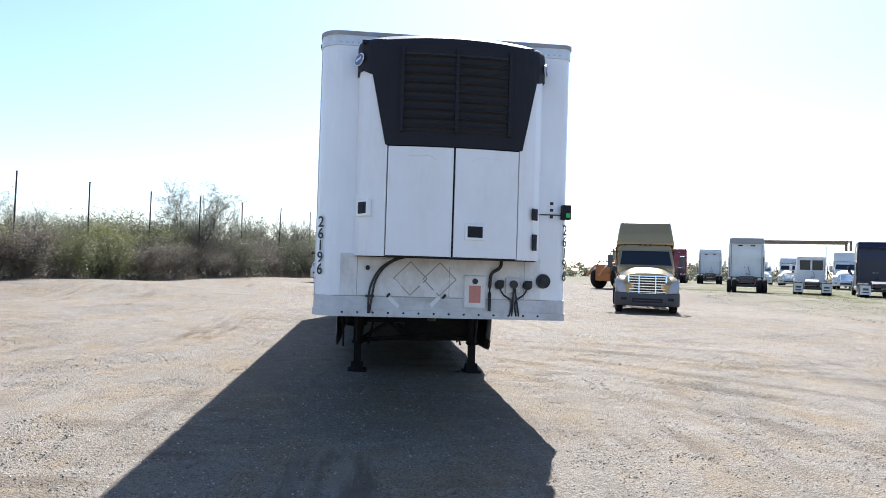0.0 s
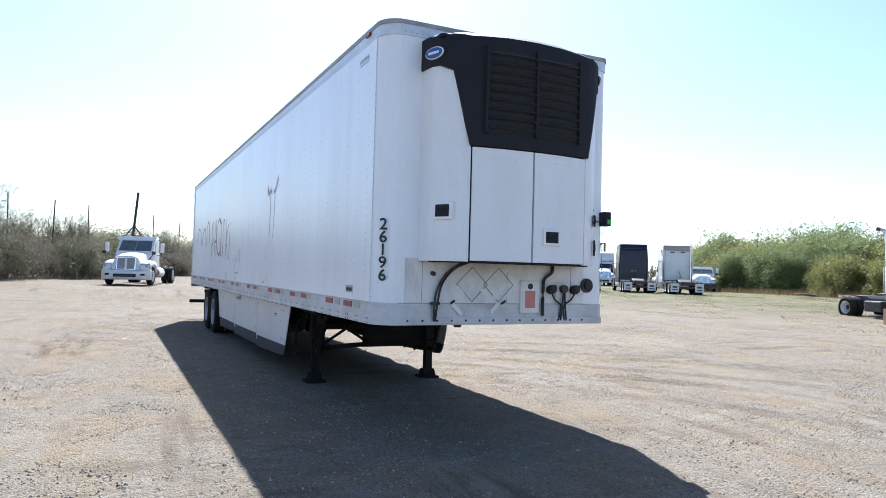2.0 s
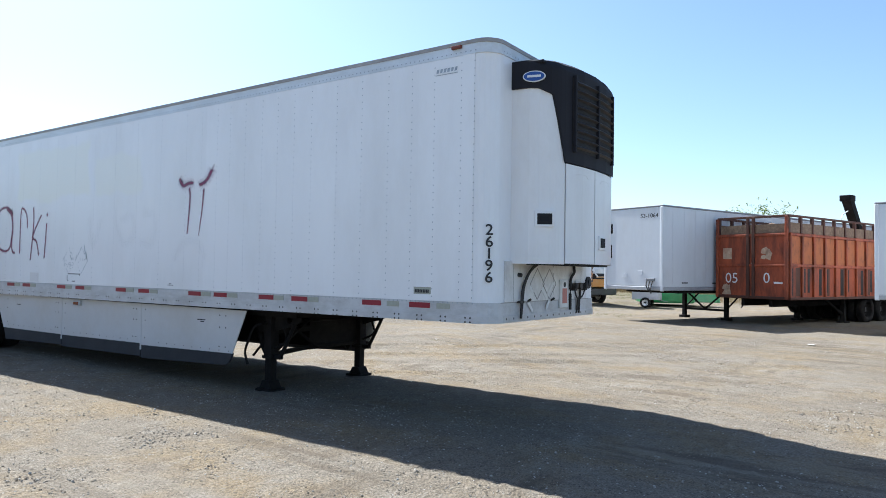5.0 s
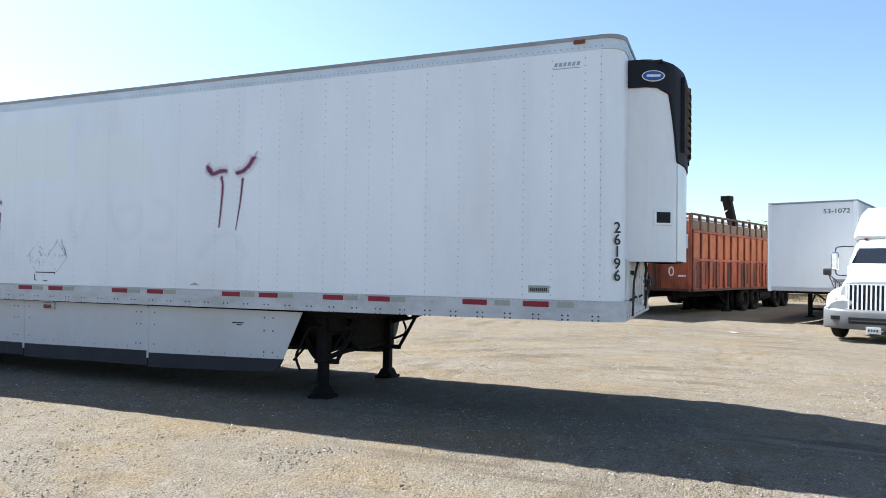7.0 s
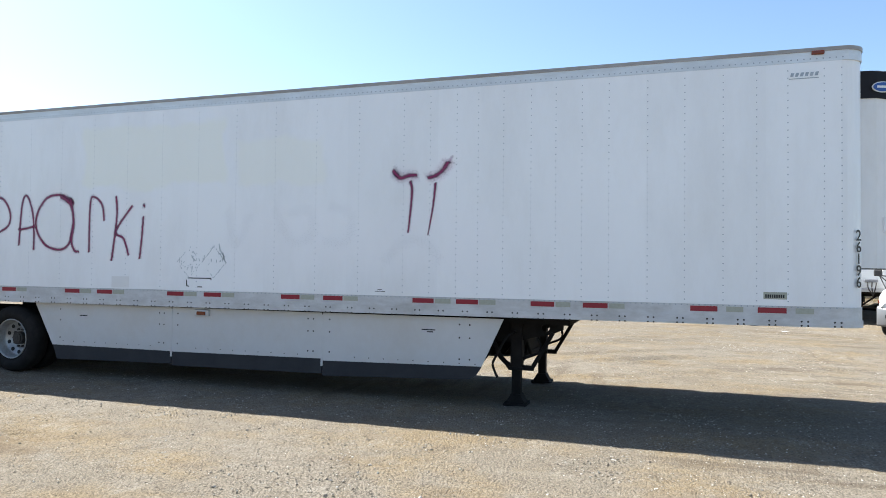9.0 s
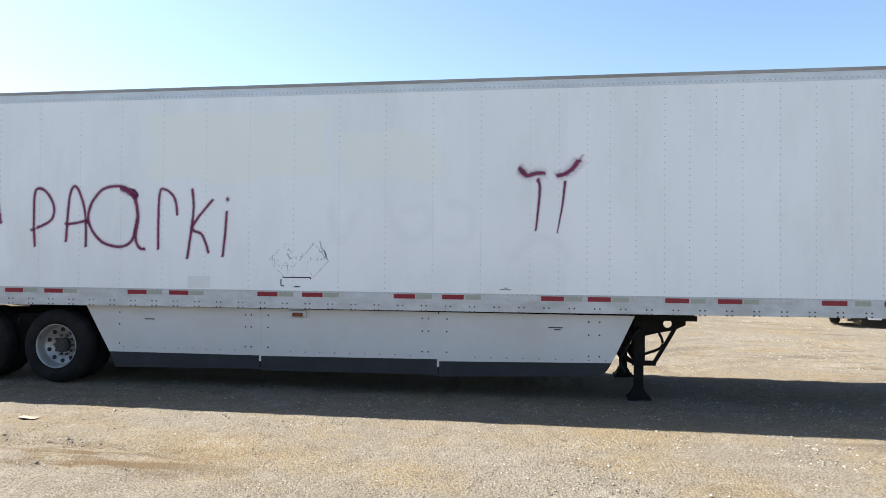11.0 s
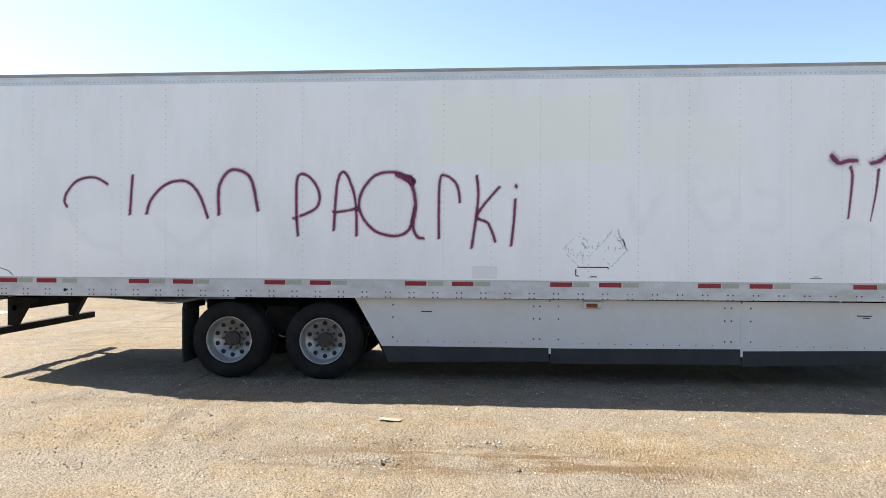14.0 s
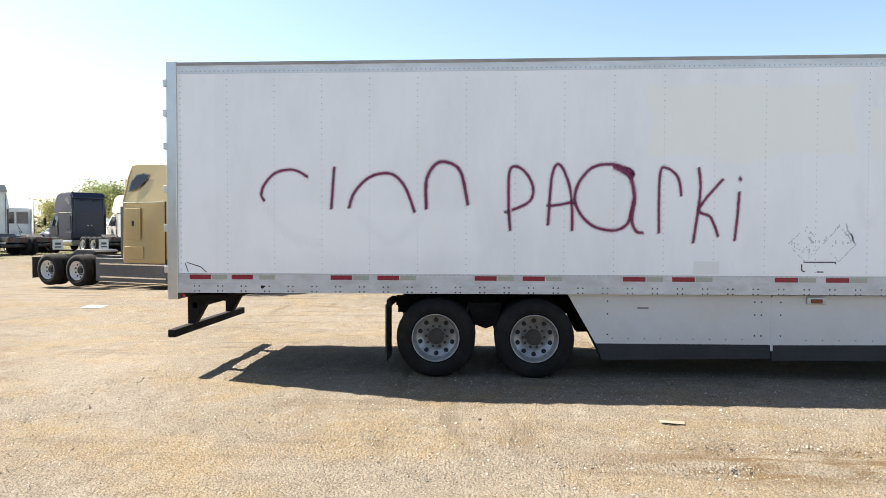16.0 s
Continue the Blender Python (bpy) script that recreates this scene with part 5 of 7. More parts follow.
    if grille == "bars":
        for i in range(6):
            zz = g0 + 0.085 + i * (gl - 0.12) / 6
            part("grille_bar", bx(-gw + 0.06, gw - 0.06, gy(zz, 0.020), gy(zz, -0.02), zz, zz + 0.035), M_CHROME, gr)
        for xx in (-gw * 0.42, gw * 0.42):
            part("grille_post", prism([(gy(g0, 0.024), g0), (gy(g1, 0.024), g1), (gy(g1, 0), g1), (gy(g0, 0), g0)], xx - 0.02, xx + 0.02), M_CHROME, gr)
    elif grille == "split":
        part("grille_mesh", prism([(gy(g0 + 0.06, 0.012), g0 + 0.06), (gy(g1 - 0.06, 0.012), g1 - 0.06), (yb + 0.04, g1 - 0.06), (ya + 0.06, g0 + 0.06)], -gw + 0.07, gw - 0.07), M_VENTGREY, gr)
        part("grille_post", prism([(gy(g0, 0.024), g0), (gy(g1, 0.024), g1), (gy(g1, 0), g1), (gy(g0, 0), g0)], -0.05, 0.05), p, gr)
    else:
        for i in range(13):
            xx = (-gw + 0.09) + i * (2 * gw - 0.18) / 12
            part("grille_bar", prism([(gy(g0 + 0.04, 0.022), g0 + 0.04), (gy(g1 - 0.04, 0.022), g1 - 0.04), (gy(g1, -0.01), g1 - 0.04), (gy(g0, -0.01), g0 + 0.04)], xx - 0.02, xx + 0.02), M_CHROME, gr)
    # cab
    wx, wz = hood + 0.62, cab_z - 0.14
    prof = [(hood - 0.02, 0.75), (hood - 0.02, hood_z - 0.06), (wx, wz), (wx + 0.12, cab_z), (hc, cab_z + 0.03), (hc, 0.75)]
    cb = part("cab", prism(prof, -cw, cw, 0.08, top=(1.7, cab_z, 0.10)), p, t)

    def wide(zz):
        return cw * (1 - 0.10 * min(max((zz - 1.7) / (cab_z - 1.7), 0), 1))

    z1, z2 = hood_z + 0.03, wz - 0.07
    y1, y2 = (hood - 0.02 + (q - hood_z + 0.06) * (wx - hood + 0.02) / (wz - hood_z + 0.06) for q in (z1, z2))
    n = Vector((0, -(wz - hood_z + 0.06), wx - hood + 0.02)).normalized()
    if sleeper:
        q = [Vector((-(wide(z1) - 0.10), y1, z1)), Vector((wide(z1) - 0.10, y1, z1)), Vector((wide(z2) - 0.12, y2, z2)), Vector((-(wide(z2) - 0.12), y2, z2))]
        part("windshield", plate([v + n * 0.004 for v in q], 0.012), M_GLASS, cb)
    for s in (-1, 1):
        if not sleeper:
            q = [Vector((s * 0.008, y1 + 0.03, z1 + 0.05)), Vector((s * (wide(z1) - 0.15), y1 + 0.03, z1 + 0.05)), Vector((s * (wide(z2) - 0.13), y2 - 0.02, z2 - 0.04)), Vector((s * 0.008, y2 - 0.02, z2 - 0.04))]
            q = [v + n * 0.004 for v in (q if s > 0 else q[::-1])]
            part("windshield", plate(q, 0.012), M_CABGLASS, cb)
        xo = lambda zz: s * (wide(zz) + 0.006)
        q = [Vector((xo(1.75), hood + 0.28, 1.75)), Vector((xo(1.75), hood + 1.22, 1.75)), Vector((xo(cab_z - 0.22), hood + 1.22, cab_z - 0.22)), Vector((xo(cab_z - 0.22), hood + 0.72, cab_z - 0.22))]
        part("side_window", plate(q if s < 0 else q[::-1], 0.01), M_GLASS, cb)
        part("door", bx(min(s * (cw - 0.005), s * (cw + 0.008)), max(s * (cw - 0.005), s * (cw + 0.008)), hood + 0.22, hood + 1.30, 0.82, 1.70, 0.006), p, cb)
        part("mirror_arm", tube([(s * 1.05, hood + 0.45, 2.42), (s * 1.30, hood + 0.10, 2.40), (s * 1.38, hood + 0.05, 2.30), (s * 1.38, hood + 0.05, 1.72), (s * 1.30, hood + 0.1, 1.62), (s * 1.08, hood + 0.2, 1.62)], 0.018, 6), M_CHASSIS, t)
        part("mirror", bx(s * 1.40 - 0.10, s * 1.40 + 0.10, hood + 0.0, hood + 0.12, 1.74, 2.26, 0.045), mirror or P_WHITE, t)
        part("hood_mirror", bx(s * 1.22 - 0.10, s * 1.22 + 0.10, 0.66, 0.76, 1.62, 1.80, 0.035), M_BLACK, t)
        part("hood_mirror_arm", tube([(s * 0.92, 0.9, 1.34), (s * 1.2, 0.72, 1.66)], 0.015, 6), M_CHASSIS, t)
        part("hood_mirror_arm", tube([(s * 1.02, 0.6, 1.28), (s * 1.2, 0.72, 1.66)], 0.013, 6), M_CHASSIS, t)
        if tanks:
            part("fuel_tank", cyl((s * 0.88, hood + 0.75, 0.66), (s * 0.88, hc + max(sleeper, 0.5) - 0.1, 0.66), 0.28, 20), M_STEEL, t, smooth=False)
    part("sun_visor", prism([(wx - 0.08, wz - 0.03), (wx - 0.12, wz - 0.09), (wx + 0.02, wz + 0.05), (wx + 0.10, cab_z + 0.01)], -0.95, 0.95), p, cb)
    for xx in (-0.8, -0.2, 0.0, 0.2, 0.8):
        part("roof_lamp", bx(xx - 0.04, xx + 0.04, wx + 0.05, wx + 0.14, cab_z, cab_z + 0.05, 0.01), M_AMBER, cb)
    back = hc
    if sleeper:
        back = hc + sleeper

        def kx(zz):
            return 1.17 * (1 - taper * min(max((zz - 2.65) / (roof_z - 2.65), 0), 1))

        prof = [(hc - 0.02, 0.75), (hc - 0.02, cab_z + 0.01), (wx + 0.16, cab_z + 0.035), (wx + 0.30, cab_z + 0.45 * (roof_z - cab_z)), (wx + 0.55, roof_z - 0.20), (wx + 0.95, roof_z - 0.04), (back - 0.5, roof_z), (back - 0.22, roof_z - 0.05), (back - 0.08, roof_z - 0.5), (back, 2.65), (back, 0.75)]
        sl = part("sleeper", prism(prof, -1.17, 1.17, 0.09, top=(2.65, roof_z, taper)), p, t)
        for s in (-1, 1):
            def flat(nm, y0, y1, za, zb_, d, material, bev=0.0):
                part(nm, bx(min(s * 1.15, s * (1.17 + d)), max(s * 1.15, s * (1.17 + d)), y0, y1, za, zb_, bev), material, sl)
            flat("sleeper_hatch", back - 0.77, back - 0.15, 1.48, 2.44, 0.014, p, 0.018)
            flat("hatch_handle", back - 0.52, back - 0.44, 1.90, 2.06, 0.022, M_GAP)
            flat("luggage_door", back - 0.88, back - 0.12, 0.90, 1.29, 0.014, p, 0.018)
            flat("trim_line", hc, back - 0.05, 2.60, 2.625, 0.008, M_CHROME)
            flat("cab_gap", hc - 0.01, hc + 0.02, 0.78, 2.62, 0.004, M_GAP)
            zr = roof_z - 3.85
            for nm, grow, off, mm in (("window_rim", 0.05, 0.003, M_DKGREY), ("sleeper_window", 0.0, 0.006, M_GLASS)):
                q = []
                for dy, zz in ((0.30, 2.97), (0.34, 3.22), (0.52, 3.42), (0.78, 3.46), (0.98, 3.42), (0.92, 3.30), (0.76, 3.16), (0.54, 3.02)):
                    dy, zz = 0.62 + (dy - 0.62) * (1 + grow * 3), 3.24 + (zz - 3.24) * (1 + grow * 3) + zr
                    q.append(Vector((s * (kx(zz) + off), back - dy, zz)))
                part(nm, plate(q if s > 0 else q[::-1], 0.003), mm, sl)
            part("side_extender", bx(s * 1.08 - 0.015, s * 1.08 + 0.015, back, back + 0.12, 1.0, 2.5, 0.006), M_DKGREY, t)
        part("rear_panel", bx(-0.85, 0.85, back, back + 0.02, 1.15, 2.55, 0.008), p, sl)
        for xx in (-0.4, 0.4):
            part("rear_vent", bx(xx - 0.15, xx + 0.15, back - 0.10, back - 0.02, roof_z - 0.62, roof_z - 0.54), M_GAP, sl)
        if not aero:
            part("roof_cap", prism([(back - 0.30, roof_z - 0.34), (back + 0.03, roof_z - 0.44), (back + 0.03, roof_z - 0.36), (back - 0.20, roof_z - 0.02)], -1.08, 1.08, 0.02), P_TAUPE if p == P_GREY else p, sl)
        for s in (-1, 1):
            part("corner_seam", bx(s * 0.98 - 0.012, s * 0.98 + 0.012, back - 0.01, back + 0.012, 0.9, roof_z - 0.5), M_DKGREY, sl)
        part("deck_beam", bx(-1.05, 1.05, back + 0.02, back + 0.16, 0.92, 1.08, 0.01), M_CHASSIS, t)
        for xx in (-0.12, 0.12):
            part("rear_lamp", cyl((xx, back + 0.02, 1.75), (xx, back + 0.04, 1.75), 0.045, 12), M_LAMPGLASS, sl)
    else:
        for s in (-1, 1):
            part("rear_window", bx(s * 0.42 - 0.36, s * 0.42 + 0.36, hc - 0.012, hc + 0.012, 1.85, cab_z - 0.25, 0.01), M_GLASS, cb)
    part("air_line", tube([(-0.1, back + 0.02, 1.75), (-0.25, back + 0.35, 1.25), (0, back + 0.55, 1.35), (0, back + 0.9, 1.02)], 0.016, 6), M_BLACK, t)
    for s in ((-1,) if stack == 1 else (-1, 1) if stack == 2 else ()):
        st = part("exhaust_tube", cyl((s * 0.98, back + 0.14, 0.9), (s * 0.98, back + 0.14, roof_z + 0.15), 0.065, 14), M_CHROME, t)
        part("stack_guard", cyl((s * 0.98, back + 0.14, 1.2), (s * 0.98, back + 0.14, 2.2), 0.11, 14), M_CHROME, st)
    if skirt:
        for s in (-1, 1):
            part("chassis_fairing", bx(min(s * 1.08, s * 1.15), max(s * 1.08, s * 1.15), hood + 0.1, axle - 1.42, 0.20, 0.92, 0.02), M_DKGREY, t, "dark lower chassis fairing")
            for zz in (0.32, 0.72):
                part("fairing_strip", bx(min(s * 1.145, s * 1.16), max(s * 1.145, s * 1.16), hc, axle - 1.6, zz, zz + 0.04), M_CHROME, t)
        part("deck_plate", bx(-0.7, 0.7, back, axle - 1.3, 0.93, 0.97), M_DKGREY, t)
    # wheels
    for s in (-1, 1):
        wheel(t, s * 1.15, 1.10, 0.505, s, rim_mat=RIM_W, dual=False, name="wheel", dish=0.05)
        for yy in ((axle,) if single else (axle - 0.66, axle + 0.66)):
            wheel(t, s * 1.22, yy, 0.505, s, rim_mat=RIM_W, name="wheel")
        if flaps:
            fl = part("mud_flap", bx(min(s * 0.58, s * 1.20), max(s * 0.58, s * 1.20), end - 0.13, end - 0.11, 0.22, 0.86, 0.004), flap_mat or M_MUDW, t, "black mud flap" if flap_mat else "white mud flap")
            if not flap_mat:
                part("flap_mark", bx(min(s * 0.72, s * 1.06), max(s * 0.72, s * 1.06), end - 0.105, end - 0.098, 0.52, 0.66), M_DKGREY, fl)
                part("flap_mark", bx(min(s * 0.70, s * 1.08), max(s * 0.70, s * 1.08), end - 0.105, end - 0.098, 0.34, 0.42), M_DKGREY, fl)
            part("flap_arm", tube([(s * 0.4, end - 0.12, 0.88), (s * 1.2, end - 0.12, 0.88)], 0.025, 6), M_CHASSIS, t)
    for yy in ((axle,) if single else (axle - 0.66, axle + 0.66)):
        part("axle", cyl((-0.9, yy, 0.505), (0.9, yy, 0.505), 0.09, 12), M_CHASSIS, t)
    part("fifth_wheel", prism([(axle - 0.65, 1.06), (axle - 0.5, 1.14), (axle + 0.25, 1.14), (axle + 0.55, 0.98), (axle - 0.5, 0.98)], -0.45, 0.45, 0.02), M_CHASSIS, t)
    part("tail_beam", bx(-0.5, 0.5, end - 0.12, end, 0.70, 0.95, 0.01), M_CHASSIS, t)
    for s in (-1, 1):
        part("tail_lamp", cyl((s * 0.3, end, 0.84), (s * 0.3, end + 0.03, 0.84), 0.05, 12), M_LENSRED, t)
    return t


M_VENTGREY = mat("grey_grille_mesh", (0.24, 0.24, 0.245), 0.5, metal=0.3, var=0.2, scale=12)


def back_to(x, y, az, length):
    """The nose of a truck whose tail stands at (x, y)."""
    return x + math.cos(radians(az)) * length, y + math.sin(radians(az)) * length


tractor("sleeper_truck", "gold sleeper tractor with chrome grille parked on the gravel", 11.1, 18.3, -110, P_GOLD, hood=1.75, cab=1.45, sleeper=1.75, cab_z=2.68, roof_z=3.85, axle=7.5, bumper=M_DKGREY, skirt=True, tanks=False, mirror=M_DKGREY, nose_w=0.96, gw=0.72, gz=(0.74, 1.47), flap_mat=M_BLACK, aero=True)
tractor("day_cab_truck", "white day cab tractor with split chrome grille beside the brush", -1.6, 33.2, -106, P_WHITE, hood=1.75, cab=1.55, sleeper=0, cab_z=2.62, axle=5.6, single=True, grille="split", flaps=False, hood_z=1.74, gw=0.48, gz=(0.80, 1.46), cw=0.98, nose_w=0.70)
tractor("sleeper_truck", "white sleeper tractor with chrome vertical grille, facing out", 12.4, -4.0, 157, P_WHITE, hood=1.95, cab=1.6, sleeper=1.7, cab_z=2.6, roof_z=3.6, axle=7.3, grille="vertical", bumper=P_BUMPER, mirror=M_CHROME, nose_w=0.88, gw=0.68, gz=(0.72, 1.44), hood_z=1.92, plate_bar=True)
ROW = "tractors parked in the far row"
nx, ny = back_to(34.2, 42.4, 57, 3.55)
tractor("day_cab_truck", "white day cab tractor with white mud flaps in the far row", nx, ny, 57, P_WHITE, sleeper=0, cab_z=2.85, axle=5.9, stack=1, group=ROW, taper=0.05)
nx, ny = back_to(36.8, 39.0, 57, 5.35)
tractor("sleeper_truck", "dark navy sleeper tractor with white mud flaps, seen from behind", nx, ny, 57, P_NAVY, roof_z=4.0, axle=7.5, group=ROW, taper=0.05, mirror=P_NAVY)
nx, ny = back_to(38.6, 35.9, 57, 5.35)
tractor("sleeper_truck", "white sleeper tractor with tall stack in the far row", nx, ny, 57, P_GREY, roof_z=3.9, axle=7.5, stack=1, group=ROW, taper=0.05)
nx, ny = back_to(27.0, 39.0, 61, 5.35)
tractor("sleeper_truck", "white sleeper tractor with worn roof fairing, seen from behind", nx, ny, 61, P_GREY, roof_z=3.85, axle=7.1, flaps=False, group=ROW, taper=0.05)
nx, ny = back_to(36.0, 61.5, 62, 8.6)
tractor("sleeper_truck", "white sleeper tractor far off beside a dark red one", nx, ny, 62, P_WHITE, roof_z=3.75, axle=7.1, flaps=False, group=ROW, taper=0.05)
nx, ny = back_to(33.0, 63.5, 62, 8.6)
tractor("sleeper_truck", "dark red sleeper tractor far off in the yard", nx, ny, 62, P_RED, roof_z=3.75, axle=7.1, flaps=False, group=ROW, taper=0.05)
tractor("sleeper_truck", "white sleeper tractor with raised roof, facing the yard", 45.0, 53.0, -127, P_WHITE, roof_z=3.75, axle=7.3, grille="vertical", group=ROW, taper=0.05)
tractor("utility_truck", "white medium truck with square grille beside the brush", 47.6, 41.8, -132, P_WHITE, sleeper=0, cab_z=2.35, hood_z=1.65, axle=5.6, single=True, grille="vertical", flaps=False, bumper=M_DKGREY, group=ROW, taper=0.05)
tractor("sleeper_truck", "white sleeper tractor far off behind the open shed", 49.0, 68.0, -125, P_WHITE, roof_z=3.5, axle=7.3, group=ROW, taper=0.05)
tractor("day_cab_truck", "white day cab tractor far off in the yard", 55.5, 84.0, -122, P_WHITE, sleeper=0, axle=6.0, group=ROW, taper=0.05)
tractor("day_cab_truck", "white day cab tractor far off in the yard", 60.5, 82.0, -124, P_WHITE, sleeper=0, axle=6.0, group=ROW, taper=0.05)


# ---- dry van trailers ----
M_VAN = mat("pale_van_paint", (0.62, 0.64, 0.665), 0.45, var=0.05, scale=1.0, dirt=(0.48, 0.46, 0.44), dirt_amt=0.35, dscale=0.8, stretch=(1, 1, 0.4))
M_VANSILL = mat("dull_van_sill", (0.40, 0.41, 0.43), 0.5, metal=0.2, var=0.1, scale=3, dirt=GRIME, dirt_amt=0.4)
M_VANRAIL = mat("grey_van_rail", (0.20, 0.21, 0.23), 0.5, metal=0.2, var=0.1, scale=3, dirt=GRIME, dirt_amt=0.4)


def dry_van(label, x, y, az, number, zoff=0.0):
    t = thing("dry_van_trailer", label, "trailer", pose(x, y, ground_z(x, y) + zoff, 0, 0, az + 90), "white dry van trailers")
    body = part("body", bx(-1.3, 1.3, 0, 16.15, 1.22, 4.00, 0.06), M_VAN, t)
    part("top_rail", bx(-1.312, 1.312, -0.012, 16.16, 3.965, 4.03, 0.02), M_VANRAIL, t)
    part("bottom_rail", bx(-1.312, 1.312, -0.012, 16.16, 1.12, 1.25, 0.02), M_VANSILL, t)
    for s in (-1, 1):
        part("corner_post", bx(s * 1.25 - 0.06, s * 1.25 + 0.06, -0.02, 0.06, 1.1, 3.98, 0.02), M_VAN, t)
        for i in range(9):
            part("vent_slot", bx(min(s * 1.30, s * 1.318), max(s * 1.30, s * 1.318), 1.0 + i * 1.7, 1.30 + i * 1.7, 1.37, 1.41), M_GAP, t)
        for i in range(26):
            part("side_post", bx(min(s * 1.30, s * 1.308), max(s * 1.30, s * 1.308), 0.5 + i * 0.61, 0.53 + i * 0.61, 1.32, 3.90), M_VAN, body)
        for yy in (12.6, 13.9):
            wheel(t, s * 1.27, yy, 0.505, s, rim_mat=RIM_W)
        part("landing_leg", bx(s * 0.92 - 0.07, s * 0.92 + 0.07, 4.08, 4.22, 0.10, 1.14, 0.01), M_UNDER, t)
        part("foot_pad", bx(s * 0.92 - 0.15, s * 0.92 + 0.15, 4.00, 4.30, 0.0, 0.10, 0.01), M_UNDER, t)
        part("leg_brace", tube([(s * 0.92, 4.15, 0.4), (s * 0.92, 5.3, 1.1)], 0.03, 6), M_UNDER, t)
        part("mud_flap", bx(min(s * 0.65, s * 1.25), max(s * 0.65, s * 1.25), 14.7, 14.72, 0.2, 1.0), M_BLACK, t)
    part("cross_bar", bx(-0.92, 0.92, 4.13, 4.18, 0.32, 0.40), M_UNDER, t)
    for s in (-1, 1):
        part("cross_brace", tube([(s * 0.90, 4.15, 1.10), (0, 4.15, 0.38)], 0.035, 6), M_UNDER, t)
    part("under_frame", bx(-1.15, 1.15, 1.0, 15.9, 1.02, 1.13), M_UNDER, t)
    part("bogie", bx(-0.6, 0.6, 11.8, 14.6, 0.6, 0.96), M_UNDER, t)
    text_part(number, 0.20, M_INK, t, pose(0.72, -0.0025, 3.68, 90, 0, 0), "fleet_number", squeeze=1.15, bold=0.002)
    for xx, zz in ((-0.35, 1.62), (0.35, 1.72)):
        part("nose_box", bx(xx - 0.10, xx + 0.10, -0.012, 0.0, zz - 0.08, zz + 0.08, 0.004), M_VAN, t)
    gl = part("coupling_bracket", bx(0.62, 0.98, -0.05, 0.0, 1.44, 1.54, 0.015), M_VANRAIL, t, "grey air coupling bracket")
    for k in range(3):
        part("coupling_hose", tube([(0.7 + k * 0.12, -0.08, 1.45), (0.72 + k * 0.1, -0.14, 1.25), (0.85, -0.05, 1.02)], 0.02, 6), M_BLACK, gl)
    return t


dry_van("pale dry van trailer with dark fleet number beside the orange trailer", 17.85, 5.2, 159, "53-1064", -0.02)
dry_van("pale dry van trailer with dark fleet number behind a white truck", 18.0, -3.25, 162, "53-1072", -0.06)

# ---- rusty orange trailer ----
M_RUST = mat("rusty_orange_steel", (0.30, 0.060, 0.018), 0.72, var=0.35, scale=4.0, dirt=(0.035, 0.014, 0.009), dirt_amt=0.95, dscale=2.6, stretch=(1, 1, 0.28), bump=0.3, bscale=20)
M_RUSTB = mat("faded_orange_panel", (0.40, 0.115, 0.03), 0.75, var=0.3, scale=5, dirt=(0.06, 0.022, 0.012), dirt_amt=0.95, dscale=5.0, stretch=(1, 1, 0.45))
M_RUSTD = mat("dark_rusted_steel", (0.085, 0.032, 0.018), 0.8, var=0.3, scale=6, dirt=(0.03, 0.02, 0.015), dirt_amt=0.6, dscale=3)
M_LOAD = mat("packed_dry_load", (0.20, 0.13, 0.08), 0.9, var=0.4, scale=14, dirt=(0.07, 0.04, 0.03), dirt_amt=0.7, dscale=8, bump=0.5, bscale=40)


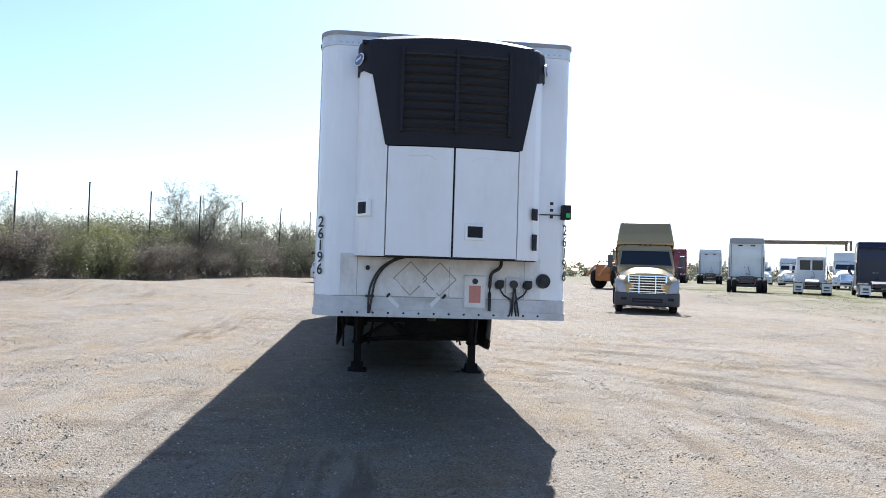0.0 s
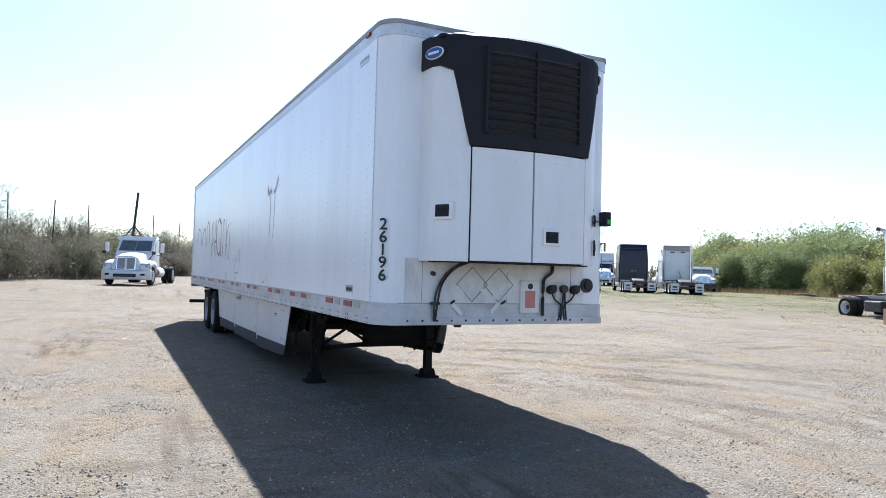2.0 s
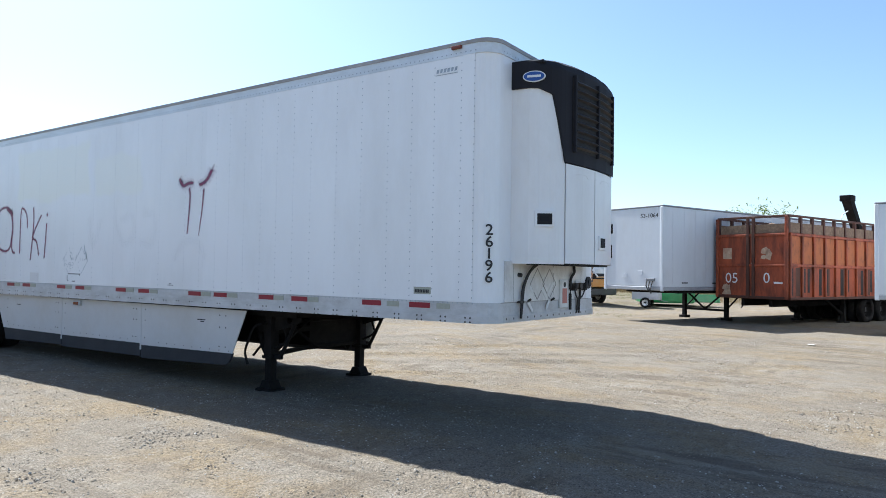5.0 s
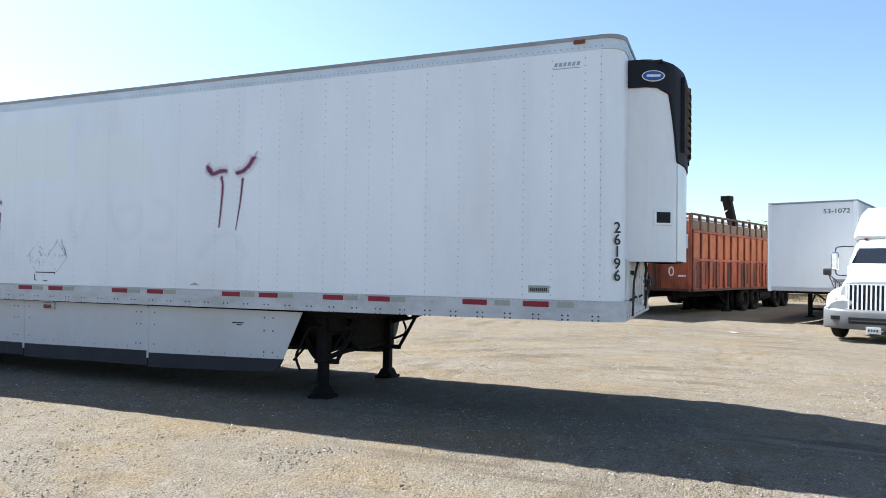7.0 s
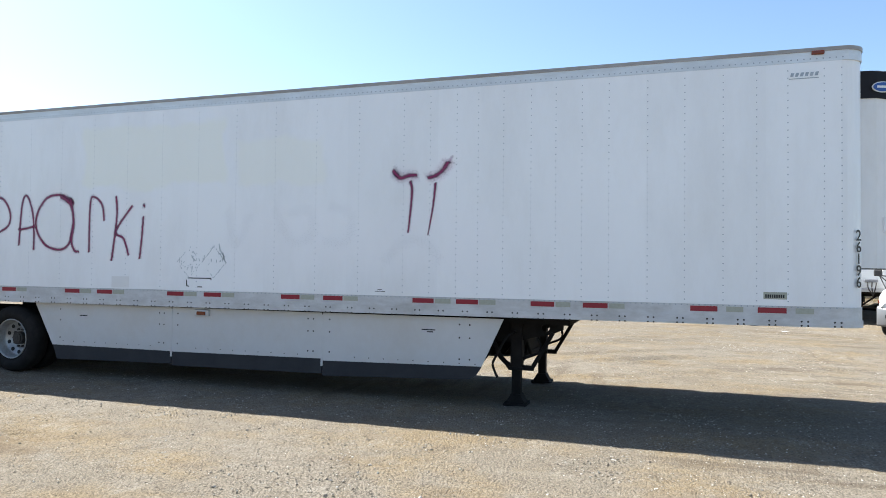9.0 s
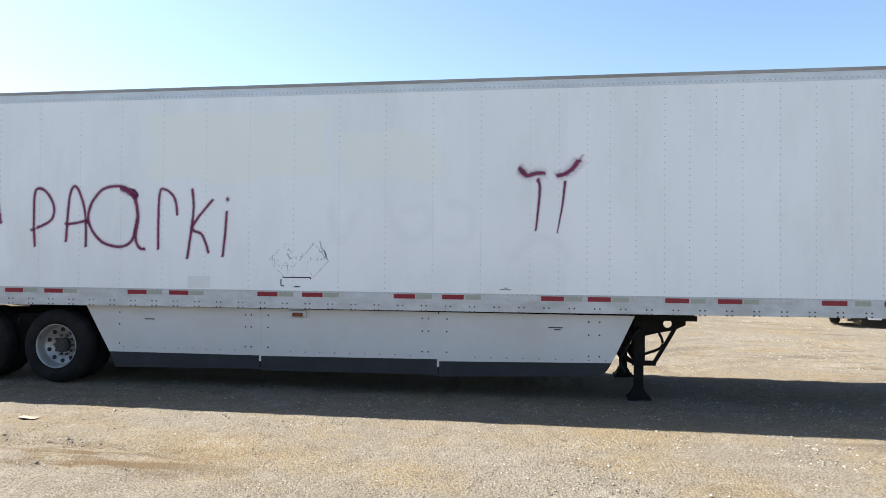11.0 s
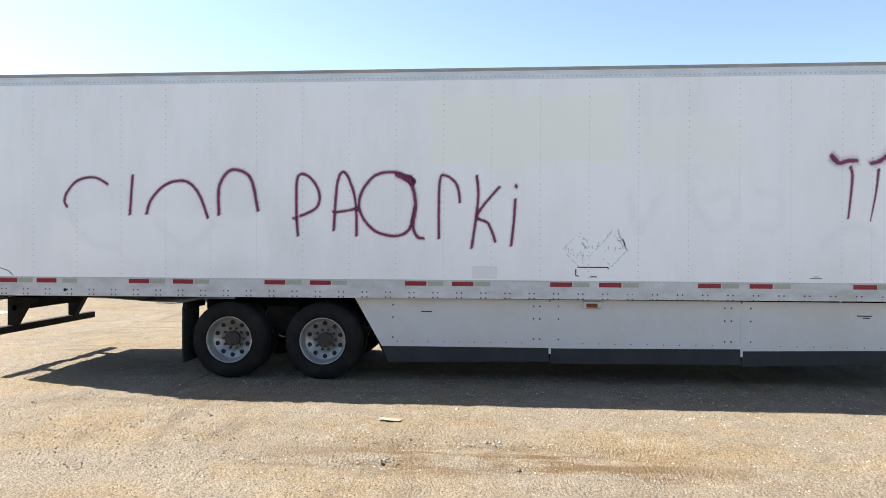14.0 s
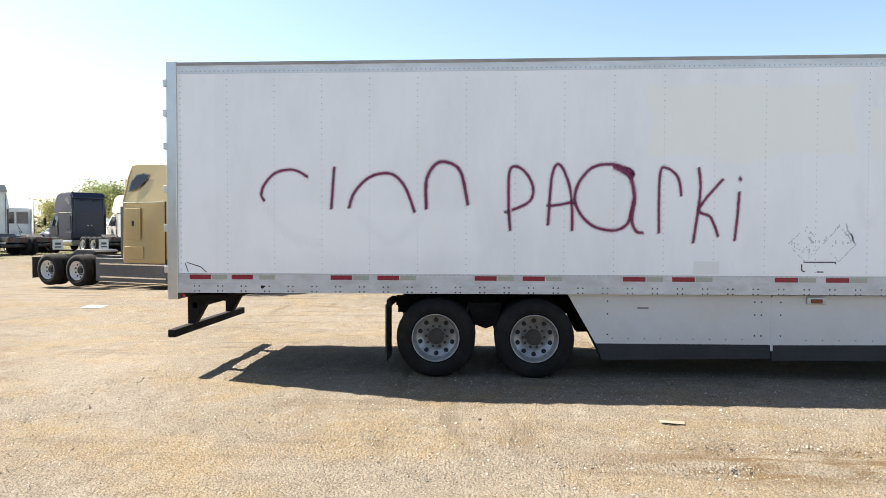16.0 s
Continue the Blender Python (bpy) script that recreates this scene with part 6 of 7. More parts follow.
def orange_trailer(x, y, az):
    t = thing("open_top_trailer", "rusty orange open top steel trailer with ribbed sides", "trailer", pose(x, y, ground_z(x, y) - 0.02, 0, 0, az + 90))
    L, z0, z1, W, top = 13.0, 0.94, 3.14, 1.25, 3.74
    n = 18
    step = (L - 0.1) / (n - 1)
    for s in (-1, 1):
        part("side_wall", bx(s * W - 0.03, s * W + 0.03, 0, L, z0, z1), M_RUST, t)
        xa, xb = sorted((s * (W + 0.03), s * (W + 0.10)))
        xi = xa if s > 0 else xb
        for i in range(n):
            yy = 0.0 + i * step
            part("rib", bx(xa, xb, yy, yy + 0.10, z0, z1, 0.008), M_RUST, t)
            part("rail_post", bx(s * W - 0.045, s * W + 0.045, yy, yy + 0.10, z1, top - 0.04), M_RUSTD, t)
            if i < n - 1:
                part("upper_panel", bx(*sorted((s * (W + 0.025), s * (W + 0.036))), yy + 0.13, yy + step - 0.03, 2.13, z1 - 0.12), M_RUSTB, t)
                for k in range(2):
                    if (i * 7 + k * 3) % 5 < 3 + (i > 5):
                        part("slot", bx(xi - 0.006, xi + 0.006, yy + 0.15 + k * 0.30, yy + 0.26 + k * 0.32 + 0.05 * ((i + k) % 2), z0 + 0.12 + 0.1 * (i % 2), z0 + 1.02), M_GAP, t)
                    if (i * 3 + k) % 4 == 1:
                        part("lower_panel", bx(*sorted((s * (W + 0.026), s * (W + 0.034))), yy + 0.14 + k * 0.3, yy + 0.42 + k * 0.3, z0 + 0.10, 1.99), M_RUSTD, t)
        for zz in (2.02, z1 - 0.1):
            part("side_beam", bx(*sorted((s * (W + 0.03), s * (W + 0.112))), 0, L, zz, zz + 0.08, 0.008), M_RUST, t)
        part("side_sill", bx(*sorted((s * (W + 0.03), s * (W + 0.112))), 0, L, z0 - 0.02, z0 + 0.07, 0.008), M_RUSTD, t)
        part("top_rail", bx(s * W - 0.04, s * W + 0.04, 0, L, top - 0.07, top, 0.01), M_RUSTD, t)
        part("chassis_rail", bx(s * 0.5 - 0.06, s * 0.5 + 0.06, 0.3, L, 0.66, z0), M_UNDER, t)
        part("landing_leg", bx(s * 0.85 - 0.08, s * 0.85 + 0.08, 4.5, 4.66, 0.08, z0, 0.01), M_UNDER, t)
        part("foot_pad", bx(s * 0.85 - 0.16, s * 0.85 + 0.16, 4.4, 4.76, 0.0, 0.09, 0.01), M_UNDER, t)
        part("leg_brace", tube([(s * 0.85, 4.5, 0.35), (s * 0.85, 3.2, 0.92)], 0.05, 6), M_UNDER, t)
        part("side_tank", cyl((s * 0.85, 7.9, 0.62), (s * 0.85, 9.3, 0.62), 0.28, 18), M_UNDER, t)
        for yy in (5.8, 7.05, 10.1, 11.35):
            wheel(t, s * 1.2, yy, 0.505, s, rim_mat=M_UNDER)
    part("front_wall", bx(-W, W, -0.03, 0.03, z0, z1), M_RUST, t)
    part("rear_wall", bx(-W, W, L - 0.03, L + 0.03, z0, z1), M_RUST, t)
    part("floor", bx(-W, W, 0, L, z0 - 0.02, z0 + 0.05), M_RUSTD, t)
    part("packed_load", loft([[(-W + 0.05 + 2.4 * i / 8, 0.06 + 12.85 * j / 20, top - 0.27 + 0.12 * noise.noise((i * 0.9, j * 0.8, 2)) if 0 < i < 8 and 0 < j < 20 else z1 - 0.12) for i in range(9)] for j in range(21)]), M_LOAD, t, "packed brown load behind the rail")
    for s in (-1, 1):
        part("load_board", bx(s * W - 0.012, s * W + 0.012, 0.05, L - 0.05, z1, top - 0.26), M_LOAD, t)
    part("load_board", bx(-W + 0.1, W - 0.1, -0.012, 0.012, z1, top - 0.30), M_LOAD, t)
    for xx in (-W, -0.10, 0.10, W):
        part("front_post", bx(xx - 0.05, xx + 0.05, -0.10, -0.03, z0, top - 0.05, 0.01), M_RUST if abs(xx) > 1 else M_RUSTD, t)
    for zz in (2.02, z1 - 0.1, top - 0.09):
        part("front_beam", bx(-W, W, -0.085, -0.025, zz, zz + 0.08, 0.01), M_RUST if zz < 3.6 else M_RUSTD, t)
    part("front_sill", bx(-W, W, -0.085, -0.025, z0, z0 + 0.08, 0.01), M_RUSTD, t)
    part("front_box", bx(-1.05, -0.72, -0.036, -0.03, 2.28, 2.66), P_BEIGE, t, "pale square patch")
    for xx, zz, w, h in ((0.50, 2.55, 0.16, 0.13), (0.62, 2.42, 0.12, 0.20), (0.44, 2.34, 0.10, 0.08), (-0.95, 1.30, 0.14, 0.12), (0.05, 2.10, 0.08, 0.06)):
        part("flaking_patch", plate([(xx - w, -0.033, zz - h * 0.6), (xx + w * 0.5, -0.033, zz - h), (xx + w, -0.033, zz + h * 0.2), (xx + w * 0.2, -0.033, zz + h), (xx - w * 0.7, -0.033, zz + h * 0.5)], 0.003), P_BEIGE, t)
    part("flaking_corner", plate([(-1.1, -0.033, z0 + 0.1), (-0.75, -0.033, z0 + 0.1), (-0.80, -0.033, z0 + 0.45), (-0.95, -0.033, z0 + 0.35)], 0.003), P_BEIGE, t)
    text_part("05", 0.50, M_MUDW, t, pose(-0.72, -0.033, 1.60, 90, 0, 0), "painted_number", "faded white painted digits")
    text_part("0", 0.50, M_MUDW, t, pose(0.55, -0.033, 1.62, 90, 0, 0), "painted_number", "faded white painted digits")
    part("painted_dash", bx(0.80, 1.10, -0.034, -0.028, 1.45, 1.51), M_MUDW, t)
    arm = prism([(7.15, 3.0), (7.45, 3.0), (6.28, 4.80), (5.96, 4.72)], 0.15, 0.48, 0.02)
    bx(0.11, 0.52, 5.90, 6.36, 4.66, 4.90, 0.03, bm=arm)
    part("loader_arm", arm, M_UNDER, t, "black steel arm standing out of the load")
    part("arm_cable", tube([(0.3, 6.2, 4.3), (0.3, 5.75, 4.10), (0.32, 5.7, 3.8), (0.3, 6.4, 3.55)], 0.02, 6), M_BADGE, t)
    part("chain", tube([(-0.3, -0.05, 1.0), (-0.25, -0.05, 0.75), (-0.35, -0.05, 0.6)], 0.02, 6), M_UNDER, t)
    return t


P_BEIGE = mat("flaking_beige_paint", (0.50, 0.36, 0.24), 0.7, var=0.2, scale=6, dirt=(0.3, 0.1, 0.05), dirt_amt=0.7, dscale=4)
orange_trailer(19.5, 1.62, 160)

# ---- black truck chassis with a stack, orange machines ----
P_ORANGE = paint("orange_machine_paint", (0.40, 0.15, 0.03), 0.4, 0.35)


M_PALEGLASS = mat("dusty_pale_glass", (0.20, 0.25, 0.27), 0.15, var=0.2, scale=5)
P_YARD = paint("yellow_orange_paint", (0.46, 0.20, 0.03), 0.45, 0.4)
P_PALEOR = paint("faded_orange_roof", (0.52, 0.33, 0.17), 0.5, 0.3)


def loader(name, label, x, y, az, tyre=0.65, size=1.0):
    """An orange yard machine: engine cover, open cab with a roof, arms, four tyres."""
    t = thing(name, label, "machine", pose(x, y, ground_z(x, y), 0, 0, az + 90))
    part("chassis", bx(-0.7, 0.7, 0.2, 4.6 * size, 0.55, 1.15, 0.08), P_ORANGE, t)
    part("engine_cover", prism([(0.1, 1.1), (0.15, 1.7), (0.5, 1.85), (1.9, 1.95), (1.9, 1.1)], -0.6, 0.6, 0.06), P_ORANGE, t)
    cb = part("cab", bx(-0.72, 0.72, 2.0, 3.5, 1.1, 1.55, 0.05), P_ORANGE, t)
    part("seat_base", bx(-0.3, 0.3, 2.9, 3.35, 1.55, 1.95, 0.05), M_CHASSIS, cb)
    part("dashboard", prism([(2.05, 1.55), (2.05, 1.85), (2.2, 2.0), (2.45, 1.95), (2.45, 1.55)], -0.62, 0.62, 0.03), M_MUDW, cb, "faded white dash cover")
    for s in (-1, 1):
        for yy in (2.08, 3.42):
            part("cab_post", bx(s * 0.66 - 0.04, s * 0.66 + 0.04, yy - 0.04, yy + 0.04, 1.5, 2.98, 0.01), P_ORANGE, t)
        part("cab_rail", bx(s * 0.66 - 0.03, s * 0.66 + 0.03, 2.08, 3.42, 2.0, 2.06, 0.01), P_ORANGE, t)
        for yy in (0.9, 3.9 * size):
            wheel(t, s * (0.75 + 0.35), yy, tyre, s, R=tyre, rimr=tyre * 0.5, w=0.38, rim_mat=P_ORANGE, dual=False)
        part("lift_arm", tube([(s * 0.55, 2.0, 1.5), (s * 0.55, 0.3, 1.75), (s * 0.55, -0.8, 0.9)], 0.08, 8), P_ORANGE, t)
    part("cab_front_glass", bx(-0.6, 0.6, 2.05, 2.06, 2.08, 2.8), M_PALEGLASS, cb)
    part("cab_roof", prism([(1.75, 2.86), (1.75, 2.93), (2.3, 3.12), (3.6, 3.16), (3.6, 3.02)], -0.84, 0.84, 0.03), P_PALEOR, t, "sun-faded pale orange roof")
    part("exhaust_pipe", cyl((0.3, 1.2, 1.85), (0.3, 1.2, 2.7), 0.05, 10), M_CHASSIS, t)
    return t


loader("road_grader", "orange road grader with large black tyres in the yard", 17.0, 40.5, -150, 0.78, 1.25)


def yard_tractor(x, y, az):
    """An open yard tractor: bare chassis, small roofed cab over the front axle, tall stack behind it."""
    t = thing("yard_tractor", "orange yard tractor with roofed open cab and tall chrome stack", "truck", pose(x, y, ground_z(x, y), 0, 0, az + 90))
    for s in (-1, 1):
        part("chassis_rail", bx(s * 0.42 - 0.05, s * 0.42 + 0.05, 0.2, 4.9, 0.62, 0.86), M_CHASSIS, t)
        wheel(t, s * 1.06, 1.1, 0.47, s, R=0.47, rimr=0.285, w=0.27, rim_mat=RIM_W, dual=False, dish=0.03)
        wheel(t, s * 1.14, 4.0, 0.47, s, R=0.47, rimr=0.285, rim_mat=RIM_W)
        part("wheel_arch", prism([(0.55, 0.72), (0.68, 0.98), (1.1, 1.06), (1.52, 0.98), (1.65, 0.72), (1.58, 0.72), (1.46, 0.92), (1.1, 0.99), (0.74, 0.92), (0.62, 0.72)], s * 0.94 - 0.17, s * 0.94 + 0.17), M_CHASSIS, t)
        part("tank", bx(s * 0.75 - 0.22, s * 0.75 + 0.22, 2.15, 3.1, 0.35, 0.80, 0.05), M_CHASSIS, t)
        part("lid_bar", tube([(0.12 + s * 0.60, -0.05, 1.42), (0.12 + s * 0.56, 0.30, 1.74)], 0.035, 6), M_MUDW, t, "faded white bar")
    for yy in (1.1, 4.0):
        part("axle", cyl((-0.9, yy, 0.47), (0.9, yy, 0.47), 0.08, 12), M_CHASSIS, t)
    part("fifth_wheel", prism([(3.4, 0.88), (3.6, 1.0), (4.2, 1.0), (4.5, 0.86)], -0.42, 0.42, 0.02), M_CHASSIS, t)
    part("front_bumper", bx(-1.05, 1.05, 0.0, 0.14, 0.50, 0.82, 0.03), M_CHASSIS, t)
    part("deck", bx(-0.72, 1.02, 0.10, 1.70, 0.90, 1.30, 0.04), P_YARD, t, "orange cab deck")
    part("rear_step", bx(-1.0, 0.5, 1.72, 2.25, 1.06, 1.14, 0.02), M_CHASSIS, t)
    for k in range(4):
        part("deck_slot", bx(0.50 + k * 0.11, 0.56 + k * 0.11, 0.085, 0.105, 0.98, 1.20), M_GAP, t)
    part("lid_rail", tube([(-0.50, -0.02, 1.40), (0.74, -0.02, 1.40)], 0.04, 6), P_PALEOR, t)
    part("engine_bay", bx(-0.42, 0.66, 0.14, 0.40, 1.30, 1.58, 0.02), M_GAP, t)
    part("dashboard", prism([(0.28, 1.55), (0.28, 1.80), (0.40, 1.92), (0.62, 1.88), (0.62, 1.55)], -0.44, 0.80, 0.03), M_MUDW, t, "faded white dash cover")
    part("driver_seat", bx(0.0, 0.45, 1.05, 1.50, 1.30, 2.15, 0.06), M_CHASSIS, t)
    part("wind_screen", bx(-0.40, 0.76, 0.44, 0.45, 1.95, 2.62), M_PALEGLASS, t, "dusty pale glass")
    part("side_panel", bx(0.78, 0.82, 0.50, 1.55, 1.30, 1.95, 0.01), P_YARD, t)
    for xx in (-0.45, 0.80):
        for yy, lean in ((0.44, 0.12), (1.52, 0.0)):
            part("cab_post", tube([(xx, yy - lean, 1.28), (xx, yy, 2.75)], 0.04, 6), P_YARD, t)
    part("cab_roof", prism([(0.16, 2.66), (0.16, 2.72), (0.55, 2.98), (1.35, 3.06), (1.72, 2.98), (1.72, 2.88), (1.3, 2.92), (0.6, 2.84)], -0.58, 0.94, 0.02), P_PALEOR, t, "sun-faded pale orange roof")
    part("beacon", cyl((-0.42, 0.42, 2.84), (-0.42, 0.42, 3.10), 0.09, 12), P_YARD, t)
    st = part("exhaust_tube", tube([(-0.78, 2.05, 0.9), (-0.78, 2.05, 2.3), (-0.80, 2.10, 3.62), (-0.90, 2.25, 3.80)], 0.06, 10), M_CHROME, t)
    part("muffler", cyl((-0.78, 2.05, 1.12), (-0.78, 2.05, 2.25), 0.14, 16), M_CHROME, st)
    part("rain_cap", cyl((-0.90, 2.26, 3.79), (-0.97, 2.38, 3.84), 0.085, 10), M_CHASSIS, st)
    return t


yard_tractor(26.84, 9.88, -107.6)

# cardboard box, green machine, hauling cart
M_CARD = mat("brown_cardboard", (0.42, 0.31, 0.19), 0.8, var=0.1, scale=5)
box_t = thing("cardboard_box", "plain brown cardboard box standing on the ground", "box", pose(24.97, 10.77, ground_z(24.97, 10.77), 0, 0, 20))
part("carton", bx(-0.27, 0.27, -0.25, 0.25, 0, 0.60, 0.008), M_CARD, box_t)
part("flap", plate([(-0.27, -0.25, 0.59), (0.27, -0.25, 0.59), (0.27, -0.36, 0.68), (-0.27, -0.36, 0.68)], 0.006), M_CARD, box_t)
M_GREENM = mat("green_machine_paint", (0.02, 0.22, 0.07), 0.4, var=0.15, scale=3, dirt=GRIME, dirt_amt=0.35)
gm = thing("farm_implement", "green farm implement lying low on the grass", "machine", pose(29.6, 7.7, ground_z(29.6, 7.7), 0, 0, -62))
part("cover", prism([(-0.9, 0.15), (-1.0, 0.7), (-0.5, 1.05), (0.7, 0.95), (1.0, 0.5), (0.9, 0.15)], -1.3, 1.3, 0.08), M_GREENM, gm)
part("side_arm", prism([(-0.6, 0.2), (-0.5, 0.6), (0.5, 0.55), (0.6, 0.2)], 1.4, 2.6, 0.05), M_GREENM, gm)
ct = thing("hauling_cart", "grey box cart on small white wheels under the trailer", "cart", pose(27.5, 7.9, ground_z(27.5, 7.9), 0, 0, 10))
part("box", bx(-0.45, 0.45, -0.65, 0.65, 0.38, 0.82, 0.03), M_VANSILL, ct)
part("shaft", tube([(0, -0.45, 0.40), (0, -0.95, 0.30)], 0.025, 6), M_VANRAIL, ct)
for s in (-1, 1):
    wheel(ct, s * 0.60, 0.0, 0.25, s, R=0.25, rimr=0.15, w=0.14, rim_mat=RIM_W, dual=False, dish=0.04)

# ---- open shed far off ----
M_SHED = mat("grey_shed_steel", (0.16, 0.13, 0.11), 0.7, var=0.2, scale=2)
shed = thing("open_shed", "open steel shed roof on thin posts far off", "shed", pose(48.0, 64.0, ground_z(48.0, 64.0), 0, 0, -32))
part("roof", prism([(-3, 4.75), (0, 5.0), (3, 4.75), (3, 4.9), (0, 5.15), (-3, 4.9)], -4.4, 4.4), M_SHED, shed)
for xx in (-4.3, 4.3):
    for yy in (-2.6, 2.6):
        part("post", bx(xx - 0.12, xx + 0.12, yy - 0.12, yy + 0.12, 0, 4.85), M_SHED, shed)


# ---- brush, trees and grass ----
def leaf_mat(name, a, b, dry):
    """Leaf colours that change from leaf to leaf."""
    m = bpy.data.materials.new(name)
    m.use_nodes = True
    nt = m.node_tree
    p = nt.nodes["Principled BSDF"]
    p.inputs["Roughness"].default_value = 0.6
    p.inputs["Specular IOR Level"].default_value = 0.25
    g = nt.nodes.new("ShaderNodeNewGeometry")
    ramp = nt.nodes.new("ShaderNodeValToRGB")
    e = ramp.color_ramp.elements
    e[0].color, e[1].color = (*a, 1), (*dry, 1)
    e[1].position = 1.0
    mid = e.new(0.6)
    mid.color = (*b, 1)
    nt.links.new(g.outputs["Random Per Island"], ramp.inputs[0])
    nt.links.new(ramp.outputs[0], p.inputs["Base Color"])
    tr = nt.nodes.new("ShaderNodeBsdfTranslucent")
    nt.links.new(ramp.outputs[0], tr.inputs[0])
    mx = nt.nodes.new("ShaderNodeMixShader")
    mx.inputs[0].default_value = 0.36
    out = nt.nodes["Material Output"]
    nt.links.new(p.outputs[0], mx.inputs[1])
    nt.links.new(tr.outputs[0], mx.inputs[2])
    nt.links.new(mx.outputs[0], out.inputs[0])
    return m


M_BARK = mat("grey_brown_bark", (0.13, 0.10, 0.075), 0.9, var=0.3, scale=8)
LEAF = {
    "green": leaf_mat("mesquite_leaves", (0.110, 0.156, 0.055), (0.184, 0.230, 0.087), (0.294, 0.285, 0.138)),
    "dull": leaf_mat("dusty_olive_leaves", (0.092, 0.097, 0.059), (0.140, 0.140, 0.086), (0.194, 0.167, 0.108)),
    "dry": leaf_mat("dry_brush_twigs", (0.114, 0.093, 0.075), (0.186, 0.150, 0.114), (0.120, 0.120, 0.072)),
    "yellow": leaf_mat("yellow_green_leaves", (0.147, 0.166, 0.046), (0.221, 0.221, 0.069), (0.276, 0.239, 0.101)),
    "olive": leaf_mat("olive_green_leaves", (0.101, 0.112, 0.050), (0.157, 0.162, 0.073), (0.224, 0.190, 0.101)),
    "pale": leaf_mat("pale_feathery_leaves", (0.15, 0.16, 0.11), (0.21, 0.21, 0.15), (0.26, 0.24, 0.18)),
    "straw": leaf_mat("straw_grass", (0.192, 0.140, 0.064), (0.248, 0.192, 0.100), (0.144, 0.100, 0.048)),
    "grass": leaf_mat("low_green_grass", (0.072, 0.092, 0.020), (0.128, 0.132, 0.036), (0.216, 0.180, 0.080)),
}


def twig_mesh(rng, r, h, n, base=0.06, spread_out=0.8):
    """Tapered limbs from the ground out into the crown; returns the bmesh and the limb tips."""
    bm, tips = bmesh.new(), []
    for i in range(n):
        a = rng.uniform(0, 2 * math.pi)
        d = r * spread_out * math.sqrt(rng.random())
        top = Vector((math.cos(a) * d, math.sin(a) * d, h * rng.uniform(0.45, 0.92)))
        pts = [Vector((0.12 * rng.uniform(-1, 1), 0.12 * rng.uniform(-1, 1), -0.1))]
        for k in (0.35, 0.7, 1.0):
            pts.append(Vector((top.x * k ** 1.4, top.y * k ** 1.4, top.z * k)) + Vector((rng.uniform(-1, 1), rng.uniform(-1, 1), rng.uniform(-1, 1))) * 0.08 * h * k)
        rings = []
        for k, p in enumerate(pts):
            w = base * (1 - k / 3.4)
            rings.append([bm.verts.new(p + Vector((w * math.cos(q), w * math.sin(q), 0))) for q in (0, 2.09, 4.19)])
        for ra, rb in zip(rings, rings[1:]):
            for k in range(3):
                bm.faces.new((ra[k], ra[(k + 1) % 3], rb[(k + 1) % 3], rb[k]))
        tips += [pts[-1], pts[-2], (pts[-1] + pts[-2]) / 2]
    return bm, tips


def leaf_mesh(name, rng, centres, n, spread_r, size, droop=0.0, low=0.05, up=0.0):
    """Many small leaf sprays round the given centres, as one mesh."""
    vs, fs = [], []
    for i in range(n):
        c = centres[rng.randrange(len(centres))]
        g = Vector((rng.gauss(0, 1), rng.gauss(0, 1), rng.gauss(0, 0.75)))
        if g.length > 1.7:
            g *= 1.7 / g.length * rng.random()
        p = c + g * spread_r
        if p.z < low:
            p.z = low + rng.random() * 0.4
        d = Vector((rng.gauss(0, 1), rng.gauss(0, 1), rng.gauss(up, 0.7) - droop)).normalized()
        q = d.cross(Vector((rng.gauss(0, 1), rng.gauss(0, 1), rng.gauss(0, 1)))).normalized()
        s = size * rng.uniform(0.5, 1.3)
        k = len(vs)
        w = s * rng.uniform(0.10, 0.20)
        vs += [p - d * s * 0.5 + q * w, p - d * s * 0.45 - q * w, p + d * s * 0.6]
        fs.append((k, k + 1, k + 2))
    me = bpy.data.meshes.new(name)
    me.from_pydata([tuple(v) for v in vs], [], fs)
    return me


def bush_kind(name, label, category, seed, r, h, leaves, n, size, limbs, spread_r=0.35, base=0.05, low=0.05, droop=0.0, solid=True):
    """One bush or tree with limbs and a crown, kept as a model to copy."""
    rng = random.Random(seed)
    t = thing(name, label, category)
    bm, tips = twig_mesh(rng, r, h, limbs, base)
    part("branching", bm, M_BARK, t)
    cs = list(tips)
    if solid:
        for i in range(limbs * 3):
            a, d, z = rng.uniform(0, 2 * math.pi), r * math.sqrt(rng.random()), rng.random()
            cs.append(Vector((math.cos(a) * d * (1 - 0.35 * z), math.sin(a) * d * (1 - 0.35 * z), h * (0.08 + 0.8 * z * (1 - 0.35 * (d / r) ** 2)))))
    me = leaf_mesh("crown", rng, cs, n, spread_r, size, droop, low)
    me.materials.append(LEAF[leaves])
    share("crown", me, t)
    return t


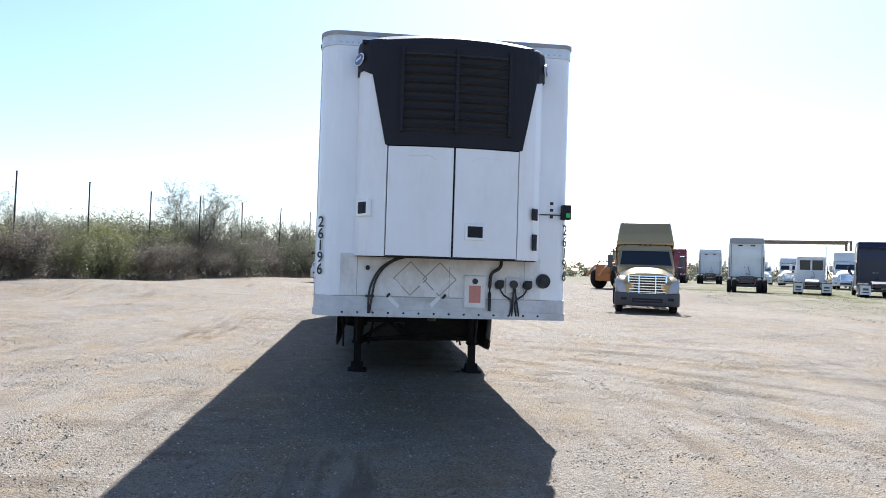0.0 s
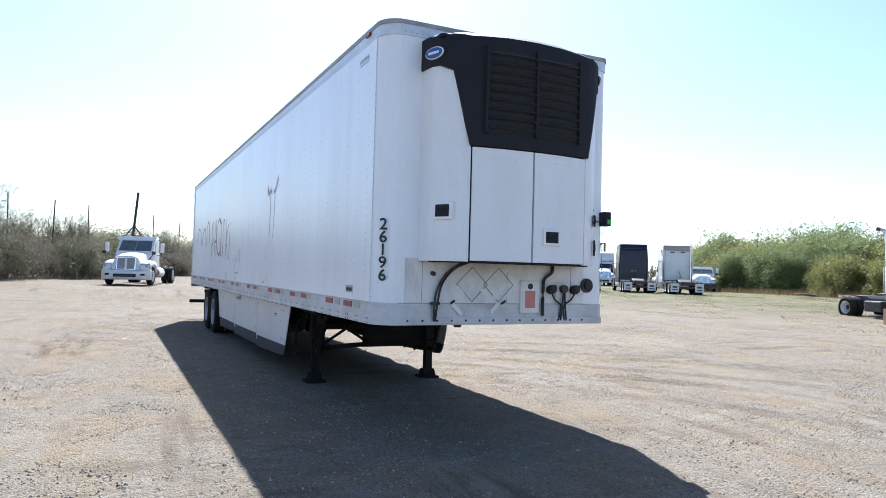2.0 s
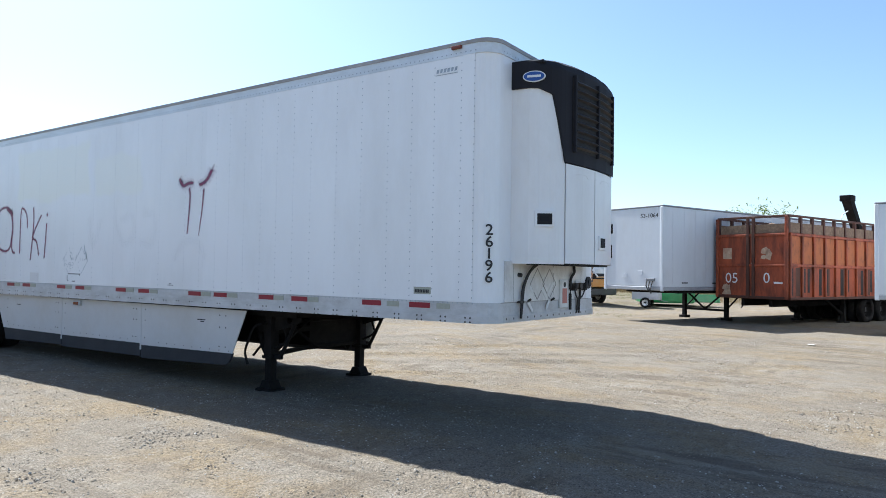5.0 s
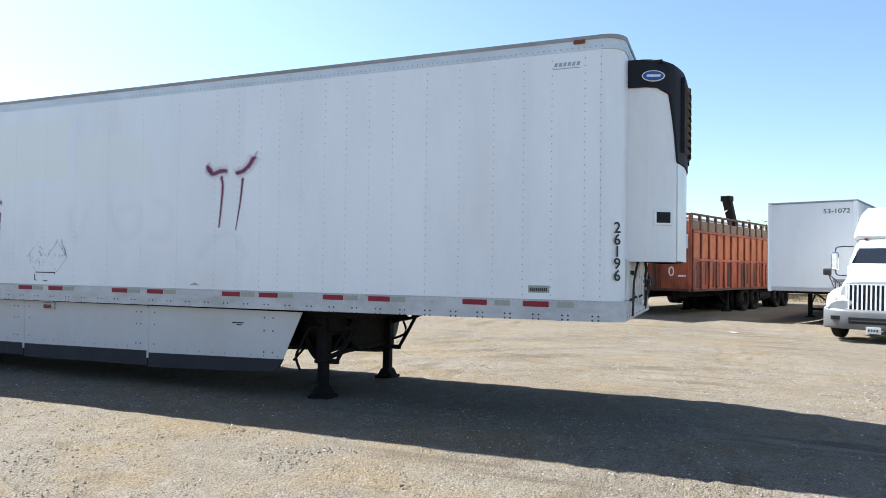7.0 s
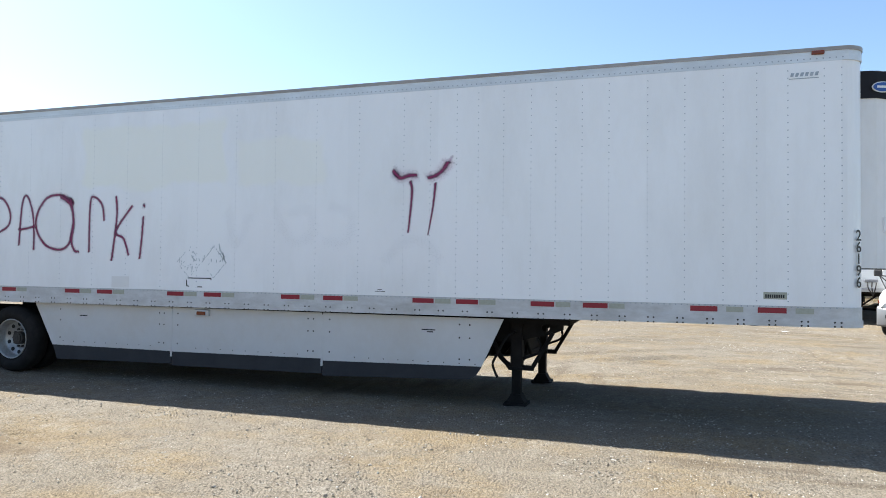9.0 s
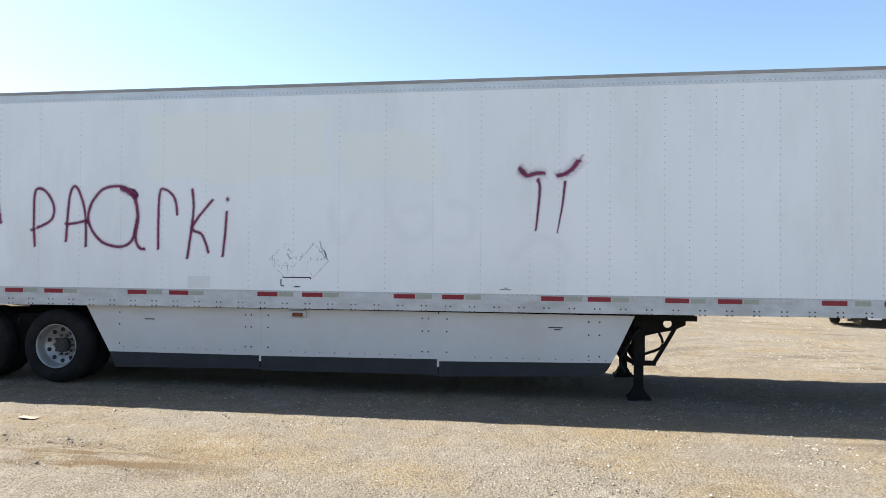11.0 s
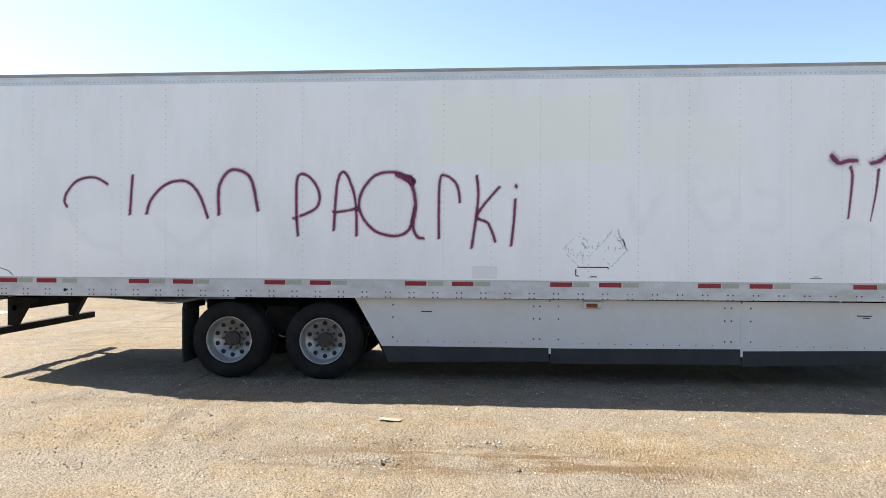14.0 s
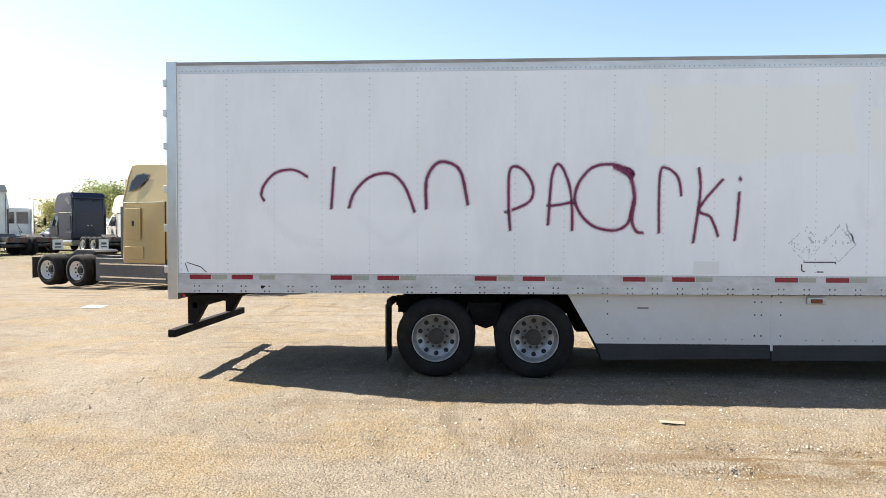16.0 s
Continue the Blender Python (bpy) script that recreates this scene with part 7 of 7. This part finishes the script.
def branched_tree(name, label, seed, h, wide, leaves):
    """A small tree: short stems that fork again and again into fine twigs, with sparse leaves at the tips."""
    rng = random.Random(seed)
    t = thing(name, label, "tree")
    bm, tips = bmesh.new(), []

    def limb(p, d, ln, w, depth):
        q = p + d * ln * 0.5 + Vector((rng.gauss(0, 0.05), rng.gauss(0, 0.05), rng.gauss(0, 0.03))) * ln
        e = p + d * ln
        rings = []
        for c, r in ((p, w), (q, w * 0.82), (e, w * 0.6)):
            rings.append([bm.verts.new(c + Vector((r * math.cos(k), r * math.sin(k), 0))) for k in (0, 2.09, 4.19)])
        for a, b in zip(rings, rings[1:]):
            for k in range(3):
                bm.faces.new((a[k], a[(k + 1) % 3], b[(k + 1) % 3], b[k]))
        if depth == 0:
            tips.extend((e, q))
            return
        for k in range(3 if depth > 1 else 4):
            turn = Vector((rng.gauss(0, 1), rng.gauss(0, 1), rng.gauss(0.1, 0.5))).normalized()
            nd = (d * 0.9 + turn * (0.50 + 0.12 * (3 - depth)) * (0.6 + 0.5 * wide) + Vector((0, 0, 0.12))).normalized()
            limb(q if k == 0 else e, nd, ln * rng.uniform(0.58, 0.85), w * 0.58, depth - 1)

    for i in range(5):
        a = 2 * math.pi * i / 5 + rng.uniform(-0.4, 0.4)
        d = Vector((0.42 * wide * math.cos(a), 0.42 * wide * math.sin(a), 1)).normalized()
        limb(Vector((0.1 * math.cos(a), 0.1 * math.sin(a), -0.1)), d, h * 0.34, 0.055, 4)
    high = max(p.z for p in tips)
    part("branching", bm, M_BARK, t).data.transform(Matrix.Diagonal((1, 1, h / high, 1)))
    me = leaf_mesh("crown", rng, [Vector((p.x, p.y, p.z * h / high)) for p in tips], leaves, 0.12, 0.085, 0.1, 1.2)
    me.materials.append(LEAF["pale"])
    share("crown", me, t)
    return t


KINDS = {
    "dry_a": bush_kind("brush_shrub", "dry grey-brown brush shrub behind the fence posts", "bush", 1, 1.5, 2.5, "dry", 10000, 0.10, 22, 0.33),
    "dry_b": bush_kind("brush_shrub", "dense dry brown brush at the yard's edge", "bush", 2, 1.7, 2.1, "dry", 10000, 0.10, 20, 0.33),
    "dull_a": bush_kind("brush_shrub", "dusty olive green shrub behind the fence posts", "bush", 3, 1.6, 2.8, "dull", 10000, 0.10, 18, 0.36),
    "yel_a": bush_kind("brush_shrub", "olive green leafy shrub at the yard's edge", "bush", 4, 1.5, 2.7, "olive", 10000, 0.10, 16, 0.36),
    "tree_a": branched_tree("small_tree", "thin pale green tree with fine twigs above the brush", 5, 5.2, 1.0, 13000),
    "tree_b": branched_tree("small_tree", "sparse small tree with bare limbs", 6, 4.6, 0.55, 3500),
    "mes_a": bush_kind("mesquite_bush", "large feathery green mesquite bush", "bush", 7, 2.6, 4.2, "green", 14000, 0.21, 26, 0.5, 0.06, droop=0.25),
    "mes_b": bush_kind("mesquite_bush", "tall green mesquite bush with hanging sprays", "bush", 8, 2.3, 4.9, "green", 14000, 0.21, 24, 0.5, 0.06, droop=0.3),
    "mes_c": bush_kind("mesquite_bush", "yellow-green mesquite bush beside dry grass", "bush", 9, 2.5, 3.9, "yellow", 14000, 0.21, 24, 0.48, 0.06, droop=0.2),
}
planted = set()


def plant(kind, x, y, turn, size, group):
    m = pose(x, y, ground_z(x, y) - 0.05, 0, 0, turn) @ Matrix.Diagonal((size, size, size, 1))
    src = KINDS[kind]
    if kind not in planted:
        planted.add(kind)
        src.matrix_basis = m
        tagged(src, group=group)
        return src
    ob = copy_thing(src, pose(x, y, ground_z(x, y) - 0.05, 0, 0, turn))
    ob.scale = (size, size, size)
    tagged(ob, group=group)
    return ob


rng = random.Random(11)
# brush belt behind the line of poles
FA, FB = Vector((-25.0, 3.8)), Vector((21.5, 82.4))
fd = (FB - FA).normalized()
fn = Vector((-fd.y, fd.x))
length = (FB - FA).length
s = 0.0
while s < length:
    for row, off in ((0, 0.7), (1, 2.3), (2, 4.3)):
        p = FA + fd * (s + rng.uniform(-0.4, 0.4) + row * 0.4) + fn * (off + rng.uniform(-0.3, 0.5))
        kind = rng.choice(["dry_a", "dry_b", "dry_a", "dull_a", "dry_b", "yel_a"] if row == 0 else ["dry_a", "dull_a", "yel_a", "dull_a", "dry_b"])
        plant(kind, p.x, p.y, rng.uniform(0, 360), rng.uniform(0.85, 1.2) * (0.85, 1.05, 1.2)[row], "brush along the poles")
    s += 1.8
for u, kind, k in ((35.1, "tree_a", 1.12), (37.0, "tree_a", 0.8), (33.4, "tree_b", 0.75), (22.6, "tree_a", 0.78), (24.5, "tree_b", 0.8), (26.5, "tree_b", 0.72), (28.5, "tree_a", 0.62), (40.5, "tree_b", 0.95), (44.0, "tree_b", 1.0), (45.2, "tree_b", 0.9), (52.0, "tree_b", 0.9), (58.0, "tree_a", 0.8), (66.0, "tree_b", 0.9), (73.0, "tree_a", 0.9), (81.0, "tree_b", 0.9), (88.0, "tree_a", 0.8)):
    p = FA + fd * u + fn * 3.0
    plant(kind, p.x, p.y, u * 50, k, "thin trees over the brush")
for x, y, k in ((-12.6, 29.0, 0.72), (-5.2, 43.2, 0.62), (-15.5, 24.2, 0.66)):
    plant("mes_c", x, y, x * 77, k, "brush along the poles")

# poles
M_POLE = mat("dark_weathered_pole", (0.05, 0.04, 0.035), 0.85, var=0.3, scale=6)
pole = thing("fence_pole", "tall thin dark pole in the brush", "pole", group="fence poles in the brush")
b = cyl((0, 0, -0.2), (0, 0, 4.62), 0.042, 8, 0.034)
cyl((0, 0, 4.60), (0, 0, 4.64), 0.044, 8, bm=b)
part("shaft", b, M_POLE, pole)
first = True
for i in range(-12, 10):
    if i == 1:
        continue
    p = Vector((-3.60, 44.4)) + Vector((0.50, 0.866)) * (3.72 if i < 1 else 4.2) * i
    m = pose(p.x, p.y, ground_z(p.x, p.y), rng.uniform(-1.2, 1.2), rng.uniform(-1.2, 1.2), 0)
    if first:
        pole.matrix_basis, first = m, False
    else:
        copy_thing(pole, m)
mast = thing("braced_pole", "tall dark leaning pole with two props in the brush", "pole", pose(-0.9, 47.6, ground_z(-0.9, 47.6)))
part("shaft", tube([(-0.25, 0, -0.2), (0.0, 0, 3.0), (0.22, 0, 5.9)], 0.085, 8), M_POLE, mast)
for s in (-1, 1):
    part("prop", tube([(s * 2.1, 0.1, 0.0), (s * 0.9, 0.05, 2.2), (0.04, 0, 3.55)], 0.05, 6), M_POLE, mast)

# mesquite belt at the far side
s = 0.0
GA, GB = Vector((45.5, 8.0)), Vector((55.0, 52.0))
gd = (GB - GA).normalized()
gn = Vector((gd.y, -gd.x))
while s < (GB - GA).length - 1:
    for row, off in ((0, 0.0), (1, 3.0), (2, 6.5)):
        p = GA + gd * (s + rng.uniform(-0.8, 0.8) - 4) + gn * (off + rng.uniform(-0.8, 0.8))
        plant(rng.choice(["mes_a", "mes_b", "mes_c", "mes_c"]), p.x, p.y, rng.uniform(0, 360), rng.uniform(0.9, 1.2) * (0.85, 1.1, 1.2)[row] * (1 + 0.14 * ease(32, 42, p.y)), "mesquite bushes along the yard")
    s += 2.8
for kind, x, y, k in (("mes_c", 60.5, 53.0, 1.45), ("mes_c", 62.5, 56.0, 1.4), ("mes_a", 60.0, 50.0, 1.5), ("mes_b", 57.5, 50.2, 1.1), ("mes_c", 58.0, 47.5, 1.45), ("mes_a", 62.0, 48.0, 1.5), ("mes_b", 64.0, 52.5, 1.4)):
    plant(kind, x, y, x * 31, k, "mesquite bushes along the yard")
for x, y, k in ((38.5, -14.5, 0.9), (42, -8, 1.0), (41, -1, 0.95), (44, 4, 1.0), (40, -20, 0.9), (45, -14, 1.1), (46, -3, 1.1)):
    plant(rng.choice(["mes_a", "mes_b"]), x, y, rng.uniform(0, 360), k, "mesquite bushes along the yard")


# far woods closing the yard: one sheet of leaf sprays round the horizon
def far_woods():
    r2 = random.Random(31)
    cs = []
    for i in range(900):
        a = radians(r2.uniform(-70, 150))
        d = r2.uniform(120, 170)
        x, y = 10 + d * math.cos(a), 10 + d * math.sin(a)
        for k in range(2):
            cs.append(Vector((x + r2.uniform(-2, 2), y + r2.uniform(-2, 2), 0.3 + 3.0 * r2.random() ** 1.5)))
    me = leaf_mesh("far_woods", r2, cs, 60000, 0.9, 1.2)
    me.materials.append(LEAF["dull"])
    tagged(new("far_woods", me), "far olive green woods along the horizon", "woods", kind="stuff")


far_woods()


# ---- grass and litter ----
def grass_patch(name, label, seed, n, area, leaves, h, low_z=0.0):
    r2 = random.Random(seed)
    vs, fs = [], []
    while len(fs) < n:
        x, y = area(r2)
        z = ground_z(x, y) - 0.01
        hh = h * r2.uniform(0.4, 1.3)
        a = r2.uniform(0, math.pi)
        w = 0.006 + 0.012 * r2.random()
        lx, ly = r2.gauss(0, 0.35) * hh, r2.gauss(0, 0.35) * hh
        k = len(vs)
        vs += [(x - w * math.cos(a), y - w * math.sin(a), z), (x + w * math.cos(a), y + w * math.sin(a), z), (x + lx, y + ly, z + hh)]
        fs.append((k, k + 1, k + 2))
    me = bpy.data.meshes.new(name)
    me.from_pydata(vs, [], fs)
    me.materials.append(LEAF[leaves])
    tagged(new(name, me), label, "grass", kind="stuff")


def along_belt(r2):
    t = r2.uniform(-4, 50)
    p = GA + gd * t + gn * (-abs(r2.gauss(0, 2.2)) + 0.8)
    return p.x + r2.gauss(0, 0.4), p.y + r2.gauss(0, 0.4)


def far_field(r2):
    while True:
        x, y = r2.uniform(19, 46), r2.uniform(6, 52)
        if noise.noise((x * 0.35, y * 0.35, 0)) + 0.25 * noise.noise((x, y, 4)) > -0.05:
            return x, y


def under_vans(r2):
    return r2.uniform(34, 46), r2.uniform(-9, 9)


grass_patch("straw_grass", "tall dry straw grass along the mesquite", 21, 16000, along_belt, "straw", 0.55)
grass_patch("field_grass", "patchy low green and dry grass", 22, 30000, far_field, "grass", 0.055)
grass_patch("weeds", "dry weeds behind the parked trailers", 23, 9000, under_vans, "straw", 0.20)


def along_poles(r2):
    t = r2.uniform(0, length)
    p = FA + fd * t + fn * r2.gauss(0.1, 0.35)
    return p.x, p.y


grass_patch("edge_weeds", "dry weeds at the foot of the brush", 24, 9000, along_poles, "dry", 0.30)

# loose stones over the yard


def stones(name, label, seed, n, area, r0, r1):
    r2 = random.Random(seed)
    vs, fs = [], []
    for i in range(n):
        x, y = area(r2)
        r = r0 + (r1 - r0) * r2.random() ** 3
        c = Vector((x, y, (GZ if -8 < x < 4 and -6 < y < 16 else ground_z(x, y)) + r * 0.15 + (track_relief(x, y) if x > 2.5 else 0.0)))
        a = r2.uniform(0, 6.28)
        k = len(vs)
        for q in range(4):
            d = r * r2.uniform(0.7, 1.35)
            vs.append((c.x + d * math.cos(a + q * 1.571), c.y + d * math.sin(a + q * 1.571), c.z - r * 0.35))
        for q in (0, 3.14):
            d = r * r2.uniform(0.25, 0.6)
            vs.append((c.x + d * math.cos(a + q), c.y + d * math.sin(a + q), c.z + r * r2.uniform(0.2, 0.55)))
        for f in ((0, 1, 4), (1, 5, 4), (1, 2, 5), (2, 3, 5), (3, 4, 5), (3, 0, 4)):
            fs.append(tuple(k + j for j in f))
    me = bpy.data.meshes.new(name)
    me.from_pydata(vs, [], fs)
    me.materials.append(M_STONE_VAR)
    tagged(new(name, me), label, "gravel", kind="stuff")


def stone_variation():
    m = bpy.data.materials.new("mixed_gravel")
    m.use_nodes = True
    nt = m.node_tree
    p = nt.nodes["Principled BSDF"]
    p.inputs["Roughness"].default_value = 0.9
    p.inputs["Specular IOR Level"].default_value = 0.2
    g = nt.nodes.new("ShaderNodeNewGeometry")
    ramp = nt.nodes.new("ShaderNodeValToRGB")
    e = ramp.color_ramp.elements
    e[0].color, e[1].color = (0.11, 0.09, 0.072, 1), (0.42, 0.39, 0.34, 1)
    q = e.new(0.25)
    q.color = (0.19, 0.16, 0.122, 1)
    q = e.new(0.7)
    q.color = (0.25, 0.218, 0.172, 1)
    nt.links.new(g.outputs["Random Per Island"], ramp.inputs[0])
    nt.links.new(ramp.outputs[0], p.inputs["Base Color"])
    return m


M_STONE_VAR = stone_variation()


def clumped(r2, x0, x1, y0, y1):
    """A place in the stretch, more often where the gravel lies thick."""
    while True:
        x, y = r2.uniform(x0, x1), r2.uniform(y0, y1)
        if noise.noise((x * 0.55, y * 0.55, 17)) + 0.5 * noise.noise((x * 1.9, y * 1.9, 5)) > r2.uniform(-0.75, 0.35):
            return x, y


def near_lane(r2):
    return clumped(r2, -8.6, 0.6, -6, 18.5)


def front_yard(r2):
    return clumped(r2, -6, 9, -6.5, 4)


def open_yard(r2):
    return clumped(r2, 2.5, 16, -5, 12)


def wide_yard(r2):
    return r2.uniform(-16, 30), r2.uniform(-6, 30)


stones("gravel_stones", "loose pale gravel on the ground beside the trailer", 41, 52000, near_lane, 0.004, 0.015)
stones("gravel_stones", "loose pale gravel on the ground before the trailer", 42, 34000, front_yard, 0.004, 0.014)
stones("gravel_stones", "loose gravel and clods over the open yard", 45, 26000, open_yard, 0.006, 0.017)
stones("dirt_clods", "loose dirt clods beside the trailer", 44, 500, near_lane, 0.010, 0.026)
stones("scattered_stones", "scattered stones and dirt clods over the yard", 43, 3500, wide_yard, 0.008, 0.020)


# ---- litter, scraps and dead wood ----
M_PAPER = mat("sun_bleached_paper", (0.42, 0.41, 0.38), 0.85, var=0.12, scale=9)
M_CARDD = mat("flattened_pale_cardboard", (0.215, 0.18, 0.135), 0.85, var=0.15, scale=7)
M_WOODD = mat("grey_dead_wood", (0.12, 0.095, 0.075), 0.9, var=0.35, scale=9)


def scrap(label, x, y, w, d, turn, material, seed):
    r2 = random.Random(seed)
    t = thing("paper_scrap", label, "litter", pose(x, y, ground_z(x, y) + 0.004, 0, 0, turn))
    rows = [[((i / 4 - 0.5) * w * r2.uniform(0.9, 1.08), (j / 3 - 0.5) * d * r2.uniform(0.85, 1.1), 0.006 + 0.008 * r2.random()) for i in range(5)] for j in range(4)]
    part("sheet", loft(rows), material, t)


for i, (x, y, w, d, a) in enumerate(((7.2, 21.6, 0.75, 0.45, 8), (-1.9, 10.6, 0.24, 0.10, 80), (13.6, -0.9, 0.25, 0.15, 20), (16.5, 28.0, 0.3, 0.18, 40))):
    scrap("pale flattened scrap of paper lying on the dirt", x, y, w, d, a, M_PAPER if i != 1 else M_CARDD, 60 + i)


def log_pile(x, y, n, size, seed):
    r2 = random.Random(seed)
    t = thing("dead_branches", "low pile of dark dead branches on the grass", "branches", pose(x, y, ground_z(x, y), 0, 0, r2.uniform(0, 180)), "dead wood before the mesquite")
    for k in range(n):
        a = r2.uniform(-0.5, 0.5)
        ln = size * r2.uniform(0.4, 1.0)
        cx, cy, cz = r2.gauss(0, size * 0.3), r2.gauss(0, size * 0.18), 0.05 + 0.18 * r2.random()
        pts = [(cx - ln * math.cos(a), cy - ln * math.sin(a), cz), (cx, cy + r2.gauss(0, 0.08), cz + 0.08 * r2.random()), (cx + ln * math.cos(a), cy + ln * math.sin(a), cz + r2.uniform(-0.02, 0.12))]
        part("branch", tube(pts, 0.02 + 0.045 * r2.random(), 6), M_WOODD, t)


for i, (x, y, n, size) in enumerate(((44.0, 25.5, 9, 1.1), (43.2, 22.5, 12, 1.5), (42.6, 20.3, 8, 1.2), (45.0, 29.0, 7, 0.9), (42.2, 17.5, 9, 1.2))):
    log_pile(x, y, n, size, 80 + i)
